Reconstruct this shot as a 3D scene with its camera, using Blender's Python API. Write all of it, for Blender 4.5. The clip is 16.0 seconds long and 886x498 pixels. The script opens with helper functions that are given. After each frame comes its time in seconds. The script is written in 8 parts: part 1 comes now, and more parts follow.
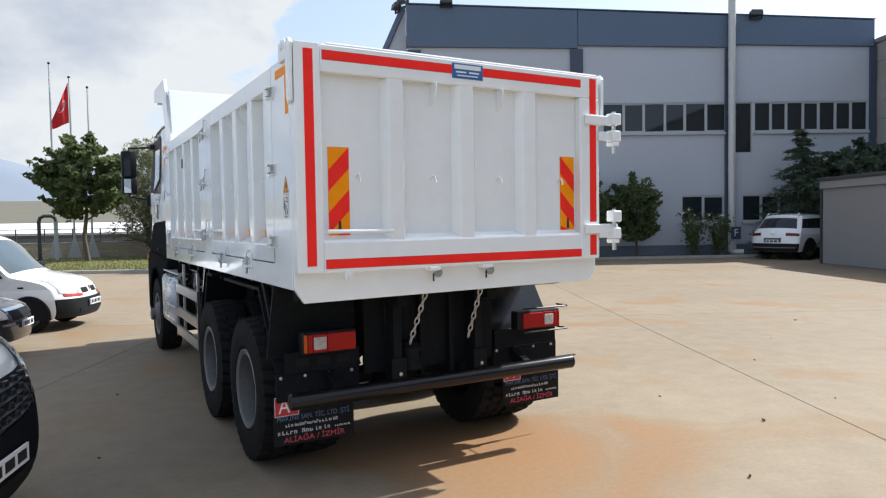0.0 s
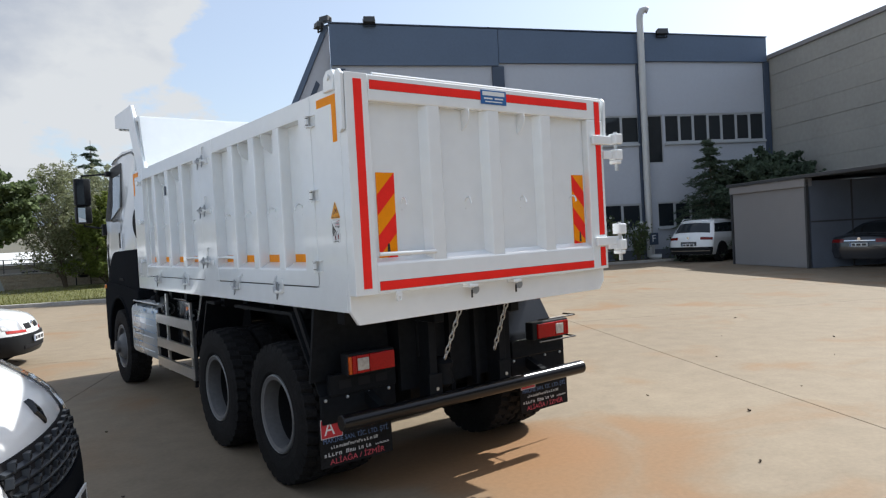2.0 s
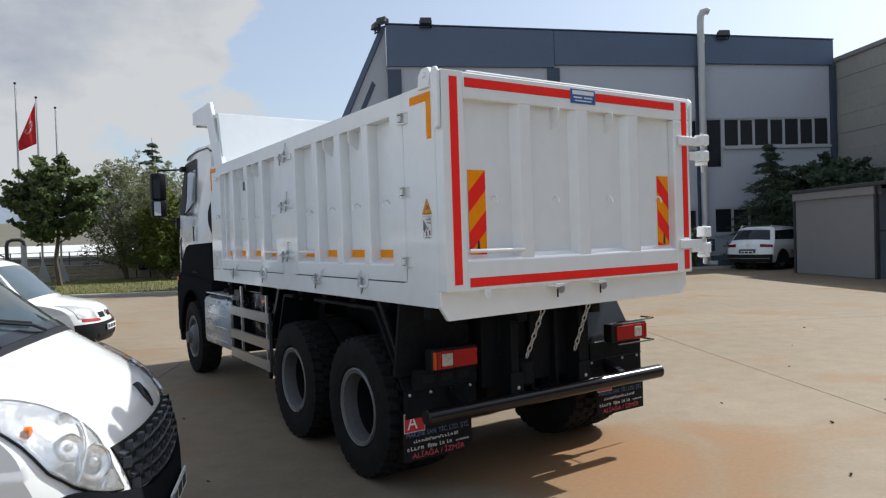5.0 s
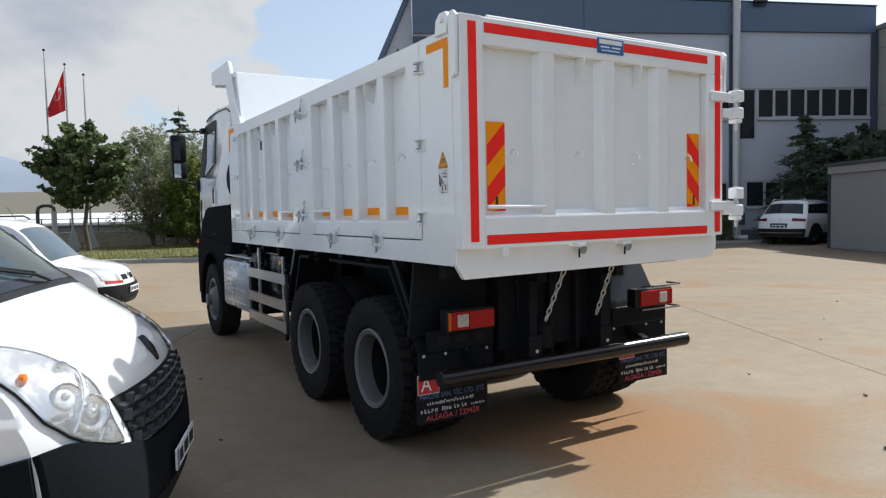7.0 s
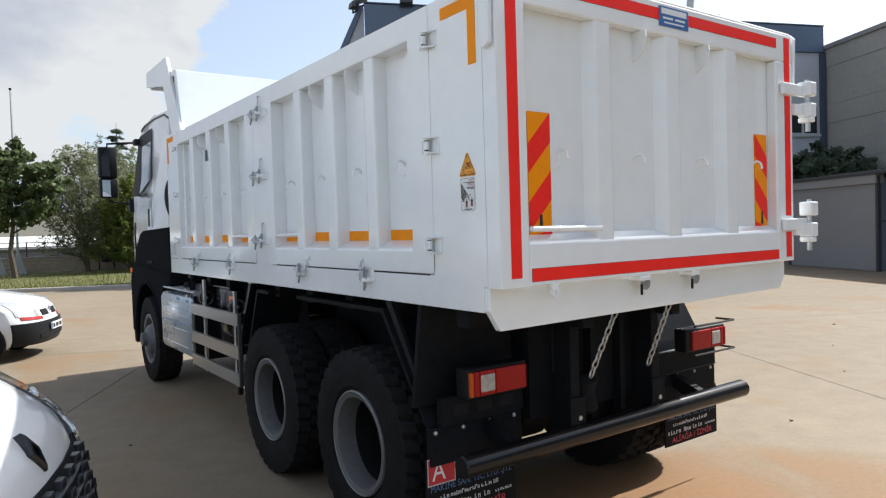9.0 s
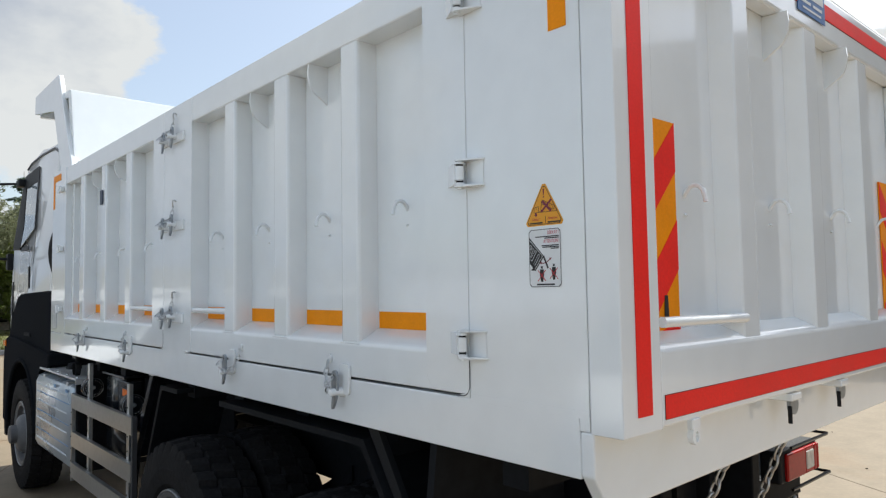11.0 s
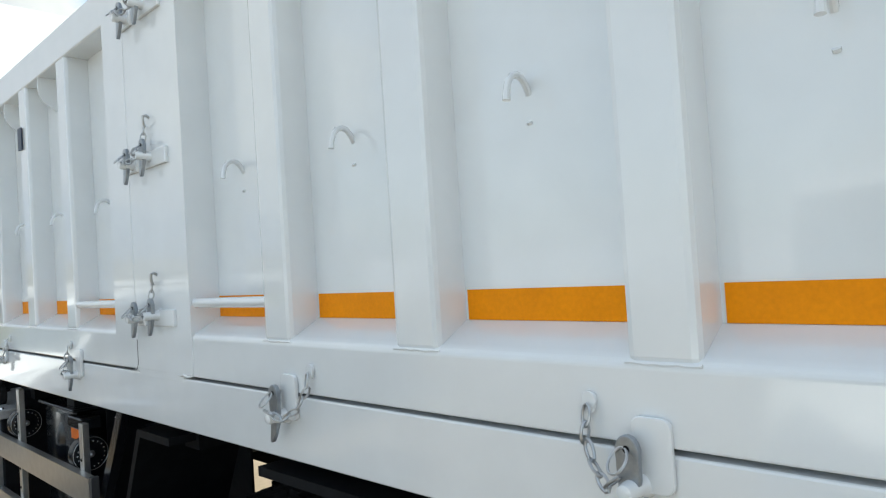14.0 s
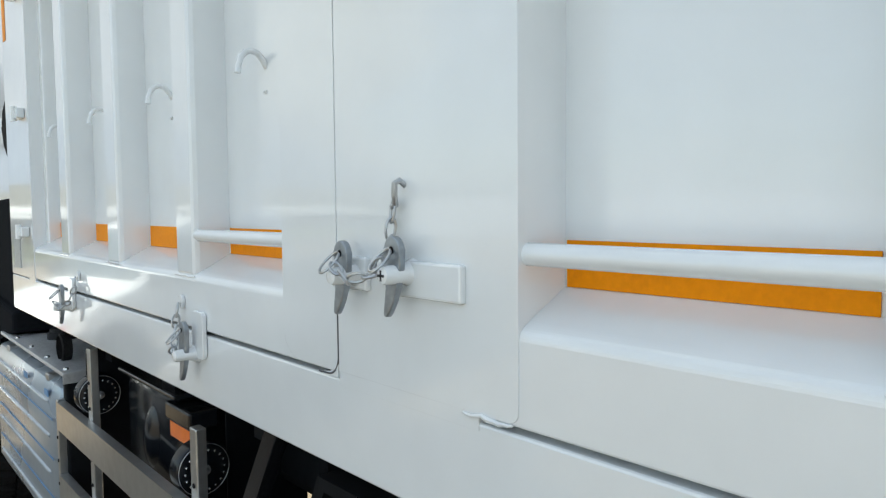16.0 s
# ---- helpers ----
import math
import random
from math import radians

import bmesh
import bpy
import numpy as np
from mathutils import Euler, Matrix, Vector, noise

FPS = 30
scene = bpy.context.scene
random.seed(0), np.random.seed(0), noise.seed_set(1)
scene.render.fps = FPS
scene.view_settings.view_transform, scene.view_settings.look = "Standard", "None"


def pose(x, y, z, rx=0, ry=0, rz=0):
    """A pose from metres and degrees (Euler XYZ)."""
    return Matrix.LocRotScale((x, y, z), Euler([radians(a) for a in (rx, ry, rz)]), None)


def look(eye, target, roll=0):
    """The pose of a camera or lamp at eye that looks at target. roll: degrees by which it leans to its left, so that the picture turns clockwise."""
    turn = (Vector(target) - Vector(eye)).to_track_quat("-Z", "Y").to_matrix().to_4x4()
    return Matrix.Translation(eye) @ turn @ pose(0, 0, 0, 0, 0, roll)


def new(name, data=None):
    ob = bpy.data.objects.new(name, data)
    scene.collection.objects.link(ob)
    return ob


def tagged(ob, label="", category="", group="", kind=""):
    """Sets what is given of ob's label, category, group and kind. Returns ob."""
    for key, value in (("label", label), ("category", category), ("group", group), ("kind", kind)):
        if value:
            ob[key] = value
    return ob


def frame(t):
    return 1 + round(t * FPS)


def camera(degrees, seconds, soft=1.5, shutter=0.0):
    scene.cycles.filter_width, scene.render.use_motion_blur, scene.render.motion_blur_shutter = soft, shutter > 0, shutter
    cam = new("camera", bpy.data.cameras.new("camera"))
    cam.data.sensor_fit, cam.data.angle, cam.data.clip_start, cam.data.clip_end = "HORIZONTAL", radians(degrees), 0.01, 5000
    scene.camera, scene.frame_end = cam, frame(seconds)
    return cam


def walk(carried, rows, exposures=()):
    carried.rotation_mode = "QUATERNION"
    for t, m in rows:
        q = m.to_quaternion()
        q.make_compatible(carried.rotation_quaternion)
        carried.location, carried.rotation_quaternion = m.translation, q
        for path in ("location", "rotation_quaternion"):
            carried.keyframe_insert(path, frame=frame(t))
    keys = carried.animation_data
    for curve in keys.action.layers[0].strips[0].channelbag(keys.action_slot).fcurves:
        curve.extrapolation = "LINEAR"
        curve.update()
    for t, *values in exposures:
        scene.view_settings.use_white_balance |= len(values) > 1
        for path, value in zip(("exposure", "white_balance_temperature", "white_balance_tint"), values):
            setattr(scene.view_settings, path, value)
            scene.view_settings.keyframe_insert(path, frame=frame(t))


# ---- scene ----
cam = camera(66.1, 16.0, 1.25)
PATH = [
    (0, (0.034, 0.116, 1.862), (1.028, 1.85, 1.782), -0.9),
    (0.5, (-0.242, 0.16, 1.87), (0.862, 1.827, 1.808), -1.5),
    (1, (-0.467, 0.244, 1.887), (0.605, 1.933, 1.861), -1.3),
    (1.5, (-0.6, 0.36, 1.912), (0.543, 2.002, 1.911), -1.9),
    (2, (-0.808, 0.415, 1.922), (0.397, 2.01, 1.878), -3.1),
    (2.5, (-0.957, 0.472, 1.934), (0.182, 2.116, 1.924), -4.3),
    (3, (-0.991, 0.534, 1.931), (0.261, 2.093, 1.98), -1.5),
    (3.5, (-1.057, 0.55, 1.924), (0.074, 2.199, 1.943), -1.6),
    (4, (-1.068, 0.576, 1.917), (0.045, 2.238, 1.897), -1.6),
    (6.5, (-1.001, 0.575, 1.831), (0.061, 2.269, 1.78), -2.0),
    (7, (-0.917, 0.7, 1.793), (0.116, 2.409, 1.681), -1.2),
    (7.5, (-0.755, 0.92, 1.795), (0.192, 2.678, 1.684), -1.3),
    (8, (-0.657, 1.286, 1.778), (0.298, 3.041, 1.675), -0.6),
    (8.2, (-0.637, 1.424, 1.804), (0.359, 3.156, 1.718), -1.0),
    (10.3, (-0.219, 2.846, 1.843), (1.05, 4.391, 1.853), -0.9),
    (10.5, (-0.122, 2.993, 1.888), (1.148, 4.537, 1.956), -1.6),
    (11, (-0.003, 3.295, 1.905), (1.323, 4.788, 2.021), -0.9),
    (11.5, (0.036, 3.572, 1.943), (1.44, 4.991, 2.063), -3.7),
    (12, (0.141, 3.795, 1.912), (1.573, 5.182, 2.066), -3.8),
    (12.5, (0.293, 4.012, 1.937), (1.799, 5.319, 2.086), -2.6),
    (13, (0.362, 4.273, 1.917), (1.926, 5.51, 2.075), -2.1),
    (13.5, (0.371, 4.556, 1.917), (1.955, 5.776, 1.992), -3.4),
    (14, (0.453, 4.86, 1.877), (1.886, 6.255, 1.926), -3.6),
    (14.5, (0.577, 5.2, 1.845), (1.932, 6.67, 1.822), -1.1),
    (15, (0.606, 5.584, 1.843), (2.042, 6.974, 1.76), -2.1),
    (15.5, (0.66, 5.918, 1.865), (2.059, 7.341, 1.722), -2.2),
    (16, (0.732, 6.21, 1.871), (2.07, 7.692, 1.752), -0.5),
]
walk(cam, [(t, look(eye, target, roll)) for t, eye, target, roll in PATH],
     exposures=[(0.0, 0.82, 6050, 8), (1.5, 0.67, 6050, 8), (3.0, 0.49, 6100, 8), (3.7, 0.38, 6120, 8), (6.5, 0.43, 6080, 8), (7.0, 0.52, 6080, 8), (8.2, 0.65, 6080, 8),
                (10.5, 0.85, 6250, 8), (11.0, 0.69, 6250, 6), (11.5, 0.61, 6280, 5), (12.5, 0.60, 6300, 4), (13.0, 0.71, 6300, 3), (13.5, 0.92, 6320, 3),
                (14.0, 1.06, 6320, 2), (15.0, 1.13, 6400, 2), (16.0, 1.22, 6430, 1)])

# ---- light ----
SUN_EL = 45.0
world = bpy.data.worlds.new("sky")
scene.world = world
world.use_nodes = True


def build_sky():
    nt = world.node_tree
    nt.nodes.clear()
    out = nt.nodes.new("ShaderNodeOutputWorld")
    bg = nt.nodes.new("ShaderNodeBackground")
    sky = nt.nodes.new("ShaderNodeTexSky")
    sky.sky_type = "NISHITA"
    sky.sun_disc = False
    sky.sun_elevation = radians(SUN_EL)
    sky.sun_rotation = radians(90)
    sky.air_density, sky.dust_density, sky.ozone_density = 1.0, 2.3, 1.0
    bg.inputs["Strength"].default_value = 0.13
    # broken summer cloud, thicker towards the hills
    co = nt.nodes.new("ShaderNodeTexCoord")
    mp = nt.nodes.new("ShaderNodeMapping")
    mp.inputs["Scale"].default_value = (1.0, 1.0, 1.7)
    n1 = nt.nodes.new("ShaderNodeTexNoise")
    n1.inputs["Scale"].default_value, n1.inputs["Detail"].default_value = 2.3, 9.0
    n1.inputs["Roughness"].default_value = 0.58
    nt.links.new(co.outputs["Generated"], mp.inputs["Vector"])
    nt.links.new(mp.outputs["Vector"], n1.inputs["Vector"])
    dot = nt.nodes.new("ShaderNodeVectorMath")
    dot.operation = "DOT_PRODUCT"
    d = Vector((-0.21, 0.93, 0.27)).normalized()
    dot.inputs[1].default_value = d
    nt.links.new(co.outputs["Generated"], dot.inputs[0])
    mr = nt.nodes.new("ShaderNodeMapRange")
    mr.inputs["From Min"].default_value, mr.inputs["From Max"].default_value = 0.85, 0.975
    mr.inputs["To Min"].default_value, mr.inputs["To Max"].default_value = -0.02, 0.27
    nt.links.new(dot.outputs["Value"], mr.inputs["Value"])
    add = nt.nodes.new("ShaderNodeMath")
    add.operation = "ADD"
    nt.links.new(n1.outputs["Fac"], add.inputs[0])
    nt.links.new(mr.outputs["Result"], add.inputs[1])
    ramp = nt.nodes.new("ShaderNodeValToRGB")
    ramp.color_ramp.elements[0].position, ramp.color_ramp.elements[1].position = 0.555, 0.585
    ramp.color_ramp.elements[0].color = (0.36, 0.36, 0.36, 1)
    nt.links.new(add.outputs[0], ramp.inputs["Fac"])
    mix = nt.nodes.new("ShaderNodeMix")
    mix.data_type = "RGBA"
    nt.links.new(ramp.outputs["Color"], mix.inputs["Factor"])
    nt.links.new(sky.outputs["Color"], mix.inputs["A"])
    n2 = nt.nodes.new("ShaderNodeTexNoise")
    n2.inputs["Scale"].default_value, n2.inputs["Detail"].default_value = 5.5, 7.0
    nt.links.new(mp.outputs["Vector"], n2.inputs["Vector"])
    tone = nt.nodes.new("ShaderNodeValToRGB")
    tone.color_ramp.elements[0].position, tone.color_ramp.elements[1].position = 0.62, 0.82
    tone.color_ramp.elements[0].color, tone.color_ramp.elements[1].color = (1, 0.985, 0.97, 1), (0.66, 0.69, 0.77, 1)
    soft2 = nt.nodes.new("ShaderNodeMath")
    soft2.operation = "MULTIPLY_ADD"
    soft2.inputs[1].default_value, soft2.inputs[2].default_value = 0.60, -0.30
    nt.links.new(n2.outputs["Fac"], soft2.inputs[0])
    deep = nt.nodes.new("ShaderNodeMath")
    deep.operation = "ADD"
    nt.links.new(add.outputs[0], deep.inputs[0])
    nt.links.new(soft2.outputs[0], deep.inputs[1])
    nt.links.new(deep.outputs[0], tone.inputs["Fac"])
    lit = nt.nodes.new("ShaderNodeVectorMath")
    lit.operation = "SCALE"
    lit.inputs["Scale"].default_value = 3.8
    nt.links.new(tone.outputs["Color"], lit.inputs[0])
    nt.links.new(lit.outputs["Vector"], mix.inputs["B"])
    nt.links.new(mix.outputs["Result"], bg.inputs["Color"])
    nt.links.new(bg.outputs["Background"], out.inputs["Surface"])


build_sky()
sun_data = bpy.data.lights.new("sun", "SUN")
sun_data.energy, sun_data.angle, sun_data.color = 4.5, radians(0.6), (1.0, 0.95, 0.87)
sun = new("sun", sun_data)
sun.matrix_basis = look((60, 6, 60), (0, 6, 60 - 60 * math.tan(radians(SUN_EL))))


# ---- materials ----
def mat(name, color, rough=0.5, metal=0.0, vary=0.08, grain=40.0, stain=2.0, bump=0.0, bump_scale=80.0, second=None,
        coat=0.0, spec=0.5, rough_vary=0.08, emit=None):
    """A surface with variation at two scales: fine grain and broad stains."""
    m = bpy.data.materials.new(name)
    m.use_nodes = True
    nt = m.node_tree
    b = nt.nodes["Principled BSDF"]
    co = nt.nodes.new("ShaderNodeTexCoord")
    fine = nt.nodes.new("ShaderNodeTexNoise")
    fine.inputs["Scale"].default_value, fine.inputs["Detail"].default_value = grain, 6
    broad = nt.nodes.new("ShaderNodeTexNoise")
    broad.inputs["Scale"].default_value, broad.inputs["Detail"].default_value = stain, 5
    for n in (fine, broad):
        nt.links.new(co.outputs["Object"], n.inputs["Vector"])
    add = nt.nodes.new("ShaderNodeMath")
    add.operation = "ADD"
    nt.links.new(fine.outputs["Fac"], add.inputs[0])
    nt.links.new(broad.outputs["Fac"], add.inputs[1])
    ramp = nt.nodes.new("ShaderNodeMapRange")
    ramp.inputs["From Min"].default_value, ramp.inputs["From Max"].default_value = 0.6, 1.4
    nt.links.new(add.outputs[0], ramp.inputs["Value"])
    mix = nt.nodes.new("ShaderNodeMix")
    mix.data_type = "RGBA"
    lo = second if second else tuple(c * (1 - vary) for c in color)
    hi = color if second else tuple(min(1, c * (1 + vary * 0.5)) for c in color)
    mix.inputs["A"].default_value, mix.inputs["B"].default_value = (*lo, 1), (*hi, 1)
    nt.links.new(ramp.outputs["Result"], mix.inputs["Factor"])
    nt.links.new(mix.outputs["Result"], b.inputs["Base Color"])
    rr = nt.nodes.new("ShaderNodeMapRange")
    rr.inputs["To Min"].default_value, rr.inputs["To Max"].default_value = max(0.02, rough - rough_vary), min(1, rough + rough_vary)
    nt.links.new(broad.outputs["Fac"], rr.inputs["Value"])
    nt.links.new(rr.outputs["Result"], b.inputs["Roughness"])
    b.inputs["Metallic"].default_value = metal
    b.inputs["Specular IOR Level"].default_value = spec
    b.inputs["Coat Weight"].default_value = coat
    b.inputs["Coat Roughness"].default_value = 0.06
    if bump:
        bn = nt.nodes.new("ShaderNodeTexNoise")
        bn.inputs["Scale"].default_value, bn.inputs["Detail"].default_value = bump_scale, 4
        nt.links.new(co.outputs["Object"], bn.inputs["Vector"])
        bp = nt.nodes.new("ShaderNodeBump")
        bp.inputs["Strength"].default_value, bp.inputs["Distance"].default_value = bump, 0.01
        nt.links.new(bn.outputs["Fac"], bp.inputs["Height"])
        nt.links.new(bp.outputs["Normal"], b.inputs["Normal"])
    return m


def glass(name, tint=(0.02, 0.025, 0.03), rough=0.03):
    """Tinted vehicle or window glass over a dark interior."""
    m = mat(name, tint, rough, vary=0.2, rough_vary=0.02, spec=0.45)
    return m


def clear_glass(name, color=(0.95, 0.97, 0.97)):
    m = bpy.data.materials.new(name)
    m.use_nodes = True
    b = m.node_tree.nodes["Principled BSDF"]
    b.inputs["Base Color"].default_value = (*color, 1)
    b.inputs["Roughness"].default_value = 0.03
    b.inputs["Transmission Weight"].default_value = 0.92
    b.inputs["IOR"].default_value = 1.3
    return m


M = {}
M["white"] = mat("tipper white paint", (0.84, 0.87, 0.885), 0.2, vary=0.05, grain=9, stain=1.3, coat=0.9, bump=0.12, bump_scale=2.4, rough_vary=0.09)
M["van_white"] = mat("white car paint", (0.82, 0.83, 0.83), 0.22, vary=0.03, coat=0.8, rough_vary=0.05)
M["black"] = mat("black chassis paint", (0.0125, 0.014, 0.0165), 0.5, vary=0.4, grain=25, spec=0.05)
M["gloss_black"] = mat("gloss black tube", (0.008, 0.008, 0.0095), 0.16, vary=0.3, spec=0.35)
M["rubber"] = mat("tyre rubber", (0.020, 0.020, 0.021), 0.75, vary=0.5, grain=60, stain=6, bump=0.3, bump_scale=120, spec=0.06)
M["rim"] = mat("grey wheel paint", (0.13, 0.132, 0.136), 0.5, vary=0.25, grain=30, spec=0.4)
M["rim_lip"] = mat("worn rim edge", (0.30, 0.31, 0.32), 0.4, metal=0.4, vary=0.3, grain=40)
# near-black for the shade deep inside the rear rims
M["hub"] = mat("shade-dark wheel centre", (0.012, 0.0125, 0.014), 0.6, vary=0.4, grain=30, spec=0.15)
M["fender"] = mat("black moulded fender", (0.012, 0.0135, 0.0165), 0.85, vary=0.3, grain=60, spec=0.02)
M["galv"] = mat("galvanised steel", (0.55, 0.57, 0.59), 0.36, metal=0.85, vary=0.3, grain=60, stain=12, bump=0.1)
M["forged"] = mat("zinc-plated forged steel", (0.36, 0.39, 0.42), 0.38, metal=0.8, vary=0.3, grain=70, stain=14)
M["alu"] = mat("brushed aluminium", (0.55, 0.56, 0.56), 0.33, metal=0.9, vary=0.15, grain=30)
M["film"] = mat("aluminium tank under plastic film", (0.45, 0.51, 0.57), 0.28, metal=0.55, vary=0.12, grain=12, bump=0.25, bump_scale=16)
M["blue_tape"] = mat("blue tape", (0.16, 0.32, 0.55), 0.5)
M["orange"] = mat("orange reflective tape", (0.97, 0.31, 0.0), 0.45, vary=0.14, grain=140, stain=9, spec=0.15)
M["red"] = mat("red reflective tape", (0.92, 0.028, 0.020), 0.42, vary=0.14, grain=140, stain=7, spec=0.15)
M["label_blue"] = mat("blue label", (0.02, 0.12, 0.36), 0.4)
M["label_white"] = mat("white print", (0.75, 0.77, 0.78), 0.5, vary=0.04)
M["print_black"] = mat("black print", (0.015, 0.015, 0.016), 0.55)
M["print_red"] = mat("red print", (0.5, 0.02, 0.035), 0.5)
M["print_pink"] = mat("faded red print", (0.55, 0.06, 0.09), 0.6)
M["print_blue"] = mat("blue print", (0.085, 0.15, 0.30), 0.55)
M["sign_yellow"] = mat("yellow warning sticker", (0.80, 0.36, 0.01), 0.4, vary=0.06)
M["lamp_red"] = mat("red lamp lens", (0.36, 0.006, 0.006), 0.2, vary=0.35, grain=60, spec=0.25)
M["lamp_white"] = mat("clear lamp lens", (0.50, 0.47, 0.44), 0.15, vary=0.5, grain=45, coat=0.2)
M["lamp_amber"] = mat("amber lamp lens", (0.55, 0.09, 0.008), 0.25, vary=0.3, grain=60, spec=0.3)
M["lamp_orange"] = mat("orange lamp lens", (0.8, 0.17, 0.01), 0.2, vary=0.2)
M["glass"] = glass("dark glass")
M["glass_sky"] = mat("windscreen glass", (0.055, 0.078, 0.085), 0.03, vary=0.4, stain=1.2, rough_vary=0.02, spec=0.8, coat=0.5)
M["plastic"] = mat("black plastic trim", (0.011, 0.0125, 0.015), 0.5, spec=0.2, vary=0.25, grain=120, bump=0.12, bump_scale=300)
M["grey_plastic"] = mat("dark grey plastic", (0.05, 0.052, 0.056), 0.5, vary=0.2, grain=90)
M["chrome"] = mat("chrome", (0.75, 0.75, 0.76), 0.1, metal=1.0, vary=0.05)
M["dark_paint"] = mat("dark anthracite car paint", (0.028, 0.03, 0.036), 0.22, vary=0.15, coat=0.8)
M["plate"] = mat("number plate", (0.7, 0.71, 0.72), 0.4, vary=0.04)
M["mirror"] = mat("mirror glass", (0.85, 0.87, 0.9), 0.03, metal=1.0, vary=0.02, rough_vary=0.01)
M["seam"] = mat("seam shade grey", (0.19, 0.195, 0.20), 0.6, vary=0.2)
M["tank_black"] = mat("gloss black tank paint", (0.010, 0.012, 0.015), 0.16, vary=0.3, spec=0.3, rough_vary=0.05)
M["chassis_gloss"] = mat("gloss black chassis plate", (0.011, 0.013, 0.017), 0.24, vary=0.3, spec=0.45, rough_vary=0.06)
M["print_pale"] = mat("pale print", (0.55, 0.56, 0.57), 0.55)
# pale colour stands in for the sky seen in the door glass
M["door_glass"] = mat("door glass with sky in its colour", (0.30, 0.36, 0.40), 0.05, vary=0.3, stain=3, rough_vary=0.02, spec=0.7, coat=0.4)
M["print_brown"] = mat("dark brown print", (0.06, 0.022, 0.012), 0.5)
M["print_purple"] = mat("purple red print", (0.20, 0.022, 0.040), 0.5)
M["mortar"] = mat("pale wall mortar", (0.42, 0.36, 0.28), 0.9, vary=0.3, grain=12)
M["seam_dark"] = mat("dark shut line", (0.10, 0.10, 0.11), 0.7, vary=0.4, grain=30)
M["tread"] = mat("bright tread plate", (0.62, 0.63, 0.64), 0.42, metal=0.35, vary=0.2, grain=60, bump=0.4, bump_scale=60)
# near-black that stands in for shade in openings, gaps and rooms
M["dark"] = mat("opening shade", (0.018, 0.018, 0.020), 0.8, spec=0.1)


def concrete_mat():
    m = mat("yard concrete", (0.268, 0.218, 0.156), 0.7, second=(0.194, 0.155, 0.109), grain=3.5, stain=0.28, bump=0.12, bump_scale=60, spec=0.18)
    nt = m.node_tree
    b = nt.nodes["Principled BSDF"]
    base = b.inputs["Base Color"].links[0].from_socket
    geo = nt.nodes.new("ShaderNodeNewGeometry")
    st = nt.nodes.new("ShaderNodeTexNoise")
    st.inputs["Scale"].default_value, st.inputs["Detail"].default_value, st.inputs["Distortion"].default_value = 0.6, 8, 0.8
    nt.links.new(geo.outputs["Position"], st.inputs["Vector"])
    r = nt.nodes.new("ShaderNodeValToRGB")
    r.color_ramp.elements[0].position, r.color_ramp.elements[1].position = 0.53, 0.72
    nt.links.new(st.outputs["Fac"], r.inputs["Fac"])
    mx = nt.nodes.new("ShaderNodeMix")
    mx.data_type = "RGBA"
    nt.links.new(r.outputs["Color"], mx.inputs["Factor"])
    nt.links.new(base, mx.inputs["A"])
    mx.inputs["B"].default_value = (0.222, 0.152, 0.09, 1)  # rusty water stains
    # one broad rust patch behind the truck
    far = nt.nodes.new("ShaderNodeVectorMath")
    far.operation = "DISTANCE"
    far.inputs[1].default_value = (3.3, 4.5, 0)
    nt.links.new(geo.outputs["Position"], far.inputs[0])
    ring = nt.nodes.new("ShaderNodeMapRange")
    ring.inputs["From Min"].default_value, ring.inputs["From Max"].default_value = 0.2, 1.8
    ring.inputs["To Min"].default_value, ring.inputs["To Max"].default_value = 0.42, 0.0
    nt.links.new(far.outputs["Value"], ring.inputs["Value"])
    plus = nt.nodes.new("ShaderNodeMath")
    nt.links.new(st.outputs["Fac"], plus.inputs[0])
    nt.links.new(ring.outputs["Result"], plus.inputs[1])
    nt.links.new(plus.outputs[0], r.inputs["Fac"])
    rust = nt.nodes.new("ShaderNodeMix")
    rust.data_type = "RGBA"
    rust.inputs["B"].default_value = (0.275, 0.143, 0.064, 1)
    rr = nt.nodes.new("ShaderNodeMapRange")
    rr.inputs["From Min"].default_value, rr.inputs["From Max"].default_value = 0.58, 0.95
    rr.inputs["To Max"].default_value = 0.66
    nt.links.new(plus.outputs[0], rr.inputs["Value"])
    nt.links.new(rr.outputs["Result"], rust.inputs["Factor"])
    nt.links.new(mx.outputs["Result"], rust.inputs["A"])
    # fine grit
    vo = nt.nodes.new("ShaderNodeTexNoise")
    vo.inputs["Scale"].default_value, vo.inputs["Detail"].default_value = 22, 8
    nt.links.new(geo.outputs["Position"], vo.inputs["Vector"])
    mr = nt.nodes.new("ShaderNodeMapRange")
    mr.inputs["From Min"].default_value, mr.inputs["From Max"].default_value = 0.3, 0.7
    mr.inputs["To Min"].default_value, mr.inputs["To Max"].default_value = 0.93, 1.05
    nt.links.new(vo.outputs["Fac"], mr.inputs["Value"])
    mul = nt.nodes.new("ShaderNodeVectorMath")
    mul.operation = "MULTIPLY"
    nt.links.new(rust.outputs["Result"], mul.inputs[0])
    nt.links.new(mr.outputs["Result"], mul.inputs[1])
    nt.links.new(mul.outputs["Vector"], b.inputs["Base Color"])
    return m


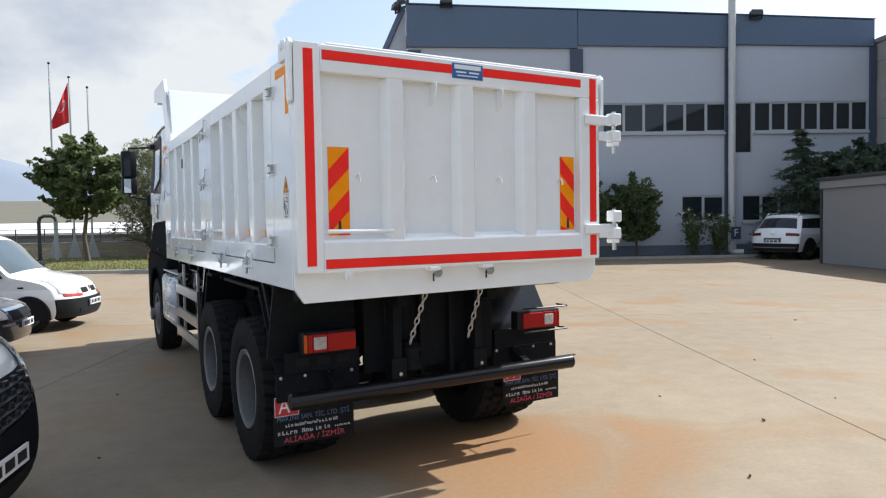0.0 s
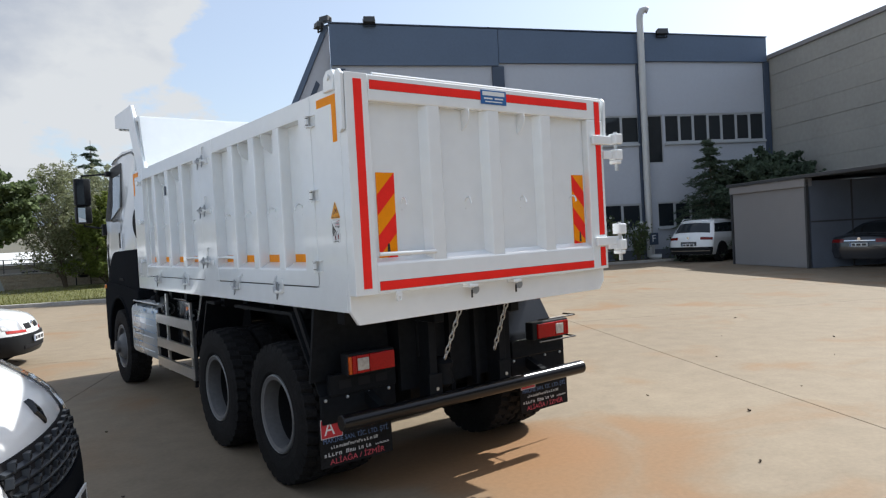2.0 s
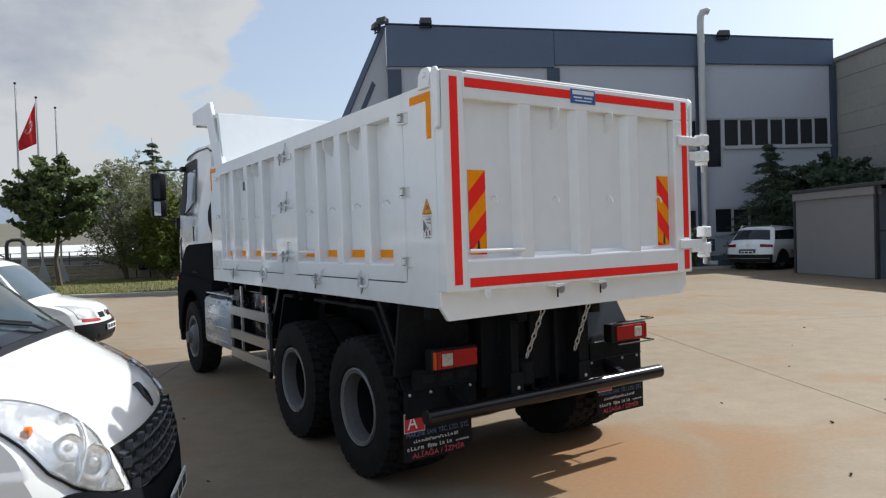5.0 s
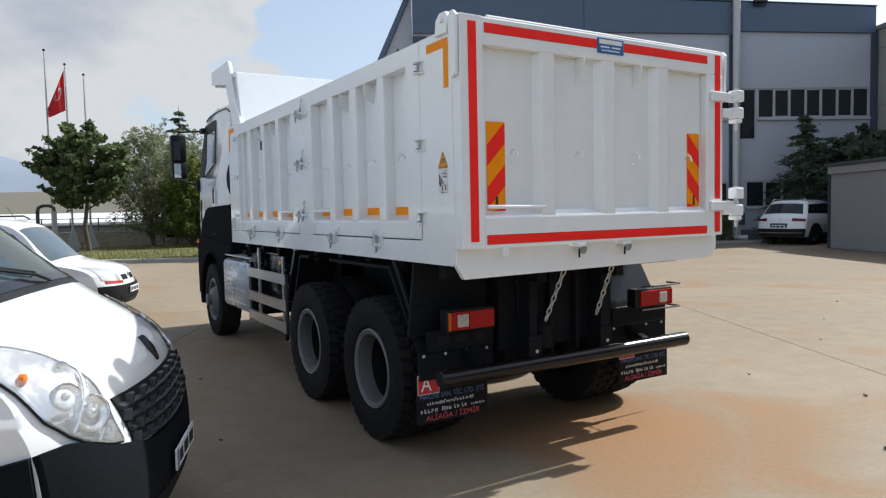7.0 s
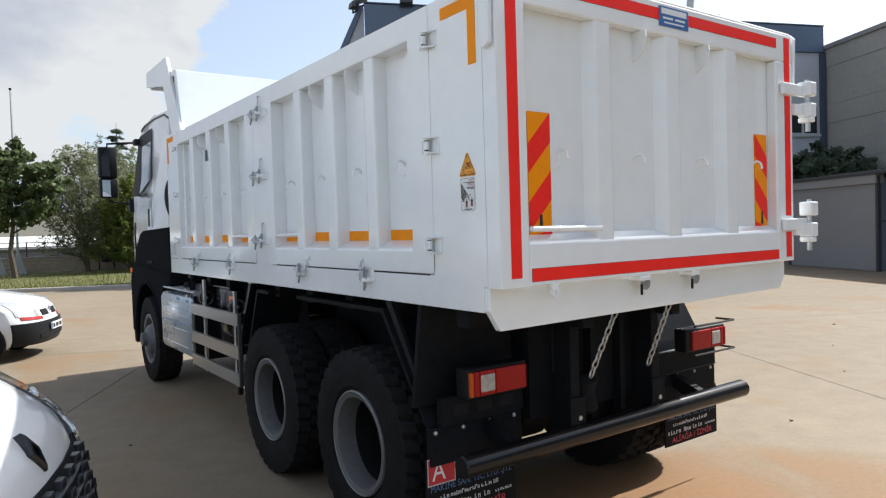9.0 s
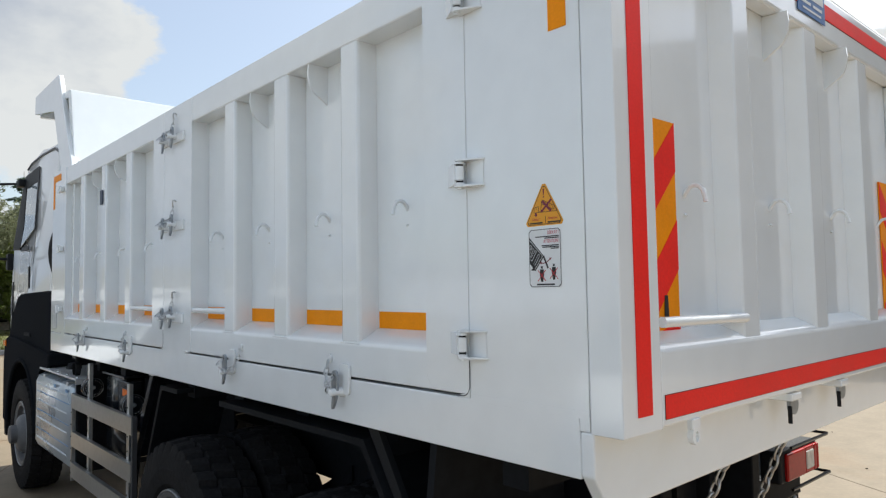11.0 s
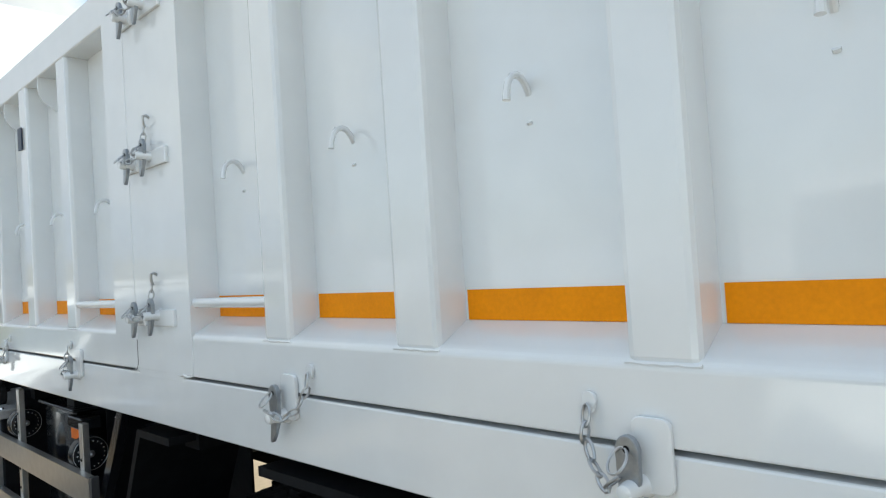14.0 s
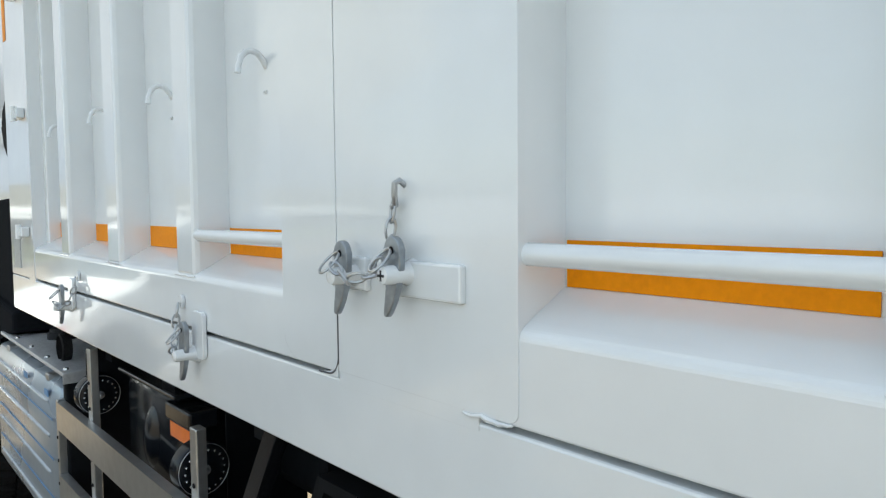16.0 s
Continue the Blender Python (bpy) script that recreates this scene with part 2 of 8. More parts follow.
M["concrete"] = concrete_mat()
M["joint"] = mat("joint filler", (0.10, 0.08, 0.06), 0.9)
M["print_grey"] = mat("grey print", (0.30, 0.31, 0.32), 0.6)
M["earth"] = mat("dry grassland", (0.125, 0.110, 0.082), 0.95, second=(0.085, 0.085, 0.06), grain=0.02, stain=0.004)
M["facade"] = mat("light grey facade panel", (0.46, 0.485, 0.54), 0.5, vary=0.06, grain=6, stain=0.5)
M["navy"] = mat("slate blue cladding", (0.092, 0.132, 0.205), 0.45, vary=0.1, grain=8, stain=0.6)
M["navy_dark"] = mat("dark blue column", (0.05, 0.07, 0.11), 0.5, vary=0.1)
M["beige"] = mat("beige metal cladding", (0.36, 0.345, 0.31), 0.5, vary=0.16, grain=5, stain=0.5)
M["frame_grey"] = mat("pale window frame", (0.42, 0.44, 0.46), 0.5, vary=0.05)
M["shutter"] = mat("grey roller shutter", (0.255, 0.245, 0.245), 0.5, vary=0.08)
M["pipe"] = mat("pale grey pipe", (0.55, 0.55, 0.54), 0.45, vary=0.1, metal=0.2)
M["plinth"] = mat("dark plinth", (0.13, 0.15, 0.19), 0.7, vary=0.15)
M["kerb"] = mat("kerb stone", (0.36, 0.34, 0.31), 0.85, vary=0.25, grain=12, bump=0.3)
M["grass"] = mat("mown grass", (0.085, 0.105, 0.026), 0.9, second=(0.14, 0.125, 0.045), grain=5, stain=0.3, bump=0.6, bump_scale=25)
M["stone"] = mat("rubble stone", (0.44, 0.37, 0.28), 0.85, second=(0.27, 0.22, 0.165), grain=9, stain=1.2, bump=0.5, bump_scale=10)
M["bark"] = mat("tree bark", (0.11, 0.085, 0.06), 0.9, vary=0.4, grain=20, bump=0.5, bump_scale=25)
M["metal_grey"] = mat("painted steel pole", (0.42, 0.43, 0.44), 0.45, metal=0.4, vary=0.1)
M["flag_red"] = mat("red flag cloth", (0.55, 0.012, 0.015), 0.8, vary=0.1)


def leaf_mat(name, a, b_):
    m = mat(name, a, 0.6, second=b_, grain=1.6, stain=0.5, spec=0.3)
    nt = m.node_tree
    b = nt.nodes["Principled BSDF"]
    geo = nt.nodes.new("ShaderNodeNewGeometry")
    mr = nt.nodes.new("ShaderNodeMapRange")
    mr.inputs["To Min"].default_value, mr.inputs["To Max"].default_value = 0.6, 1.35
    nt.links.new(geo.outputs["Random Per Island"], mr.inputs["Value"])
    mul = nt.nodes.new("ShaderNodeVectorMath")
    mul.operation = "MULTIPLY"
    nt.links.new(b.inputs["Base Color"].links[0].from_socket, mul.inputs[0])
    nt.links.new(mr.outputs["Result"], mul.inputs[1])
    nt.links.new(mul.outputs["Vector"], b.inputs["Base Color"])
    # light through the blades
    tr = nt.nodes.new("ShaderNodeBsdfTranslucent")
    nt.links.new(mul.outputs["Vector"], tr.inputs["Color"])
    ms = nt.nodes.new("ShaderNodeMixShader")
    ms.inputs["Fac"].default_value = 0.4
    nt.links.new(b.outputs["BSDF"], ms.inputs[1])
    nt.links.new(tr.outputs["BSDF"], ms.inputs[2])
    out = nt.nodes["Material Output"]
    nt.links.new(ms.outputs["Shader"], out.inputs["Surface"])
    return m


M["leaf"] = leaf_mat("dark green leaves", (0.14, 0.18, 0.075), (0.075, 0.105, 0.042))
M["leaf_olive"] = leaf_mat("silvery olive leaves", (0.27, 0.28, 0.165), (0.16, 0.18, 0.095))
M["leaf_bright"] = leaf_mat("bright green leaves", (0.19, 0.225, 0.05), (0.10, 0.135, 0.026))
M["needle"] = leaf_mat("conifer needles", (0.115, 0.155, 0.10), (0.06, 0.09, 0.06))


# ---- mesh helpers ----
def thing(name, at=(0, 0, 0), rz=0, label="", category="", group="", kind=""):
    ob = new(name)
    ob.empty_display_size = 0.3
    ob.matrix_basis = pose(*at, 0, 0, rz)
    return tagged(ob, label, category, group, kind)


def part(name, bm, material, parent=None, label="", smooth=False, world=False):
    """Links a bmesh as one mesh object. world: its coordinates are the world's, not its thing's."""
    bmesh.ops.recalc_face_normals(bm, faces=bm.faces)
    me = bpy.data.meshes.new(name)
    bm.to_mesh(me)
    bm.free()
    for m in (material if isinstance(material, (list, tuple)) else [material]):
        me.materials.append(m)
    if smooth:
        me.polygons.foreach_set("use_smooth", [True] * len(me.polygons))
        me.set_sharp_from_angle(angle=radians(35))
    ob = new(name, me)
    if parent:
        ob.parent = parent
        if world and parent.parent is None:
            ob.matrix_parent_inverse = parent.matrix_basis.inverted()
    if label:
        tagged(ob, label)
    return ob


def box(bm, x0, x1, y0, y1, z0, z1, bevel=0.0, mi=0):
    vs = [bm.verts.new((x, y, z)) for x in (x0, x1) for y in (y0, y1) for z in (z0, z1)]
    fs = [bm.faces.new([vs[i] for i in f]) for f in ((0, 1, 3, 2), (4, 6, 7, 5), (0, 4, 5, 1), (2, 3, 7, 6), (0, 2, 6, 4), (1, 5, 7, 3))]
    for f in fs:
        f.material_index = mi
    if bevel:
        es = {e for f in fs for e in f.edges}
        bmesh.ops.bevel(bm, geom=list(es), offset=bevel, segments=2, affect="EDGES", profile=0.5)
    return bm


def prism(bm, poly, axis, a, b, bevel=0.0, mi=0):
    """A polygon pushed along an axis. poly in the two other axes, in the order x, y, z."""
    def at(p, h):
        return {"x": (h, p[0], p[1]), "y": (p[0], h, p[1]), "z": (p[0], p[1], h)}[axis]
    lo, hi = [bm.verts.new(at(p, a)) for p in poly], [bm.verts.new(at(p, b)) for p in poly]
    n = len(poly)
    fs = [bm.faces.new(lo), bm.faces.new(hi[::-1])] + [bm.faces.new((lo[i], lo[(i + 1) % n], hi[(i + 1) % n], hi[i])) for i in range(n)]
    for f in fs:
        f.material_index = mi
    if bevel:
        bmesh.ops.bevel(bm, geom=list({e for f in fs for e in f.edges}), offset=bevel, segments=2, affect="EDGES", profile=0.5)
    return bm


def tube(bm, pts, r, n=10, closed=False, caps=True, mi=0):
    """A round rod along points. r: one radius, or one a point."""
    pts = [Vector(p) for p in pts]
    rs = r if isinstance(r, (list, tuple)) else [r] * len(pts)
    rings, up = [], None
    m = len(pts)
    for i, p in enumerate(pts):
        d = (pts[(i + 1) % m] - pts[i - 1]) if closed else (pts[min(i + 1, m - 1)] - pts[max(i - 1, 0)])
        d.normalize()
        if up is None:
            up = d.orthogonal().normalized()
        up = (up - d * up.dot(d)).normalized()
        side = d.cross(up)
        rings.append([bm.verts.new(p + (up * math.cos(a) + side * math.sin(a)) * rs[i]) for a in (2 * math.pi * k / n for k in range(n))])
    fs = []
    for i in range(m if closed else m - 1):
        a, b = rings[i], rings[(i + 1) % m]
        for k in range(n):
            fs.append(bm.faces.new((a[k], a[(k + 1) % n], b[(k + 1) % n], b[k])))
    if caps and not closed:
        fs += [bm.faces.new(rings[0][::-1]), bm.faces.new(rings[-1])]
    for f in fs:
        f.material_index = mi
    return bm


def lathe(bm, prof, c, axis="x", n=32, closed=False, mi=0, cap0=True, cap1=True):
    """A profile of (distance along the axis, radius) turned round an axis through c."""
    rings = []
    for h, r in prof:
        ring = []
        for k in range(n):
            a = 2 * math.pi * k / n
            p, q = r * math.cos(a), r * math.sin(a)
            o = {"x": (h, p, q), "y": (p, h, q), "z": (p, q, h)}[axis]
            ring.append(bm.verts.new((c[0] + o[0], c[1] + o[1], c[2] + o[2])))
        rings.append(ring)
    m = len(rings)
    for i in range(m if closed else m - 1):
        a, b = rings[i], rings[(i + 1) % m]
        for k in range(n):
            f = bm.faces.new((a[k], a[(k + 1) % n], b[(k + 1) % n], b[k]))
            f.material_index = mi
    if not closed:
        for ring in ([rings[0]] if cap0 else []) + ([rings[-1]] if cap1 else []):
            if len(ring) > 2:
                f = bm.faces.new(ring)
                f.material_index = mi
    return bm


def sheet(bm, fn, us, vs, thick=0.0, mi=0):
    """A curved sheet fn(u, v) over the two lists, with an edge of the given thickness (fn then also takes a depth)."""
    layers = []
    for d in ((0.0, thick) if thick else (0.0,)):
        layers.append([[bm.verts.new(fn(u, v, d)) for v in vs] for u in us])
    fs = []
    for g in layers:
        for i in range(len(us) - 1):
            for j in range(len(vs) - 1):
                fs.append(bm.faces.new((g[i][j], g[i + 1][j], g[i + 1][j + 1], g[i][j + 1])))
    if thick:
        a, b = layers
        rim = [(i, 0) for i in range(len(us))] + [(len(us) - 1, j) for j in range(1, len(vs))] \
            + [(i, len(vs) - 1) for i in range(len(us) - 2, -1, -1)] + [(0, j) for j in range(len(vs) - 2, 0, -1)]
        for k in range(len(rim)):
            (i, j), (p, q) = rim[k], rim[(k + 1) % len(rim)]
            fs.append(bm.faces.new((a[i][j], a[p][q], b[p][q], b[i][j])))
    for f in fs:
        f.material_index = mi
    return bm


def steps(a, b, n):
    return [a + (b - a) * i / n for i in range(n + 1)]


def lettering(name, text, size, m, material, parent=None, depth=0.0006, world=False, width=None):
    """Words in the built-in font as a mesh; m places its plane (x along the line, y up)."""
    cu = bpy.data.curves.new(name, "FONT")
    cu.body, cu.size, cu.extrude, cu.align_x, cu.align_y = text, size, depth, "CENTER", "CENTER"
    tmp = bpy.data.objects.new(name, cu)
    scene.collection.objects.link(tmp)
    me = bpy.data.meshes.new_from_object(tmp.evaluated_get(bpy.context.evaluated_depsgraph_get()))
    bpy.data.objects.remove(tmp)
    xs = [v.co.x for v in me.vertices]
    k = width / (max(xs) - min(xs)) if width else 1
    me.transform(m @ Matrix.Diagonal((k, 1, 1, 1)))
    me.materials.clear()
    me.materials.append(material)
    ob = new(name, me)
    if parent:
        ob.parent = parent
        if world and parent.parent is None:
            ob.matrix_parent_inverse = parent.matrix_basis.inverted()
    return ob


# ---- yard and buildings ----
BX, BY, BROT = 15.0, 29.3, -27.9   # left corner of the hall; its front runs along local x
B = pose(BX, BY, 0, 0, 0, BROT)


def site(x, y, z=0.0):
    return B @ Vector((x, y, z))


def build_ground():
    bm = bmesh.new()
    # one sheet to the horizon, falling away gently beyond the yard
    xs = [-3000, -1200, -500, -200, -100, -60, -30, 0, 30, 60, 120, 300, 1000, 3000]
    ys = [-3000, -800, -200, -60, -30, 0, 25, 50, 62, 80, 130, 250, 500, 900, 1500, 2200, 3000]

    def z(x, y):
        d = max(0.0, y - 60)
        fall = -6.0 * min(1, d / 80) if d else 0
        rise = max(0, y - 700) * 0.05 + 14 * noise.noise(Vector((x * 0.0016, y * 0.0016, 0))) * min(1, max(0, y - 500) / 600)
        return -0.06 + fall + rise
    g = [[bm.verts.new((x, y, z(x, y))) for x in xs] for y in ys]
    for j in range(len(ys) - 1):
        for i in range(len(xs) - 1):
            bm.faces.new((g[j][i], g[j][i + 1], g[j + 1][i + 1], g[j + 1][i]))
    tagged(part("ground", bm, M["earth"], smooth=True), "dry open grassland falling away beyond the yard", "ground", kind="structure")
    yard = thing("yard", (BX, BY, 0), BROT, "tan concrete yard of large poured slabs, stained with rust", "pavement", kind="structure")
    bm = bmesh.new()
    box(bm, -45, 24, -64, 0.2, -0.25, -0.03)
    part("joint_bed", bm, M["joint"], yard)
    return yard


yard = build_ground()


def build_slabs():
    xs = [-45] + [4.25 + 8.26 * k for k in range(-5, 3)] + [24]
    ys = [-64, -57.4, -51.4, -45.4, -39.4, -33.4, -19.8, -12.3, -5.2, 0.2]
    for i in range(len(xs) - 1):
        for j in range(len(ys) - 1):
            if xs[i + 1] <= -8.2 and ys[j] >= -5.3:
                continue
            bm = bmesh.new()
            box(bm, xs[i] + 0.005, xs[i + 1] - 0.005, ys[j] + 0.007, ys[j + 1] - 0.007, -0.14, 0.0, 0.003)
            part("slab", bm, M["concrete"], yard)


def build_hall():
    hall = thing("factory_hall", (BX, BY, 0), BROT, "two-storey grey factory hall with a slate blue parapet band", "building")
    L, D, H = 22.6, 30.0, 12.1
    wt = 0.3
    win = [(9.35, 15.4, 6.0, 7.45), (16.78, 22.4, 6.0, 7.45), (15.80, 16.66, 4.95, 7.45), (13.2, 15.3, 1.65, 2.95), (16.2, 19.9, 1.65, 2.95)]
    xs = sorted({0.0, L, *[v for w in win for v in w[:2]]})
    zs = sorted({0.55, 10.35, *[v for w in win for v in w[2:]]})
    bm = bmesh.new()
    for i in range(len(xs) - 1):
        for j in range(len(zs) - 1):
            cx, cz = (xs[i] + xs[i + 1]) / 2, (zs[j] + zs[j + 1]) / 2
            if any(w[0] < cx < w[1] and w[2] < cz < w[3] for w in win):
                continue
            box(bm, xs[i], xs[i + 1], 0.0, wt, zs[j], zs[j + 1])
    bmesh.ops.remove_doubles(bm, verts=bm.verts, dist=0.0005)
    part("wall", bm, M["facade"], hall)
    for x0, x1, y0, y1 in ((0, wt, wt, D), (L - wt, L, wt, D), (wt, L - wt, D - wt, D)):
        bm = bmesh.new()
        box(bm, x0, x1, y0, y1, 0.0, 10.9)
        part("wall", bm, M["facade"], hall)
    bm = bmesh.new()
    box(bm, -0.06, L, -0.1, 0.28, 0.0, 0.55, 0.01)
    part("plinth", bm, M["plinth"], hall)
    # parapet of folded sheets with a capping
    for x0, x1, ht in ((-0.05, 8.12, 12.15), (8.14, 15.6, 11.85), (15.62, L + 0.03, 11.6)):
        bm = bmesh.new()
        prism(bm, [(x0, 10.18), (x1, 10.05), (x1, ht - 0.3), (x0, ht)], "y", -0.14, 0.3, 0.015)
        part("parapet_panel", bm, M["navy"], hall)
    bm = bmesh.new()
    prism(bm, [(-0.08, 12.17), (L + 0.05, 11.32), (L + 0.05, 11.38), (-0.08, 12.23)], "y", -0.18, 0.36, 0.01)
    part("capping", bm, M["navy_dark"], hall)
    bm = bmesh.new()
    box(bm, 0.0, L, wt, D, 10.6, 10.9)
    part("roof", bm, M["shutter"], hall)
    for x0, x1 in ((-0.05, 0.62), (7.77, 8.38), (15.30, 15.78), (22.45, 22.76)):
        bm = bmesh.new()
        box(bm, x0, x1, -0.12, -0.002, 0.56, 10.03, 0.012)
        part("column", bm, M["navy_dark"], hall)
    # slanting end fin with its eaves strip
    bm = bmesh.new()
    prism(bm, [(-0.06, 12.15), (-0.06, 0.0), (-5.2, 0.0), (-5.0, 1.2)], "y", 0.4, 0.8, 0.02)
    fin = part("end_fin", bm, M["facade"], hall)
    bm = bmesh.new()
    prism(bm, [(-0.05, 12.2), (-5.1, 1.0), (-5.45, 1.0), (-0.3, 12.2)], "y", 0.25, 0.95, 0.02)
    part("eaves_strip", bm, M["navy"], fin)
    bm = bmesh.new()
    prism(bm, [(-0.62, 9.4), (-4.2, 1.4), (-4.42, 1.4), (-0.78, 9.6)], "y", 0.36, 0.4)
    part("groove", bm, M["navy_dark"], fin)

    def window(x0, x1, z0, z1, n, sill=True):
        bm = bmesh.new()
        f = 0.07
        box(bm, x0, x1, 0.03, 0.12, z0, z0 + f), box(bm, x0, x1, 0.03, 0.12, z1 - f, z1)
        for i in range(n + 1):
            c = x0 + (x1 - x0) * i / n
            a, b = max(x0, c - f / 2 - 0.01), min(x1, c + f / 2 + 0.01)
            box(bm, a, b, 0.032, 0.118, z0 + f, z1 - f)
        w = part("window", bm, M["frame_grey"], hall)
        for i in range(n):
            a, b = x0 + (x1 - x0) * i / n + f / 2 + 0.012, x0 + (x1 - x0) * (i + 1) / n - f / 2 - 0.012
            bm = bmesh.new()
            box(bm, a, b, 0.07, 0.085, z0 + f + 0.002, z1 - f - 0.002)
            part("pane", bm, M["glass"], w)
            if i % 2:
                bm = bmesh.new()
                for q in ((a, a + 0.035), (b - 0.035, b)):
                    box(bm, q[0], q[1], 0.04, 0.068, z0 + f, z1 - f)
                for q in ((z0 + f, z0 + f + 0.035), (z1 - f - 0.035, z1 - f)):
                    box(bm, a + 0.035, b - 0.035, 0.04, 0.068, q[0], q[1])
                part("sash", bm, M["frame_grey"], w)
        if sill:
            bm = bmesh.new()
            box(bm, x0 - 0.05, x1 + 0.05, -0.12, 0.02, z0 - 0.12, z0 - 0.002, 0.01)
            part("sill", bm, M["frame_grey"], w)
    window(9.35, 15.4, 6.0, 7.45, 6)
    window(16.78, 22.4, 6.0, 7.45, 7)
    window(15.80, 16.66, 4.95, 7.45, 1, False)
    window(13.2, 15.3, 1.65, 2.95, 2)
    window(16.2, 19.9, 1.65, 2.95, 4)
    # dark sheet put in for the shade of the rooms
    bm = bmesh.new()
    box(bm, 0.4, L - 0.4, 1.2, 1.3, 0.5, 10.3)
    part("room_shade", bm, M["dark"], hall)
    return hall


hall = build_hall()


def build_pipe():
    p = thing("vent_pipe", tuple(site(15.52, -0.32)), BROT, "pale grey vent pipe with a bent top against the hall", "pipe")
    bm = bmesh.new()
    tube(bm, [(0, 0, 0.2), (0, 0, 12.2), (0.02, 0, 12.45), (0.12, -0.02, 12.66), (0.3, -0.04, 12.72), (0.42, -0.05, 12.68)], 0.17, 16)
    part("shaft", bm, M["pipe"], p, smooth=True)
    for z in (1.6, 4.2, 6.9, 9.6, 11.2):
        bm = bmesh.new()
        lathe(bm, [(-0.06, 0.185), (0.06, 0.185)], (0, 0, z), "z", 16)
        part("collar", bm, M["pipe"], p, smooth=True)
    bm = bmesh.new()
    tube(bm, [(0, 0, 0.35), (0.02, -0.02, 0.22), (0.15, -0.15, 0.16), (0.45, -0.3, 0.16)], 0.16, 12)
    part("foot_bend", bm, M["pipe"], p, smooth=True)
    s = thing("letter_sign", tuple(site(15.62, -0.55, 1.1)), BROT, "dark blue square sign with a white letter F", "sign")
    bm = bmesh.new()
    box(bm, -0.24, 0.24, -0.012, 0.012, -0.30, 0.30, 0.008)
    part("board", bm, M["navy_dark"], s)
    lettering("letter", "F", 0.5, pose(0, -0.0145, 0, 90, 0, 0), M["label_white"], s)
    bm = bmesh.new()
    tube(bm, [(0, 0.02, 0), (0, 0.02, -1.08)], 0.03, 8)
    part("post", bm, M["pipe"], s)


build_pipe()


def floodlight(x, z, y=-0.25, rz=0, label="dark floodlight on the parapet of the hall"):
    f = thing("floodlight", tuple(site(x, y, z)), BROT + rz, label, "lamp", "floodlights on the hall")
    bm = bmesh.new()
    prism(bm, [(-0.26, -0.02), (0.1, -0.02), (0.1, 0.2), (-0.2, 0.26)], "x", -0.27, 0.27, 0.02)
    part("housing", bm, M["grey_plastic"], f)
    bm = bmesh.new()
    box(bm, -0.3, -0.275, -0.05, 0.03, -0.14, 0.16), box(bm, 0.275, 0.3, -0.05, 0.03, -0.14, 0.16), box(bm, -0.3, 0.3, -0.05, 0.03, -0.17, -0.142)
    part("bracket", bm, M["plastic"], f)


floodlight(1.85, 12.14)
floodlight(16.7, 11.5)
floodlight(-0.45, 12.05, 0.2, -70)
floodlight(-0.15, 12.35, 0.3, -40)


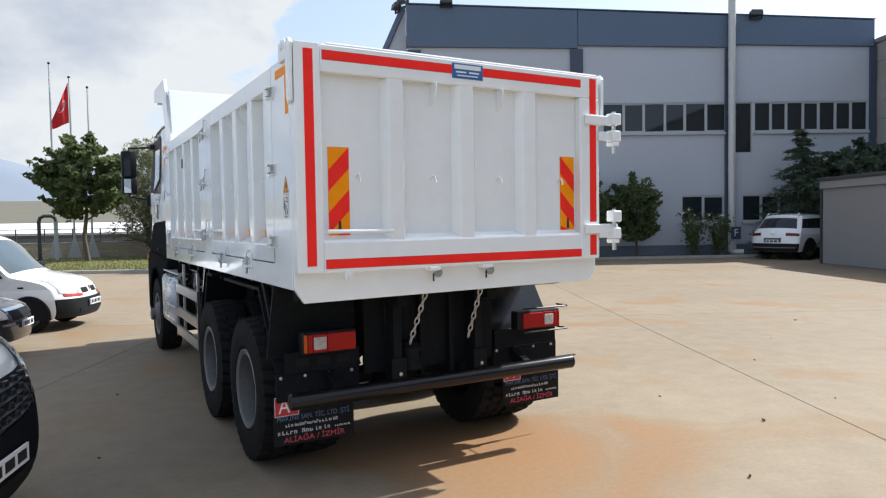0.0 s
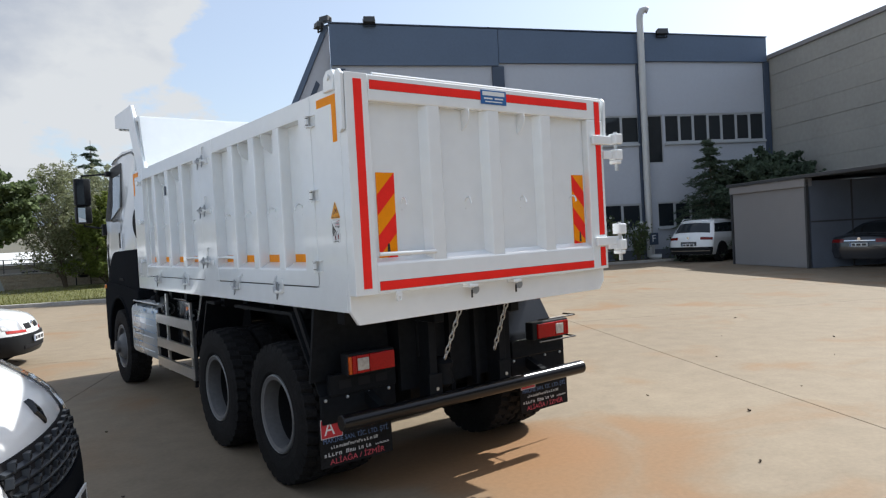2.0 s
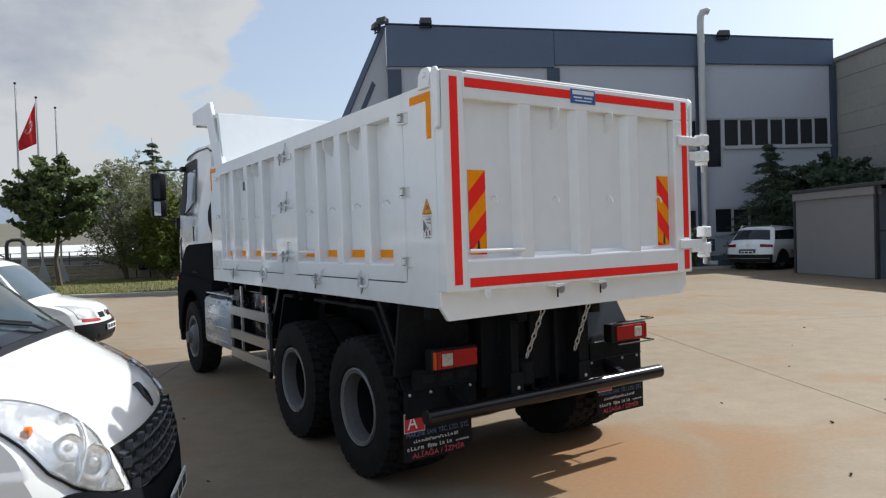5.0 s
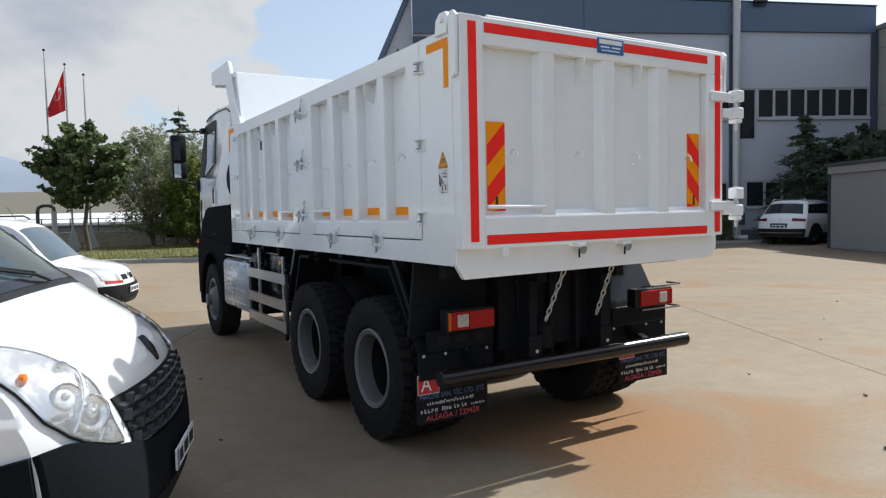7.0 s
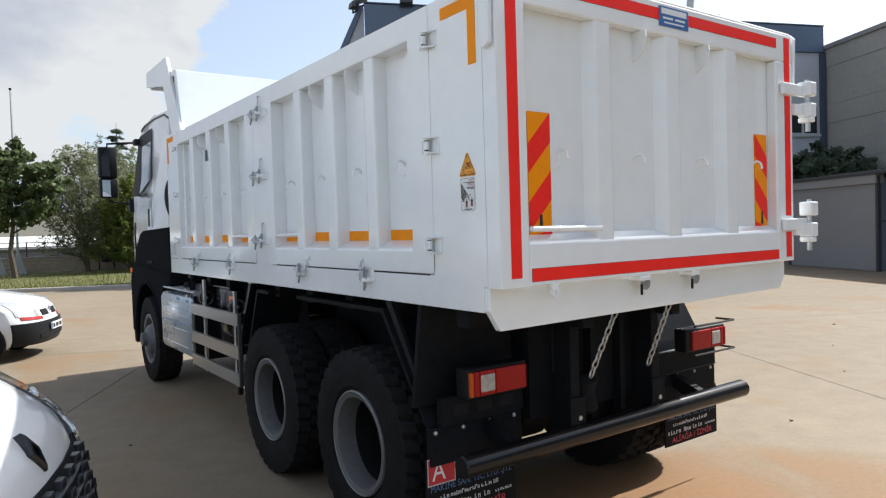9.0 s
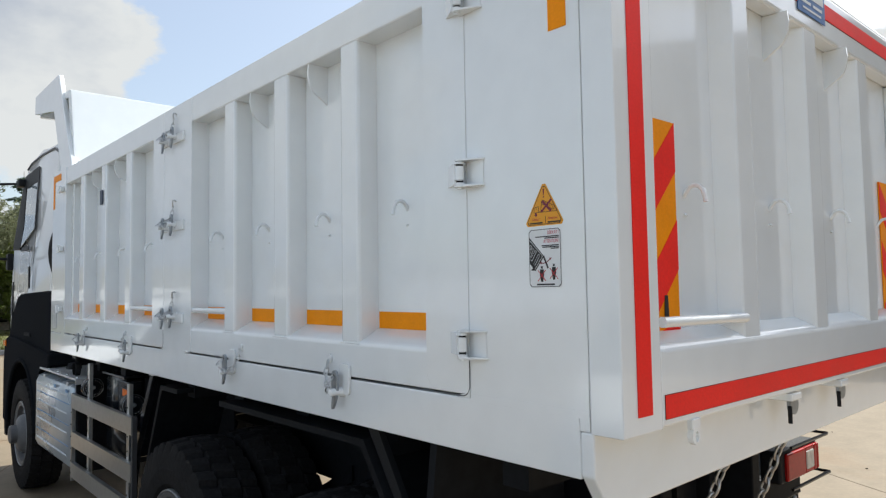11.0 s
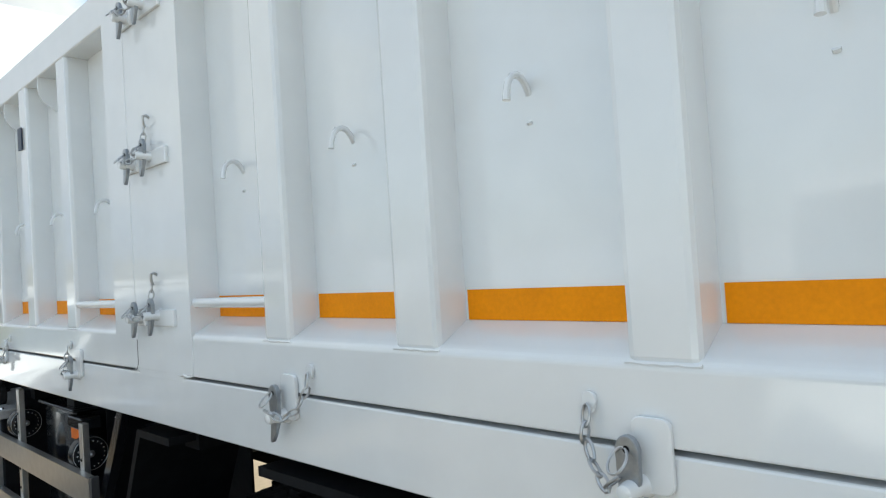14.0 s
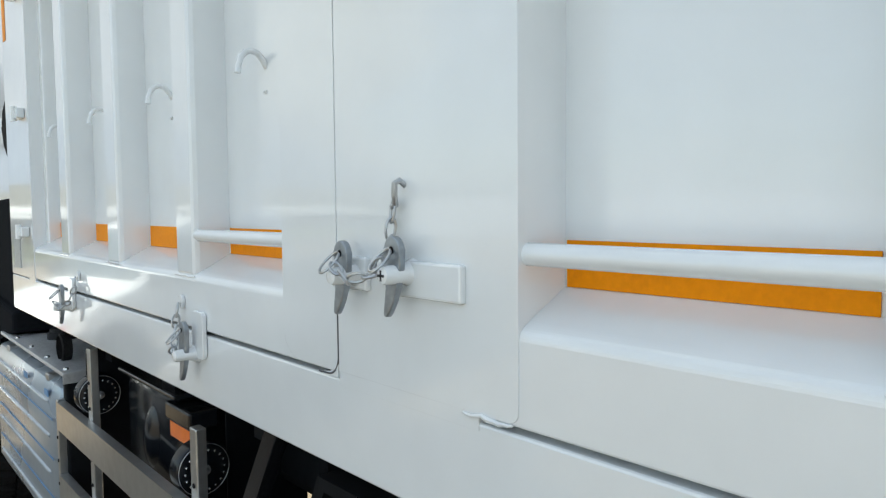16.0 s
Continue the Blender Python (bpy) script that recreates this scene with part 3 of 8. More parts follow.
def build_neighbour():
    b = thing("beige_warehouse", (BX, BY, 0), BROT, "beige warehouse clad in horizontal metal panels", "building")
    x0, x1, y0, y1 = 22.8, 45.0, -50.0, 12.0
    z = 0.0
    for i in range(11):
        h = 0.93
        bm = bmesh.new()
        box(bm, x0 + (0.0 if i % 3 else 0.02), x0 + 0.25, y0, y1, z, z + h - 0.009, 0.006)
        part("cladding_panel", bm, M["beige"], b)
        z += h
    bm = bmesh.new()
    box(bm, x0 + 0.06, x1, y0 + 0.02, y1 - 0.02, 0, 10.0)
    part("wall", bm, M["beige"], b)
    bm = bmesh.new()
    box(bm, x0 - 0.1, x1 + 0.1, y0 - 0.1, y1 + 0.1, 10.2, 10.42, 0.02)
    part("roof_edge", bm, M["shutter"], b)
    # carport with a shutter bay
    c = thing("carport", (BX, BY, 0), BROT, "grey flat-roofed carport with a closed roller shutter bay", "carport")
    ztop = 3.15
    z = 0.03
    sh = None
    bm = bmesh.new()
    box(bm, 16.16, 16.2, -11.2, -6.75, 0.0, 2.95)
    sh = part("shutter", bm, M["shutter"], c)
    for i in range(30):
        bm = bmesh.new()
        prism(bm, [(16.12, z), (16.16, z + 0.004), (16.16, z + 0.09), (16.135, z + 0.09)], "y", -11.18, -6.77)
        part("slat", bm, M["shutter"], sh)
        z += 0.0955
    bm = bmesh.new()
    box(bm, 16.02, 16.35, -11.25, -6.7, 2.9, 3.2, 0.02)
    part("shutter_box", bm, M["shutter"], c)
    for y in (-6.72, -11.25, -16.6, -22.0):
        bm = bmesh.new()
        box(bm, 16.1, 16.2, y, y + 0.1, 0, 3.15)
        part("post", bm, M["grey_plastic"], c)
    bm = bmesh.new()
    box(bm, 16.25, 22.7, -6.85, -6.75, 0, 3.1)
    part("side_wall", bm, M["shutter"], c)
    bm = bmesh.new()
    box(bm, 16.25, 22.7, -11.24, -11.15, 0, 3.1)
    part("side_wall", bm, M["plinth"], c)
    for x in (17.9, 19.5, 21.1):
        bm = bmesh.new()
        box(bm, x - 0.03, x + 0.03, -11.262, -11.242, 0, 3.1)
        part("stud", bm, M["grey_plastic"], c)
    bm = bmesh.new()
    box(bm, 16.25, 22.55, -11.258, -11.2435, 1.62, 1.68)
    part("rail", bm, M["grey_plastic"], c)
    for y in (-11.3, -14.0, -16.6, -19.3, -22.0, -24.6):
        bm = bmesh.new()
        box(bm, 22.6, 22.68, y - 0.04, y + 0.04, 0, 3.3)
        part("stud", bm, M["grey_plastic"], c)
    bm = bmesh.new()
    box(bm, 22.62, 22.7, -24.6, -11.3, 1.4, 1.5)
    part("rail", bm, M["grey_plastic"], c)
    bm = bmesh.new()
    box(bm, 22.7, 22.78, -27.0, -11.25, 0, 3.3)
    part("back_panel", bm, M["plinth"], c)
    bm = bmesh.new()
    prism(bm, [(15.95, 3.2), (22.75, 3.4), (22.75, 3.52), (15.95, 3.32)], "y", -27.0, -6.6, 0.015)
    part("roof", bm, M["grey_plastic"], c)


build_neighbour()


def build_surround():
    """Plain walls that close the yard behind the camera."""
    for name, x0, x1, y0, y1 in (("wall_south", -45, 24, -64.4, -64.1), ("wall_west", -45.4, -45.1, -64, -8)):
        w = thing(name, (BX, BY, 0), BROT, "plain pale rendered yard wall", "wall", kind="structure")
        bm = bmesh.new()
        box(bm, x0, x1, y0, y1, 0, 2.6, 0.02)
        part("masonry", bm, M["facade"], w)


build_surround()


# ---- the tipper truck ----
XL, XR, XC = 1.345, 3.845, 2.595      # body sides and middle
YR, YF = 4.19, 9.80                    # tailgate face, front end of the body
ZB, ZT = 1.44, 2.92                    # underside and rail of the body

truck = thing("dump_truck", (XC, 7.6, 0), 0, "white three-axle tipper truck with a ribbed steel body, new and clean", "truck")


def tpart(name, bm, material, parent=None, label="", smooth=False):
    return part(name, bm, M[material] if isinstance(material, str) else material, parent or truck, label, smooth, world=True)


RIBS_1 = [(5.26, 5.372), (5.759, 5.881), (6.252, 6.368)]
RIBS_2 = [(7.735, 7.848), (8.268, 8.385), (8.812, 8.925)]
DEPTH = 0.09


def panel_faces(lo, hi, ribs):
    """Bays between the ribs, along y."""
    edges = [lo] + [v for r in ribs for v in r] + [hi]
    return [(edges[i], edges[i + 1]) for i in range(0, len(edges), 2)]


def side_door(x, s, lo, hi, y0, y1, ribs, name="side_door"):
    """One ribbed leaf of a side wall; s is +1 where the outside looks to -x."""
    def X(d):
        return x + s * d
    bm = bmesh.new()

    def slab(d0, d1, ya, yb, za, zb, bev=0.0):
        a, b = sorted((X(d0), X(d1)))
        box(bm, a, b, ya, yb, za, zb, bev)
    slab(DEPTH, DEPTH + 0.006, y0 + 0.02, y1 - 0.02, 1.70, 2.86)          # back sheet
    leaf = tpart(name, bm, "white")
    bm = bmesh.new()
    slab(0.0, DEPTH + 0.004, y0, y1, 2.79, ZT, 0.005)
    tpart("top_rail", bm, "white", leaf)
    bm = bmesh.new()
    prism(bm, [(X(0), 1.602), (X(0), 1.714), (X(0.004), 1.723), (X(0.014), 1.730), (X(DEPTH), 1.770), (X(DEPTH + 0.004), 1.770), (X(DEPTH + 0.004), 1.602)], "y", y0, y1, 0.004)
    tpart("bottom_rail", bm, "white", leaf)
    for ya, yb in ((y0, lo), (hi, y1)):
        if yb - ya > 0.02:
            # the post sheet laps over the bottom rail, its inner lower corner cut round
            inner = yb if ya == y0 else ya
            sg = 1 if ya == y0 else -1
            r = 0.05 if sg > 0 else 0.016
            arc = [(inner - sg * r * (1 - math.cos(a)), 1.606 + r * (1 - math.sin(a))) for a in (radians(v) for v in range(0, 91, 15))]
            outer = ya if ya == y0 else yb
            bm = bmesh.new()
            prism(bm, [(outer, 2.916), (inner, 2.916), *arc, (outer, 1.606)], "x", *sorted((X(-0.0022), X(DEPTH + 0.002))), 0.0009)
            tpart("end_post", bm, "white", leaf)
    for ya, yb in ribs:
        bm = bmesh.new()
        e = -0.004
        prism(bm, [(X(DEPTH + 0.024), ya - e), (X(0.002), ya), (X(0.002), yb), (X(DEPTH + 0.024), yb + e)], "z", 1.716, 2.80, 0.013)
        rb = tpart("rib", bm, "white", leaf, smooth=False)
        # uneven weld bead round the foot
        bm = bmesh.new()
        rng = random.Random(int(ya * 1000))
        pts = [(X(0.0015), ya - 0.002 + (yb - ya + 0.004) * k / 10, 1.7195 + rng.uniform(-0.0012, 0.0012)) for k in range(11)]
        tube(bm, pts, [0.0022 + rng.uniform(0, 0.0012) for _ in pts], 6)
        part("weld_bead", bm, M["white"], rb, smooth=True)
    return leaf


def hook(parent, p, out, name="hook"):
    """A bent rod hook welded to a sheet at p; out points off the sheet."""
    bm = bmesh.new()
    o = Vector(out)
    z = Vector((0, 0, 1))
    p = Vector(p)
    bend = [(-0.003, -0.008), (0.006, 0.008), (0.018, 0.020), (0.031, 0.0235), (0.045, 0.019), (0.056, 0.007), (0.0615, -0.010), (0.0635, -0.026)]
    tube(bm, [p + o * u + z * w for u, w in bend], [0.0066] * 7 + [0.0074], 10)
    tube(bm, [p - z * 0.060 - o * 0.001, p - z * 0.056 + o * 0.002], 0.006, 7)
    tpart(name, bm, "white", parent, smooth=True)


def tarp_ear(parent, p, out, along):
    """A half-round gusset plate hung under the top rail, with its loop rod."""
    bm = bmesh.new()
    o, a, p = Vector(out), Vector(along), Vector(p)
    outline = [(0.0, 0.066), (0.084, 0.066)] + [(0.088 - 0.05 * (1 - math.cos(t)), 0.03 - 0.085 * math.sin(t)) for t in (radians(v) for v in range(0, 81, 16))] + [(0.0, -0.085)]
    lo = [bm.verts.new(p + o * u + Vector((0, 0, w)) - a * 0.005) for u, w in outline]
    hi = [bm.verts.new(p + o * u + Vector((0, 0, w)) + a * 0.005) for u, w in outline]
    n = len(outline)
    bm.faces.new(lo), bm.faces.new(hi[::-1])
    for i in range(n):
        bm.faces.new((lo[i], lo[(i + 1) % n], hi[(i + 1) % n], hi[i]))
    tpart("tarp_ear", bm, "white", parent)


def link_chain(bm, pts, pitch=0.026, wire=0.0026, width=0.0085, mi=0):
    """Welded chain links along a line of points."""
    pts = [Vector(p) for p in pts]
    seg = [(pts[i], pts[i + 1]) for i in range(len(pts) - 1)]
    total = sum((b - a).length for a, b in seg)
    n = max(2, int(total / pitch))
    side = Vector((0.3, 1, 0.2)).normalized()
    for k in range(n):
        d = (k + 0.5) * total / n
        for a, b in seg:
            l = (b - a).length
            if d <= l:
                break
            d -= l
        c, t = a + (b - a) * (d / l), (b - a).normalized()
        u = (side - t * side.dot(t)).normalized()
        if k % 2:
            u = t.cross(u)
        h = pitch * 0.72
        ring = []
        for q in range(10):
            ang = 2 * math.pi * q / 10
            ring.append(c + t * (h * math.cos(ang)) * 0.95 + u * width * math.sin(ang) * (1.0 if abs(math.cos(ang)) < 0.9 else 1.6))
        tube(bm, ring, wire, 6, closed=True, mi=mi)


def toggle(parent, y, z, x=XL, cap=False, up=0.054):
    """A forged galvanised toggle: flat rounded head with an eye, curved tail, and the white boss that it turns on; z is the boss."""
    bm = bmesh.new()
    head = [(0.018 * math.cos(a), up - 0.020 + 0.020 * math.sin(a)) for a in (radians(v) for v in range(0, 181, 20))]
    out = head + [(-0.018, 0.012), (-0.014, 0.0), (-0.010, -0.018), (-0.003, -0.038), (0.008, -0.056), (0.014, -0.062), (0.020, -0.060), (0.021, -0.055), (0.014, -0.040), (0.011, -0.020), (0.013, 0.0), (0.018, 0.012)]
    prism(bm, [(y + u, z + w) for u, w in out], "x", x - 0.037, x - 0.026, 0.0025)
    t = tpart("latch", bm, "forged", parent, "galvanised toggle latch")
    # dark disc laid on for the shaded hole of the eye
    bm = bmesh.new()
    lathe(bm, [(-0.0385, 0.004), (-0.0375, 0.0055)], (x, y, z + up - 0.020), "x", 12)
    part("eye_hole", bm, M["dark"], t)
    bm = bmesh.new()
    lathe(bm, [(-0.058, 0.006), (-0.056, 0.0115), (-0.050, 0.0135), (-0.020, 0.0145), (-0.004, 0.021), (0.0, 0.022)], (x, y - 0.003, z), "x", 18)
    part("boss", bm, M["white"], t, smooth=True)
    if cap:
        bm = bmesh.new()
        for w, h in ((0.0075, 0.0018), (0.0018, 0.0075)):
            box(bm, x - 0.0585, x - 0.0578, y - 0.003 - w, y - 0.003 + w, z - h, z + h)
        part("cross_mark", bm, M["grey_plastic"], t)
    bm = bmesh.new()
    ring = [(x - 0.036 - 0.016 * (1 - math.cos(a)), y + 0.013 * math.sin(a) + 0.006, z + up - 0.033 + 0.015 * math.cos(a)) for a in (2 * math.pi * k / 16 for k in range(16))]
    tube(bm, ring, 0.0022, 6, closed=True)
    part("ring", bm, M["galv"], t, smooth=True)
    return t


def door_latch(parent, z):
    """The paired toggles across the seam of two leaves, on a bar, with the securing chain; z is the bar's middle."""
    bm = bmesh.new()
    box(bm, XL - 0.013, XL - 0.0005, 6.842, 7.000, z - 0.026, z + 0.026, 0.004)
    box(bm, XL - 0.013, XL - 0.0005, 7.050, 7.1435, z - 0.026, z + 0.026, 0.004)
    tpart("latch_bar", bm, "white", parent)
    toggle(parent, 7.083, z - 0.002)
    toggle(parent, 6.955, z + 0.008, cap=True)
    bm = bmesh.new()
    link_chain(bm, [(XL - 0.014, 6.977, z + 0.108), (XL - 0.018, 6.985, z + 0.050), (XL - 0.034, 6.995, z + 0.006), (XL - 0.056, 7.040, z - 0.004), (XL - 0.054, 7.078, z + 0.018)], 0.024, 0.0024, 0.0075)
    link_chain(bm, [(XL - 0.036, 6.992, z + 0.008), (XL - 0.052, 6.975, z + 0.014), (XL - 0.052, 6.960, z + 0.030)], 0.022, 0.0024, 0.0075)
    # the bent rod that the chain hangs from
    bend = [(0.0, 6.968, 0.132), (0.012, 6.967, 0.139), (0.020, 6.967, 0.135), (0.020, 6.968, 0.118), (0.014, 6.973, 0.104), (0.014, 6.982, 0.102)]
    tube(bm, [(XL - a, b, z + c) for a, b, c in bend], 0.0045, 8)
    tpart("latch_chain", bm, "galv", parent, "galvanised securing chain", smooth=True)


def sill_latch(parent, y, z=1.60, chain=1):
    """A toggle that holds the bottom edge of a leaf to the sill; the chain hangs ahead of it (1) or behind it (-1)."""
    bm = bmesh.new()
    ya, yb, r = y - 0.055, y + 0.006, 0.014
    top = [(yb - r + r * math.cos(a), z + 0.046 - r + r * math.sin(a)) for a in (radians(v) for v in range(0, 91, 30))] + \
        [(ya + r + r * math.cos(a), z + 0.046 - r + r * math.sin(a)) for a in (radians(v) for v in range(90, 181, 30))]
    low = [(ya + r + r * math.cos(a), z - 0.062 + r + r * math.sin(a)) for a in (radians(v) for v in range(180, 271, 30))]
    prism(bm, [*top, *low, (yb - 0.012, z - 0.062), (yb, z - 0.040)], "x", XL - 0.011, XL - 0.001, 0.002)
    tpart("latch_plate", bm, "white", parent)
    toggle(parent, y, z - 0.052, up=0.076)
    yy = y + (0.075 if chain > 0 else -0.113)
    bm = bmesh.new()
    sag = [(XL - 0.014, yy, z + 0.052), (XL - 0.020, yy + 0.002, z + 0.012), (XL - 0.032, yy * 0.75 + y * 0.25, z - 0.030), (XL - 0.046, yy * 0.4 + y * 0.6, z - 0.052), (XL - 0.054, y + 0.008, z - 0.034)]
    link_chain(bm, sag, 0.025, 0.0026, 0.008)
    tpart("latch_chain", bm, "galv", parent, "galvanised securing chain", smooth=True)
    bm = bmesh.new()
    arc = [(yy + 0.012 * math.cos(a), z + 0.063 + 0.012 * math.sin(a)) for a in (radians(v) for v in range(0, 181, 30))]
    prism(bm, [*arc, (yy - 0.012, z + 0.058), (yy - 0.006, z + 0.042), (yy + 0.006, z + 0.042), (yy + 0.012, z + 0.058)], "x", XL - 0.009, XL - 0.001, 0.0015)
    tpart("chain_tab", bm, "white", parent)


def pin_hinge(parent, y, z, x=XL):
    """Two ear plates on the post, a pin between them, and a folded strap on the leaf that wraps the pin."""
    bm = bmesh.new()
    for dz in (-0.040, 0.034):
        ear = [(x - 0.001, y + 0.014), (x - 0.026, y + 0.020), (x - 0.040, y + 0.012), (x - 0.045, y - 0.002), (x - 0.040, y - 0.014), (x - 0.012, y - 0.066), (x - 0.001, y - 0.074)]
        prism(bm, ear, "z", z + dz, z + dz + 0.006, 0.0012)
    box(bm, x - 0.0025, x - 0.0006, y - 0.068, y - 0.016, z - 0.034, z + 0.034)
    h = tpart("hinge", bm, "white", parent)
    bm = bmesh.new()
    prism(bm, [(x - 0.001, y + 0.076), (x - 0.0035, y + 0.078), (x - 0.036, y + 0.018), (x - 0.030, y + 0.012), (x - 0.001, y + 0.012)], "z", z - 0.030, z + 0.031, 0.001)
    part("strap", bm, M["white"], h)
    bm = bmesh.new()
    tube(bm, [(x - 0.029, y + 0.001, z - 0.046), (x - 0.029, y + 0.001, z + 0.043)], 0.0085, 10)
    part("pin", bm, M["white"], h, smooth=True)
    bm = bmesh.new()
    tube(bm, [(x - 0.029, y + 0.001, z - 0.019), (x - 0.029, y + 0.001, z + 0.020)], 0.0135, 14)
    part("barrel", bm, M["white"], h, smooth=True)
    for dz in (-0.034, 0.0255):
        bm = bmesh.new()
        tube(bm, [(x - 0.029, y + 0.001, z + dz), (x - 0.029, y + 0.001, z + dz + 0.0065)], 0.015, 14)
        part("collar", bm, M["white"], h, smooth=True)
    # dark rings for the shade between barrel and collars
    for dz in (-0.0265, 0.0205):
        bm = bmesh.new()
        tube(bm, [(x - 0.029, y + 0.001, z + dz), (x - 0.029, y + 0.001, z + dz + 0.005)], 0.0105, 10)
        part("gap_shade", bm, M["dark"], h)


def build_side(x, s):
    left = s > 0

    def slab(bm, d0, d1, ya, yb, za, zb, bev=0.0):
        a, b = sorted((x + s * d0, x + s * d1))
        return box(bm, a, b, ya, yb, za, zb, bev)
    # corner post, sill and front post
    bm = bmesh.new()
    slab(bm, 0.0, 0.10, 4.2965, 4.7047, 1.597, ZT, 0.0015)
    post = tpart("corner_post", bm, "white")
    bm = bmesh.new()
    slab(bm, 0.0, 0.10, 4.3262, YF, ZB, 1.5935, 0.004)
    slab(bm, 0.0, 0.08, 4.2965, 4.3255, 1.5565, 1.5955, 0.001)
    sill = tpart("sill", bm, "white")
    bm = bmesh.new()
    slab(bm, 0.0, 0.10, 9.3825, YF, 1.597, 2.93, 0.0015)
    fpost = tpart("front_post", bm, "white")
    d1 = side_door(x, s, 4.893, 6.753, 4.7056, 7.1435, RIBS_1)
    d2 = side_door(x, s, 7.323, 9.345, 7.1462, 9.380, RIBS_2)
    # dark strips behind the seams, standing in for shade in the gaps
    for ya, yb, za, zb, d, m in ((4.695, 4.711, 1.60, 2.90, 0.004, "seam"), (7.136, 7.154, 1.60, 2.90, 0.006, "seam"), (9.373, 9.390, 1.60, 2.90, 0.006, "seam"), (4.69, 9.40, 1.583, 1.612, 0.05, "plastic"), (4.286, 4.304, 1.56, 2.95, 0.05, "plastic")):
        bm = bmesh.new()
        slab(bm, d, d + 0.012, ya, yb, za, zb)
        tpart("seam_shade", bm, m, sill)
    # the fixed stretch between the leaves runs into the sill, its lower lip bent out
    bm = bmesh.new()
    slab(bm, -0.0009, 0.03, 6.822, 7.1425, 1.583, 1.612, 0.0003)
    tpart("fixed_web", bm, "white", sill)
    bm = bmesh.new()
    slab(bm, -0.0009, 0.03, 9.345, 9.45, 1.583, 1.612, 0.0003)
    tpart("fixed_web", bm, "white", sill)
    bm = bmesh.new()
    slab(bm, -0.0005, 0.03, 4.298, 4.7046, 1.586, 1.606, 0.0002)
    tpart("fixed_web", bm, "white", sill)
    if left:
        rng = random.Random(5)
        bm = bmesh.new()
        pts = [(x - 0.0022, 6.850 - 0.088 * k / 12, 1.6025 - 0.002 * math.sin(k * 0.9) + rng.uniform(-0.0012, 0.0012)) for k in range(13)]
        tube(bm, pts, [0.0016 + 0.0022 * math.sin(math.pi * k / 12) + rng.uniform(0, 0.001) for k in range(13)], 7)
        tpart("weld_bead", bm, "white", d1, smooth=True)
        # dark tube draws the shaded gap round each leaf's lower corner
        for yc in (4.7054, 7.1450):
            bm = bmesh.new()
            r = 0.032
            arc = [(x - 0.0016, yc + r - r * math.cos(a), 1.5975 + r - r * math.sin(a)) for a in (radians(v) for v in range(0, 91, 10))]
            tube(bm, [(x - 0.0016, yc, 1.70)] + arc + [(x - 0.0016, yc + 0.06, 1.5970)], 0.0016, 6)
            tpart("seam_shade", bm, "seam_dark", d1)
        bm = bmesh.new()
        prism(bm, [(4.7075, 1.594), (4.7075, 1.64), (4.714, 1.616), (4.728, 1.603), (4.748, 1.5995), (4.748, 1.594)], "x", x - 0.0012, x + 0.02)
        tpart("corner_web", bm, "white", sill)
        bm = bmesh.new()
        prism(bm, [(7.1475, 1.594), (7.1475, 1.635), (7.155, 1.615), (7.170, 1.602), (7.195, 1.598), (7.195, 1.594)], "x", x - 0.0012, x + 0.02)
        tpart("corner_web", bm, "white", sill)
    bays = [(d1, b) for b in panel_faces(4.893, 6.753, RIBS_1)] + [(d2, b) for b in panel_faces(7.323, 9.345, RIBS_2)]
    out = Vector((-s, 0, 0))
    for i, (d, (ya, yb)) in enumerate(bays):
        bm = bmesh.new()
        slab(bm, DEPTH - 0.0025, DEPTH - 0.0005, ya + 0.03, yb - 0.004, 1.7695, 1.8293 if i in (3, 4) else 1.8275)
        tpart("marker_tape", bm, "orange", d, "orange reflective marker tape")
        hook(d, (x + s * DEPTH, (ya + yb) / 2 + 0.015, 2.179), out)
        if i in (1, 2, 5, 6):
            tarp_ear(d, (x + s * DEPTH, (ya + yb) / 2 + 0.03, 2.725), out, (0, 1, 0))
        if i in (3, 4):
            bm = bmesh.new()
            tube(bm, [(x + s * 0.018, ya - 0.01, 1.8145), (x + s * 0.018, yb + 0.01, 1.8145)], 0.0145, 14)
            tpart("step_rod", bm, "white", d, smooth=True)
    if left:
        for z in (2.742, 2.232, 1.747):
            pin_hinge(post, 4.703, z)
        for z in (2.735, 2.262, 1.772):
            door_latch(d1, z)
        for d, y, side in ((d1, 5.360, 1), (d1, 6.279, -1), (d2, 7.725, 1), (d2, 8.80, -1)):
            sill_latch(d, y, 1.60, side)
        # corner marking tapes
        bm = bmesh.new()
        prism(bm, [(4.335, 2.868), (4.335, 2.56), (4.392, 2.56), (4.392, 2.812), (4.60, 2.812), (4.60, 2.868)], "x", x - 0.0022, x - 0.0006)
        tpart("corner_tape", bm, "orange", post, "orange reflective corner marking")
        bm = bmesh.new()
        prism(bm, [(9.775, 2.90), (9.775, 2.62), (9.72, 2.62), (9.72, 2.845), (9.52, 2.845), (9.52, 2.90)], "x", x - 0.0022, x - 0.0006)
        tpart("corner_tape", bm, "orange", fpost, "orange reflective corner marking")
        for z in (2.755, 2.272, 1.79):
            bm = bmesh.new()
            box(bm, x - 0.03, x - 0.001, 9.41, 9.52, z - 0.02, z + 0.02, 0.004)
            tube(bm, [(x - 0.03, 9.465, z - 0.03), (x - 0.03, 9.465, z + 0.03)], 0.012, 8)
            tpart("hinge", bm, "white", fpost)
        bm = bmesh.new()
        box(bm, x - 0.004, x - 0.0006, 9.60, 9.72, 1.63, 1.757)
        tpart("maker_plate", bm, "galv", fpost, "small metal maker plate")
        bm = bmesh.new()
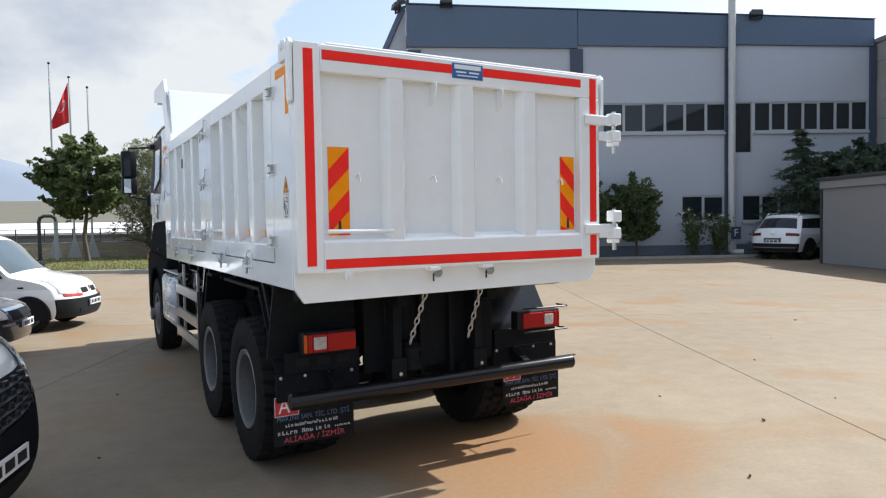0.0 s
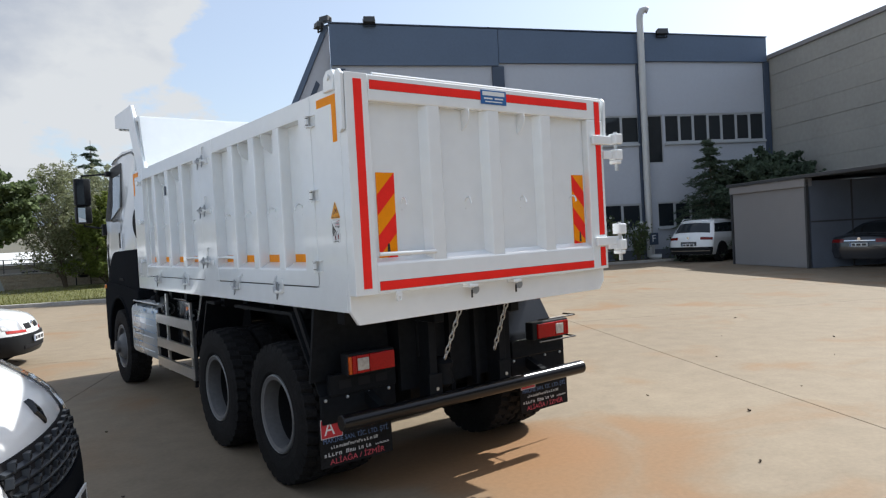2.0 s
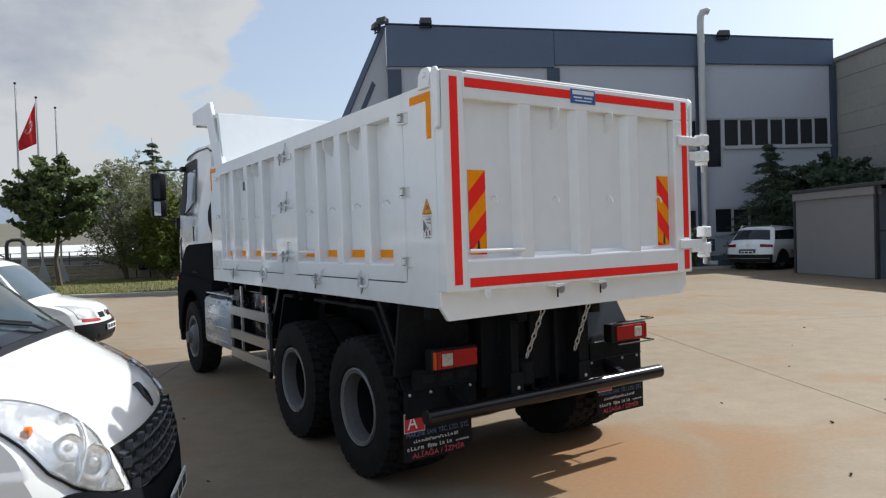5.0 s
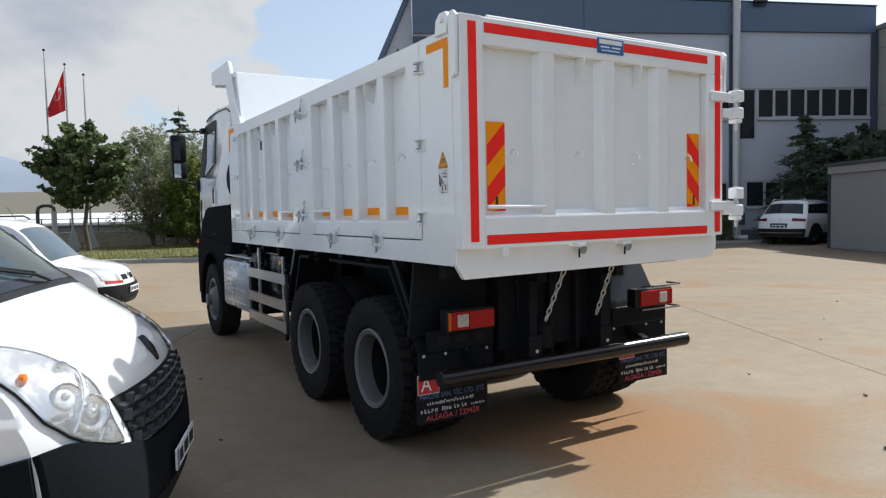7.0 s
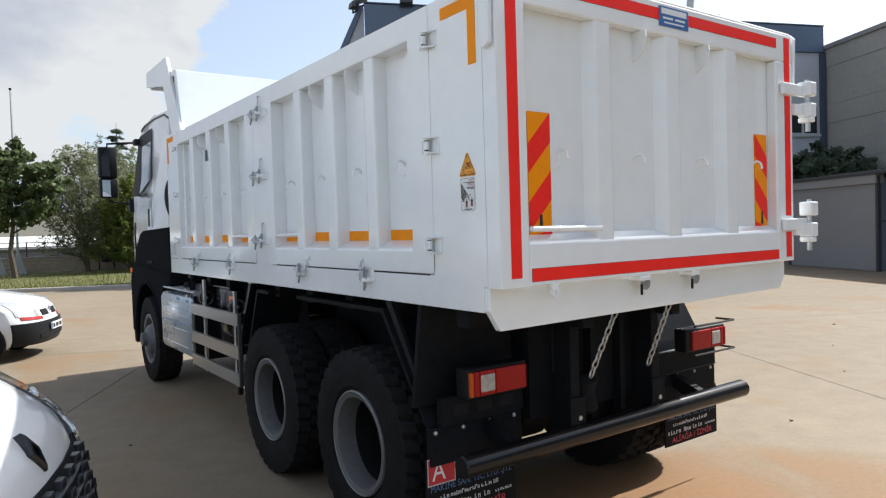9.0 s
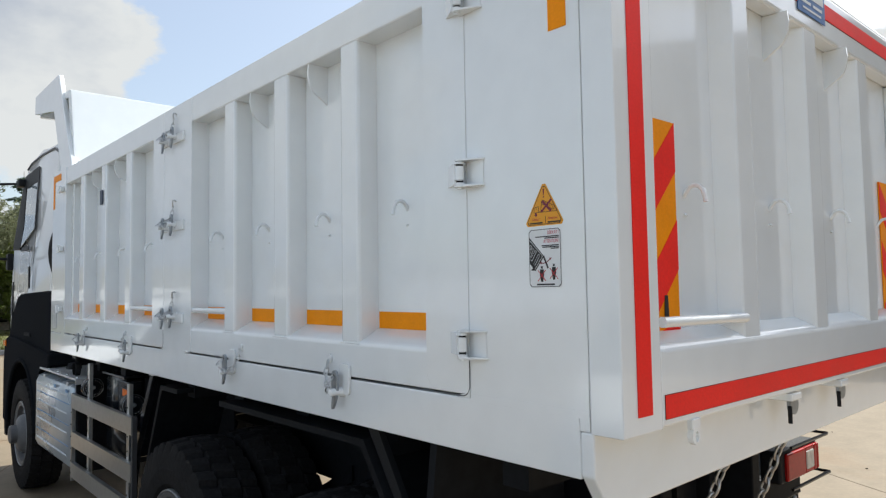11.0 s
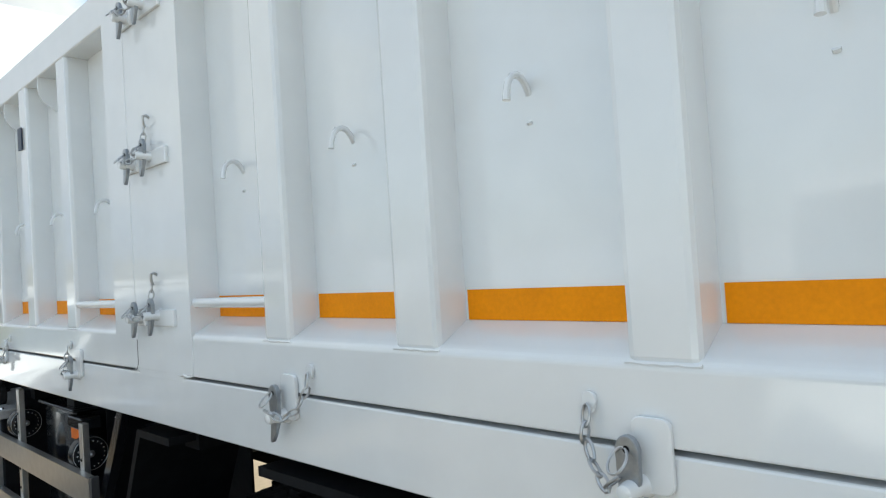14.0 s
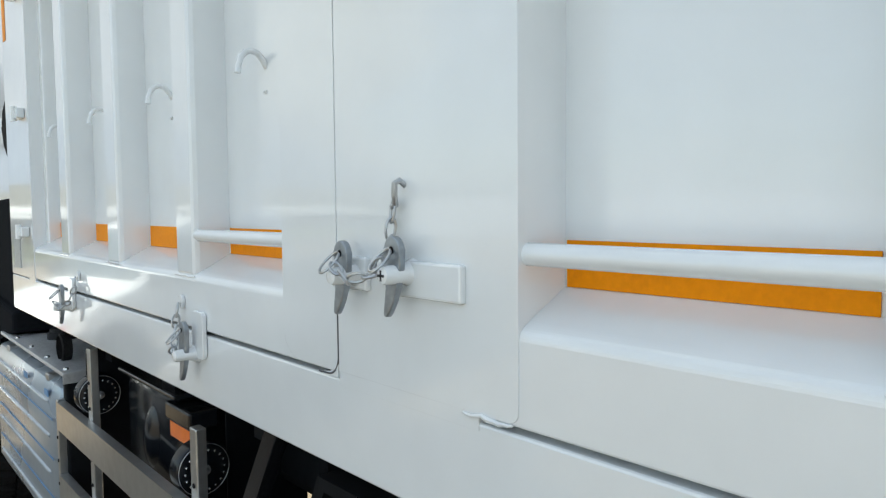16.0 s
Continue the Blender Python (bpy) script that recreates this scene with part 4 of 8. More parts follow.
        box(bm, x - 0.006, x - 0.001, 8.33, 8.385, 2.52, 2.62)
        tpart("label", bm, "navy_dark", d2, "small dark blue label")
        build_stickers(post)
    return post, sill, d1, d2


def build_stickers(post):
    x = XL - 0.0006

    def tri(k, z_off=0.0):
        c = (4.42, 2.099)
        pts = [(4.419, 2.174), (4.483, 2.064), (4.357, 2.064)]
        res = []
        for i, p in enumerate(pts):
            for j in ((i - 1) % 3, (i + 1) % 3):
                q = pts[j]
                res.append((p[0] + (q[0] - p[0]) * 0.08, p[1] + (q[1] - p[1]) * 0.08))
        return [(c[0] + (a - c[0]) * k, c[1] + (b - c[1]) * k) for a, b in res]

    def face(name, poly, material, depth, parent, label=""):
        bm = bmesh.new()
        prism(bm, poly, "x", x - depth, x - depth + 0.0004)
        return tpart(name, bm, material, parent, label)

    def rect(y0, y1, z0, z1):
        return [(y0, z0), (y1, z0), (y1, z1), (y0, z1)]
    t = face("warning_triangle", tri(1.06), "sign_yellow", 0.0004, post, "yellow warning triangle sticker with a crossed-out tipper")
    bm = bmesh.new()
    a, b = tri(0.97), tri(0.93)
    va, vb = [bm.verts.new((x - 0.0009, *p)) for p in a], [bm.verts.new((x - 0.0009, *p)) for p in b]
    for i in range(6):
        bm.faces.new((va[i], va[(i + 1) % 6], vb[(i + 1) % 6], vb[i]))
    part("border", bm, M["print_brown"], t)

    def mark(name, poly, m, parent, d=0.0012):
        bm = bmesh.new()
        prism(bm, poly, "x", x - d, x - d + 0.0003)
        return part(name, bm, M[m], parent)

    def line(y0, z0, y1, z1, w):
        v = Vector((y1 - y0, z1 - z0))
        n_ = Vector((-v.y, v.x)).normalized() * w / 2
        return [(y0 + n_.x, z0 + n_.y), (y1 + n_.x, z1 + n_.y), (y1 - n_.x, z1 - n_.y), (y0 - n_.x, z0 - n_.y)]
    mark("exclamation_bar", [(4.4225, 2.157), (4.4175, 2.157), (4.4185, 2.141), (4.4215, 2.141)], "print_purple", t)
    mark("exclamation_dot", rect(4.4182, 4.4218, 2.134, 2.138), "print_purple", t)
    for a, b in (((4.424, 2.128), (4.384, 2.110)), ((4.384, 2.110), (4.389, 2.101)), ((4.389, 2.101), (4.426, 2.118)), ((4.426, 2.118), (4.424, 2.128)), ((4.427, 2.126), (4.430, 2.098)), ((4.384, 2.108), (4.376, 2.098))):
        mark("tipper_outline", line(*a, *b, 0.0011), "print_brown", t)
    for k in range(7):
        mark("tipper_slat", line(4.419 - 0.0048 * k, 2.1245 - 0.0021 * k, 4.4205 - 0.0048 * k, 2.1165 - 0.0021 * k, 0.0007), "print_brown", t)
    for a, b in (((4.452, 2.110), (4.438, 2.112)), ((4.438, 2.112), (4.438, 2.098)), ((4.452, 2.110), (4.453, 2.097)), ((4.445, 2.111), (4.445, 2.104)), ((4.453, 2.097), (4.376, 2.0965)), ((4.436, 2.100), (4.42, 2.0985))):
        mark("cab_outline", line(*a, *b, 0.0011), "print_brown", t)
    mark("cross_bar", line(4.429, 2.097, 4.394, 2.128, 0.0055), "print_purple", t, 0.0016)
    mark("cross_bar", line(4.424, 2.125, 4.396, 2.098, 0.0065), "print_purple", t, 0.0020)
    mark("small_shape", [(4.449, 2.096), (4.445, 2.096), (4.442, 2.090), (4.447, 2.086), (4.451, 2.090)], "print_purple", t)
    face_m = Matrix(((0, 0, -1, x - 0.0012), (-1, 0, 0, 0), (0, 1, 0, 0), (0, 0, 0, 1)))

    def word(text, y, z, h, m, w):
        g = face_m.copy()
        g[1][3], g[2][3] = y, z
        lettering("wording", text, h, g, M[m], t if z > 2.06 else note, 0.0001, world=True, width=w)
    mark("divider", rect(4.4145, 4.4155, 2.067, 2.086), "print_black", t)
    mark("text_bar", rect(4.425, 4.467, 2.068, 2.0715), "print_black", t)
    mark("text_bar", rect(4.368, 4.408, 2.068, 2.0715), "print_black", t)
    word("Dikkat !", 4.446, 2.079, 0.010, "print_red", 0.026)
    word("Attention !", 4.391, 2.080, 0.010, "print_red", 0.034)
    # the notice below
    cut = 0.007
    y0, y1, z0, z1 = 4.3675, 4.474, 1.9035, 2.0545
    oct_ = [(y0 + cut, z0), (y1 - cut, z0), (y1, z0 + cut), (y1, z1 - cut), (y1 - cut, z1), (y0 + cut, z1), (y0, z1 - cut), (y0, z0 + cut)]
    note = face("notice", oct_, "label_white", 0.0004, post, "white bilingual notice sticker with black pictograms")
    mid = ((y0 + y1) / 2, (z0 + z1) / 2)
    bm = bmesh.new()
    va = [bm.verts.new((x - 0.0008, mid[0] + (p[0] - mid[0]) * 0.975, mid[1] + (p[1] - mid[1]) * 0.98)) for p in oct_]
    vb = [bm.verts.new((x - 0.0008, mid[0] + (p[0] - mid[0]) * 0.945, mid[1] + (p[1] - mid[1]) * 0.96)) for p in oct_]
    for i in range(8):
        bm.faces.new((va[i], va[(i + 1) % 8], vb[(i + 1) % 8], vb[i]))
    part("border", bm, M["print_black"], note)
    word("DİKKAT !", 4.392, 2.043, 0.0125, "print_pink", 0.036)
    word("ATTENTION !", 4.398, 2.021, 0.0125, "print_pink", 0.05)
    for zz, ya, yb in ((2.0335, 4.374, 4.45), (2.0295, 4.374, 4.42), (2.0105, 4.374, 4.43), (2.0065, 4.374, 4.428), (2.0025, 4.374, 4.40)):
        mark("text_bar", rect(ya, yb, zz - 0.0013, zz + 0.0013), "print_black", note)
    mark("web_bar", rect(4.39, 4.448, 1.9095, 1.9135), "print_black", note)
    mark("bed_shape", [(4.4712, 2.034), (4.4712, 1.966), (4.4525, 1.946), (4.423, 1.983)], "print_black", note)
    mark("bed_edge", line(4.4702, 2.027, 4.4275, 1.984, 0.0012), "label_white", note, 0.0016)
    mark("bed_edge", line(4.4275, 1.984, 4.4535, 1.951, 0.0012), "label_white", note, 0.0016)
    for ya, za, yb, zb in ((4.4665, 2.013, 4.4705, 2.003), (4.459, 2.006, 4.4705, 1.984), (4.4495, 1.9985, 4.4655, 1.974), (4.4385, 1.9885, 4.4555, 1.9625)):
        mark("bed_slot", line(ya, za, yb, zb, 0.0068), "label_white", note, 0.0016)
        mark("bed_slot", line(ya + 0.0004, za - 0.001, yb - 0.0004, zb + 0.001, 0.0046), "print_black", note, 0.0019)
    mark("gate_shape", line(4.4245, 1.984, 4.4105, 1.9525, 0.0048), "print_black", note)
    mark("foot_shape", rect(4.4535, 4.4655, 1.9475, 1.952), "print_black", note)
    mark("foot_shape", line(4.4635, 1.966, 4.4575, 1.9495, 0.004), "print_black", note)
    bend = [(4.4335, 1.9665), (4.4255, 1.9655), (4.4165, 1.9675), (4.4075, 1.9725), (4.4025, 1.9765)]
    for p, q in zip(bend, bend[1:]):
        mark("arrow_shaft", line(*p, *q, 0.0022), "print_purple", note)
    mark("arrow_head", [(4.4375, 1.9675), (4.4315, 1.9705), (4.4320, 1.9625)], "print_purple", note)
    mark("arrow_head", [(4.3985, 1.9795), (4.4065, 1.9785), (4.4020, 1.9725)], "print_purple", note)
    for yy, zz in ((4.431, 1.9), (4.392, 1.905)):
        mark("pictogram", [(yy + 0.006, zz + 0.05), (yy - 0.006, zz + 0.05), (yy - 0.007, zz + 0.036), (yy - 0.003, zz + 0.018), (yy + 0.003, zz + 0.018), (yy + 0.007, zz + 0.036)], "print_black", note)
        mark("pictogram", [(yy + 0.003, zz + 0.058), (yy - 0.003, zz + 0.058), (yy - 0.003, zz + 0.052), (yy + 0.003, zz + 0.052)], "print_black", note)
        mark("cross_bar", line(yy + 0.013, zz + 0.048, yy - 0.013, zz + 0.02, 0.0018), "print_red", note, 0.0016)
        mark("cross_bar", line(yy - 0.013, zz + 0.048, yy + 0.013, zz + 0.02, 0.0018), "print_red", note, 0.0020)


build_side(XL, 1)
build_side(XR, -1)


def build_tub():
    bm = bmesh.new()
    box(bm, XL + 0.1, XR - 0.1, 4.3, YF - 0.1, 1.46, 1.56)
    tpart("load_floor", bm, "white")
    # sloping headboard with the canopy over the cab
    bm = bmesh.new()
    prism(bm, [(9.30, 2.90), (9.47, 3.598), (9.51, 3.603), (10.66, 3.71), (10.66, 3.67), (9.53, 3.55), (9.38, 2.90), (9.38, 1.5), (9.30, 1.5)], "x", XL + 0.045, XR - 0.045, 0.006)
    hb = tpart("headboard", bm, "white")
    for xa in (XL + 0.02, XR - 0.06):
        bm = bmesh.new()
        prism(bm, [(9.265, 2.905), (9.78, 3.795), (10.69, 3.80), (10.70, 3.63), (9.92, 3.51), (9.62, 2.905)], "x", xa, xa + 0.04, 0.006)
        tpart("canopy_cheek", bm, "white", hb)
    bm = bmesh.new()
    box(bm, XL + 0.06, XR - 0.06, 10.655, 10.69, 3.60, 3.78, 0.005)
    tpart("canopy_lip", bm, "white", hb)
    # rear skirt and cross beams
    bm = bmesh.new()
    prism(bm, [(XL, 1.555), (XR, 1.555), (XR, 1.45), (XR - 0.06, 1.375), (XL + 0.06, 1.355), (XL, 1.45)], "y", 4.285, 4.325, 0.005)
    sk = tpart("rear_skirt", bm, "white")
    for y in (4.6, 5.2, 5.8, 6.4, 7.0, 7.6, 8.2, 8.8, 9.4):
        bm = bmesh.new()
        box(bm, XL + 0.12, XR - 0.12, y, y + 0.1, 1.33, 1.455)
        tpart("cross_beam", bm, "black")


build_tub()


def build_tailgate():
    bm = bmesh.new()
    box(bm, XL + 0.06, XR - 0.06, 4.268, 4.274, 1.70, 2.88)
    gate = tpart("tailgate", bm, "white", label="ribbed white tailgate with red reflective tape")
    bm = bmesh.new()
    box(bm, XL, 1.513, 4.202, 4.2942, 1.552, 2.985, 0.0035)
    tpart("latch_stile", bm, "white", gate)
    for name, x0, x1, z0, z1 in (("top_beam", 1.5145, XR - 0.03, 2.812, 2.985), ("hinge_stile", 3.625, XR - 0.025, 1.556, 2.812)):
        bm = bmesh.new()
        box(bm, x0, x1, 4.204, 4.27, z0, z1, 0.010)
        tpart(name, bm, "white", gate)
    bm = bmesh.new()
    prism(bm, [(4.204, 1.556), (4.27, 1.556), (4.27, 1.79), (4.216, 1.758), (4.204, 1.742)], "x", 1.5145, 3.625, 0.006)
    tpart("bottom_beam", bm, "white", gate)
    for xa, xb in ((1.985, 2.09), (2.535, 2.645), (3.085, 3.195)):
        bm = bmesh.new()
        e = 0.045
        prism(bm, [(xa - e, 4.272), (xa, 4.209), (xb, 4.209), (xb + e, 4.272)], "z", 1.74, 2.815, 0.006)
        tpart("rib", bm, "white", gate)
    tapes = [(1.528, 3.63, 2.887, 2.946), (1.528, 3.63, 1.575, 1.633), (3.722, 3.785, 2.69, 2.962), (3.722, 3.785, 1.845, 2.60), (3.722, 3.785, 1.583, 1.74)]
    for x0, x1, z0, z1 in tapes:
        bm = bmesh.new()
        box(bm, x0, x1, 4.2015, 4.2032, z0, z1)
        tape = tpart("red_tape", bm, "red", gate, "red reflective tape")
        # thin dark brown margin round the tape
        bm = bmesh.new()
        box(bm, x0 - 0.0014, x1 + 0.0014, 4.2026, 4.2037, z0 - 0.0014, z1 + 0.0014)
        part("tape_edge", bm, M["print_brown"], tape)
    bm = bmesh.new()
    box(bm, 1.404, 1.466, 4.1995, 4.2012, 1.595, 2.945)
    tpart("red_tape", bm, "red", gate, "red reflective tape")
    # chevron boards
    for x0, x1, lean in ((1.574, 1.716, 1), (3.470, 3.606, -1)):
        bm = bmesh.new()
        z0, z1 = 1.768, 2.352
        box(bm, x0, x1, 4.262, 4.2665, z0, z1)
        ch = tpart("chevron_board", bm, "orange", gate, "orange board with red diagonal stripes")
        w = x1 - x0
        for k in range(-1, 3):
            zb = z0 + 0.01 + k * 0.27 + (0.02 if lean > 0 else 0.03)
            poly = [(x0, zb), (x1, zb + w * 1.05), (x1, zb + w * 1.05 + 0.135), (x0, zb + 0.135)] if lean > 0 else \
                [(x0, zb + w * 1.05), (x1, zb), (x1, zb + 0.135), (x0, zb + w * 1.05 + 0.135)]
            poly = [(px, min(z1, max(z0, pz))) for px, pz in poly]
            if max(p[1] for p in poly) - min(p[1] for p in poly) < 0.02:
                continue
            bm = bmesh.new()
            prism(bm, poly, "y", 4.2605, 4.2618)
            part("stripe", bm, M["red"], ch)
        bm = bmesh.new()
        prism(bm, [(x0 + 0.06, z0 + 0.03), (x0 + 0.085, z0 + 0.03), (x0 + 0.08, z0 + 0.11), (x0 + 0.065, z0 + 0.11)], "y", 4.2595, 4.2603)
        part("print_mark", bm, M["print_black"], ch)
    for x in (1.785, 2.345, 2.895, 3.46):
        hook(gate, (x - 0.015, 4.266, 2.158), (0, -1, 0))
    for x in (2.335, 2.885):
        tarp_ear(gate, (x, 4.268, 2.745), (0, -1, 0), (1, 0, 0))
    bm = bmesh.new()
    tube(bm, [(1.54, 4.212, 1.812), (2.0, 4.212, 1.806)], 0.014, 12)
    tpart("step_rod", bm, "white", gate, smooth=True)
    # maker's label: bars stand for its lettering
    bm = bmesh.new()
    box(bm, 2.470, 2.722, 4.1985, 4.201, 2.858, 2.962, 0.001)
    lab = tpart("label", bm, "label_blue", gate, "small blue label with pale lettering")
    for x0, x1, z0, z1 in ((2.488, 2.704, 2.922, 2.952), (2.50, 2.585, 2.896, 2.907), (2.605, 2.69, 2.896, 2.907), (2.51, 2.68, 2.874, 2.882)):
        bm = bmesh.new()
        box(bm, x0, x1, 4.1972, 4.198, z0, z1)
        part("lettering_bar", bm, M["label_white"], lab)
    # side hinges
    for zc, arm in ((2.575, 2.645), (1.805, 1.79)):
        bm = bmesh.new()
        box(bm, 3.66, 3.99, 4.175, 4.201, arm - 0.04, arm + 0.035, 0.008)
        h = tpart("gate_hinge", bm, "white", gate)
        for z0, z1, xo in ((zc + 0.035, zc + 0.125, 3.99), (zc - 0.10, zc - 0.01, 3.985), (zc - 0.135, zc - 0.101, 3.965)):
            bm = bmesh.new()
            box(bm, 3.90, xo, 4.13, 4.215, z0, z1, 0.01)
            part("knuckle", bm, M["white"], h)
        bm = bmesh.new()
        box(bm, 3.80, 3.91, 4.178, 4.2035, zc - 0.09, zc - 0.02, 0.006)
        part("bracket", bm, M["white"], h)
        bm = bmesh.new()
        tube(bm, [(3.945, 4.17, zc - 0.19), (3.945, 4.17, zc + 0.14)], 0.016, 10)
        part("pin", bm, M["galv"], h, smooth=True)
    bm = bmesh.new()
    tube(bm, [(1.56, 4.22, 2.99), (3.8, 4.22, 2.99)], 0.012, 8)
    tpart("top_bead", bm, "white", gate, smooth=True)
    # pivot ears on the upper corners
    for xa, xb in ((XL - 0.028, XL - 0.004), (XR + 0.004, XR + 0.028)):
        bm = bmesh.new()
        prism(bm, [(4.215, 2.62), (4.205, 2.975), (4.235, 3.006), (4.27, 3.006), (4.285, 2.965), (4.285, 2.66), (4.26, 2.60)], "x", xa, xb, 0.005)
        tpart("gate_ear", bm, "white", gate)
        bm = bmesh.new()
        prism(bm, [(4.32, 2.89), (4.305, 2.985), (4.33, 3.022), (4.40, 3.022), (4.445, 2.985), (4.46, 2.89)], "x", xa + 0.006, xb + 0.03, 0.005)
        tube(bm, [(xa - 0.01, 4.37, 2.975), (xb + 0.05, 4.37, 2.975)], 0.02, 10)
        tpart("pivot_bracket", bm, "white", gate)
    # lower catches
    for x in (2.31, 2.745):
        bm = bmesh.new()
        box(bm, x - 0.035, x + 0.045, 4.20, 4.285, 1.528, 1.552, 0.004)
        c = tpart("catch", bm, "white", gate)
        bm = bmesh.new()
        tube(bm, [(x + 0.038, 4.222, 1.509), (x + 0.038, 4.234, 1.509)], 0.033, 20)
        part("catch_disc", bm, M["forged"], c)
        bm = bmesh.new()
        lathe(bm, [(0.0, 0.013), (0.016, 0.016), (0.020, 0.011)], (x + 0.012, 4.228, 1.522), "z", 10)
        part("catch_nut", bm, M["white"], c)
        bm = bmesh.new()
        box(bm, x - 0.004, x + 0.003, 4.2155, 4.228, 1.452, 1.508, 0.001)
        part("catch_pin", bm, M["plastic"], c)
    bm = bmesh.new()
    outer = [(0.023 * math.cos(a), 0.026 * math.sin(a) - 0.002) for a in (2 * math.pi * k / 20 for k in range(20))]
    inner = [(0.010 * math.cos(a), 0.014 * math.sin(a) - 0.006) for a in (2 * math.pi * k / 20 for k in range(20))]
    rings = [[bm.verts.new((1.672 + u, yy, 1.518 + w)) for u, w in o] for yy, o in ((4.2, outer), (4.216, outer), (4.216, inner), (4.2, inner))]
    for a, b in zip(rings, rings[1:] + rings[:1]):
        for k in range(20):
            bm.faces.new((a[k], a[(k + 1) % 20], b[(k + 1) % 20], b[k]))
    box(bm, 1.649, 1.695, 4.2005, 4.2155, 1.532, 1.558, 0.002)
    tpart("eyelet", bm, "white", gate)


build_tailgate()


def tyre(bm, c, w, r, lugs, s):
    """A tyre in one piece, its tread blocks raised in three staggered rows."""
    q = w / 2
    side = [(-q * 0.72, 0.30), (-q * 0.95, 0.34), (-q, r * 0.74), (-q * 0.97, r * 0.86)]
    low, high = r * 0.945, r
    tread = [(-q * 0.90, 0), (-q * 0.38, 0), (-q * 0.34, -1), (-q * 0.28, 1), (q * 0.28, 1), (q * 0.34, -1), (q * 0.38, 2), (q * 0.90, 2)]
    n = lugs * 4
    rings = []
    for k in range(n):
        a = 2 * math.pi * k / n
        ring = []
        for x, rr in side:
            ring.append((x, rr))
        for x, row in tread:
            ph = (k + (2 if row == 1 else 0)) % 4
            up = row >= 0 and ph < 3
            ring.append((x, (high - (0.012 if abs(x) > q * 0.8 else 0.0)) if up else low))
        ring += [(-x, rr) for x, rr in side[::-1]]
        rings.append([bm.verts.new((c[0] + x, c[1] + rr * math.cos(a + 0.06 * x / q), c[2] + rr * math.sin(a + 0.06 * x / q))) for x, rr in ring])
    m = len(rings[0])
    for k in range(n):
        g, h = rings[k], rings[(k + 1) % n]
        for j in range(m):
            bm.faces.new((g[j], h[j], h[(j + 1) % m], g[(j + 1) % m]))


def wheel(c, s, w=0.315, r=0.56, dish=0.15, front=False):
    bm = bmesh.new()
    tyre(bm, c, w, r, 34, s)
    wh = tpart("wheel", bm, "rubber", label="chunky black off-road tyre on a grey steel rim")
    k = -s
    q = w / 2
    bm = bmesh.new()
    if front:
        prof = [(k * q * 0.74, 0.305), (k * q * 0.9, 0.30), (k * q * 0.86, 0.27), (k * q * 0.35, 0.255), (k * q * 0.45, 0.20), (k * q * 0.95, 0.17), (k * q * 1.05, 0.15), (k * q * 1.15, 0.09), (k * q * 1.5, 0.085), (k * q * 1.55, 0.06), (k * q * 1.55, 0.001)]
    else:
        prof = [(k * q * 0.74, 0.305), (k * q * 0.92, 0.30), (k * q * 0.86, 0.272), (k * q * 0.55, 0.262), (k * q * 0.1, 0.258), (-k * q * 0.5, 0.25), (-k * q * 1.35, 0.235), (-k * q * 1.5, 0.17), (-k * q * 1.25, 0.14), (-k * q * 0.5, 0.125), (-k * q * 0.3, 0.09), (-k * q * 0.28, 0.001)]
    cut = len(prof) if front else 5
    lathe(bm, prof[:cut], c, "x", 48, cap0=False, cap1=front)
    # rim depth, disc and hub coloured dark for the shade inside
    if not front:
        hb = bmesh.new()
        lathe(hb, prof[cut - 1:], c, "x", 40, cap0=False)
        part("hub", hb, M["hub"], wh, smooth=True)
    rim = part("rim", bm, M["rim"], wh, smooth=True)
    rim.matrix_parent_inverse = Matrix()
    bm = bmesh.new()
    lathe(bm, [(k * q * 0.82, 0.314), (k * q * 0.92, 0.311), (k * q * 0.935, 0.306), (k * q * 0.88, 0.301)], c, "x", 48, closed=True)
    part("rim_flange", bm, M["rim_lip"], wh, smooth=True)
    for i in range(10):
        a = 2 * math.pi * i / 10
        rr = 0.175 if not front else 0.205
        xx = c[0] + k * q * (0.5 if front else -1.45)
        bm = bmesh.new()
        tube(bm, [(xx, c[1] + rr * math.cos(a), c[2] + rr * math.sin(a)), (xx + k * 0.035, c[1] + rr * math.cos(a), c[2] + rr * math.sin(a))], 0.015, 6)
        part("wheel_nut", bm, M["rim" if front else "hub"], wh)


Y3, Y2, Y1 = 5.545, 6.95, 11.2
for s, x in ((1, XL - 0.035), (-1, XR + 0.035)):
    for y in (Y3, Y2):
        wheel((x + s * 0.158, y, 0.565), s, r=0.565)
        wheel((x + s * 0.50, y, 0.565), s, r=0.565)
    wheel((x + s * 0.215, Y1, 0.54), s, 0.31, 0.54, front=True)


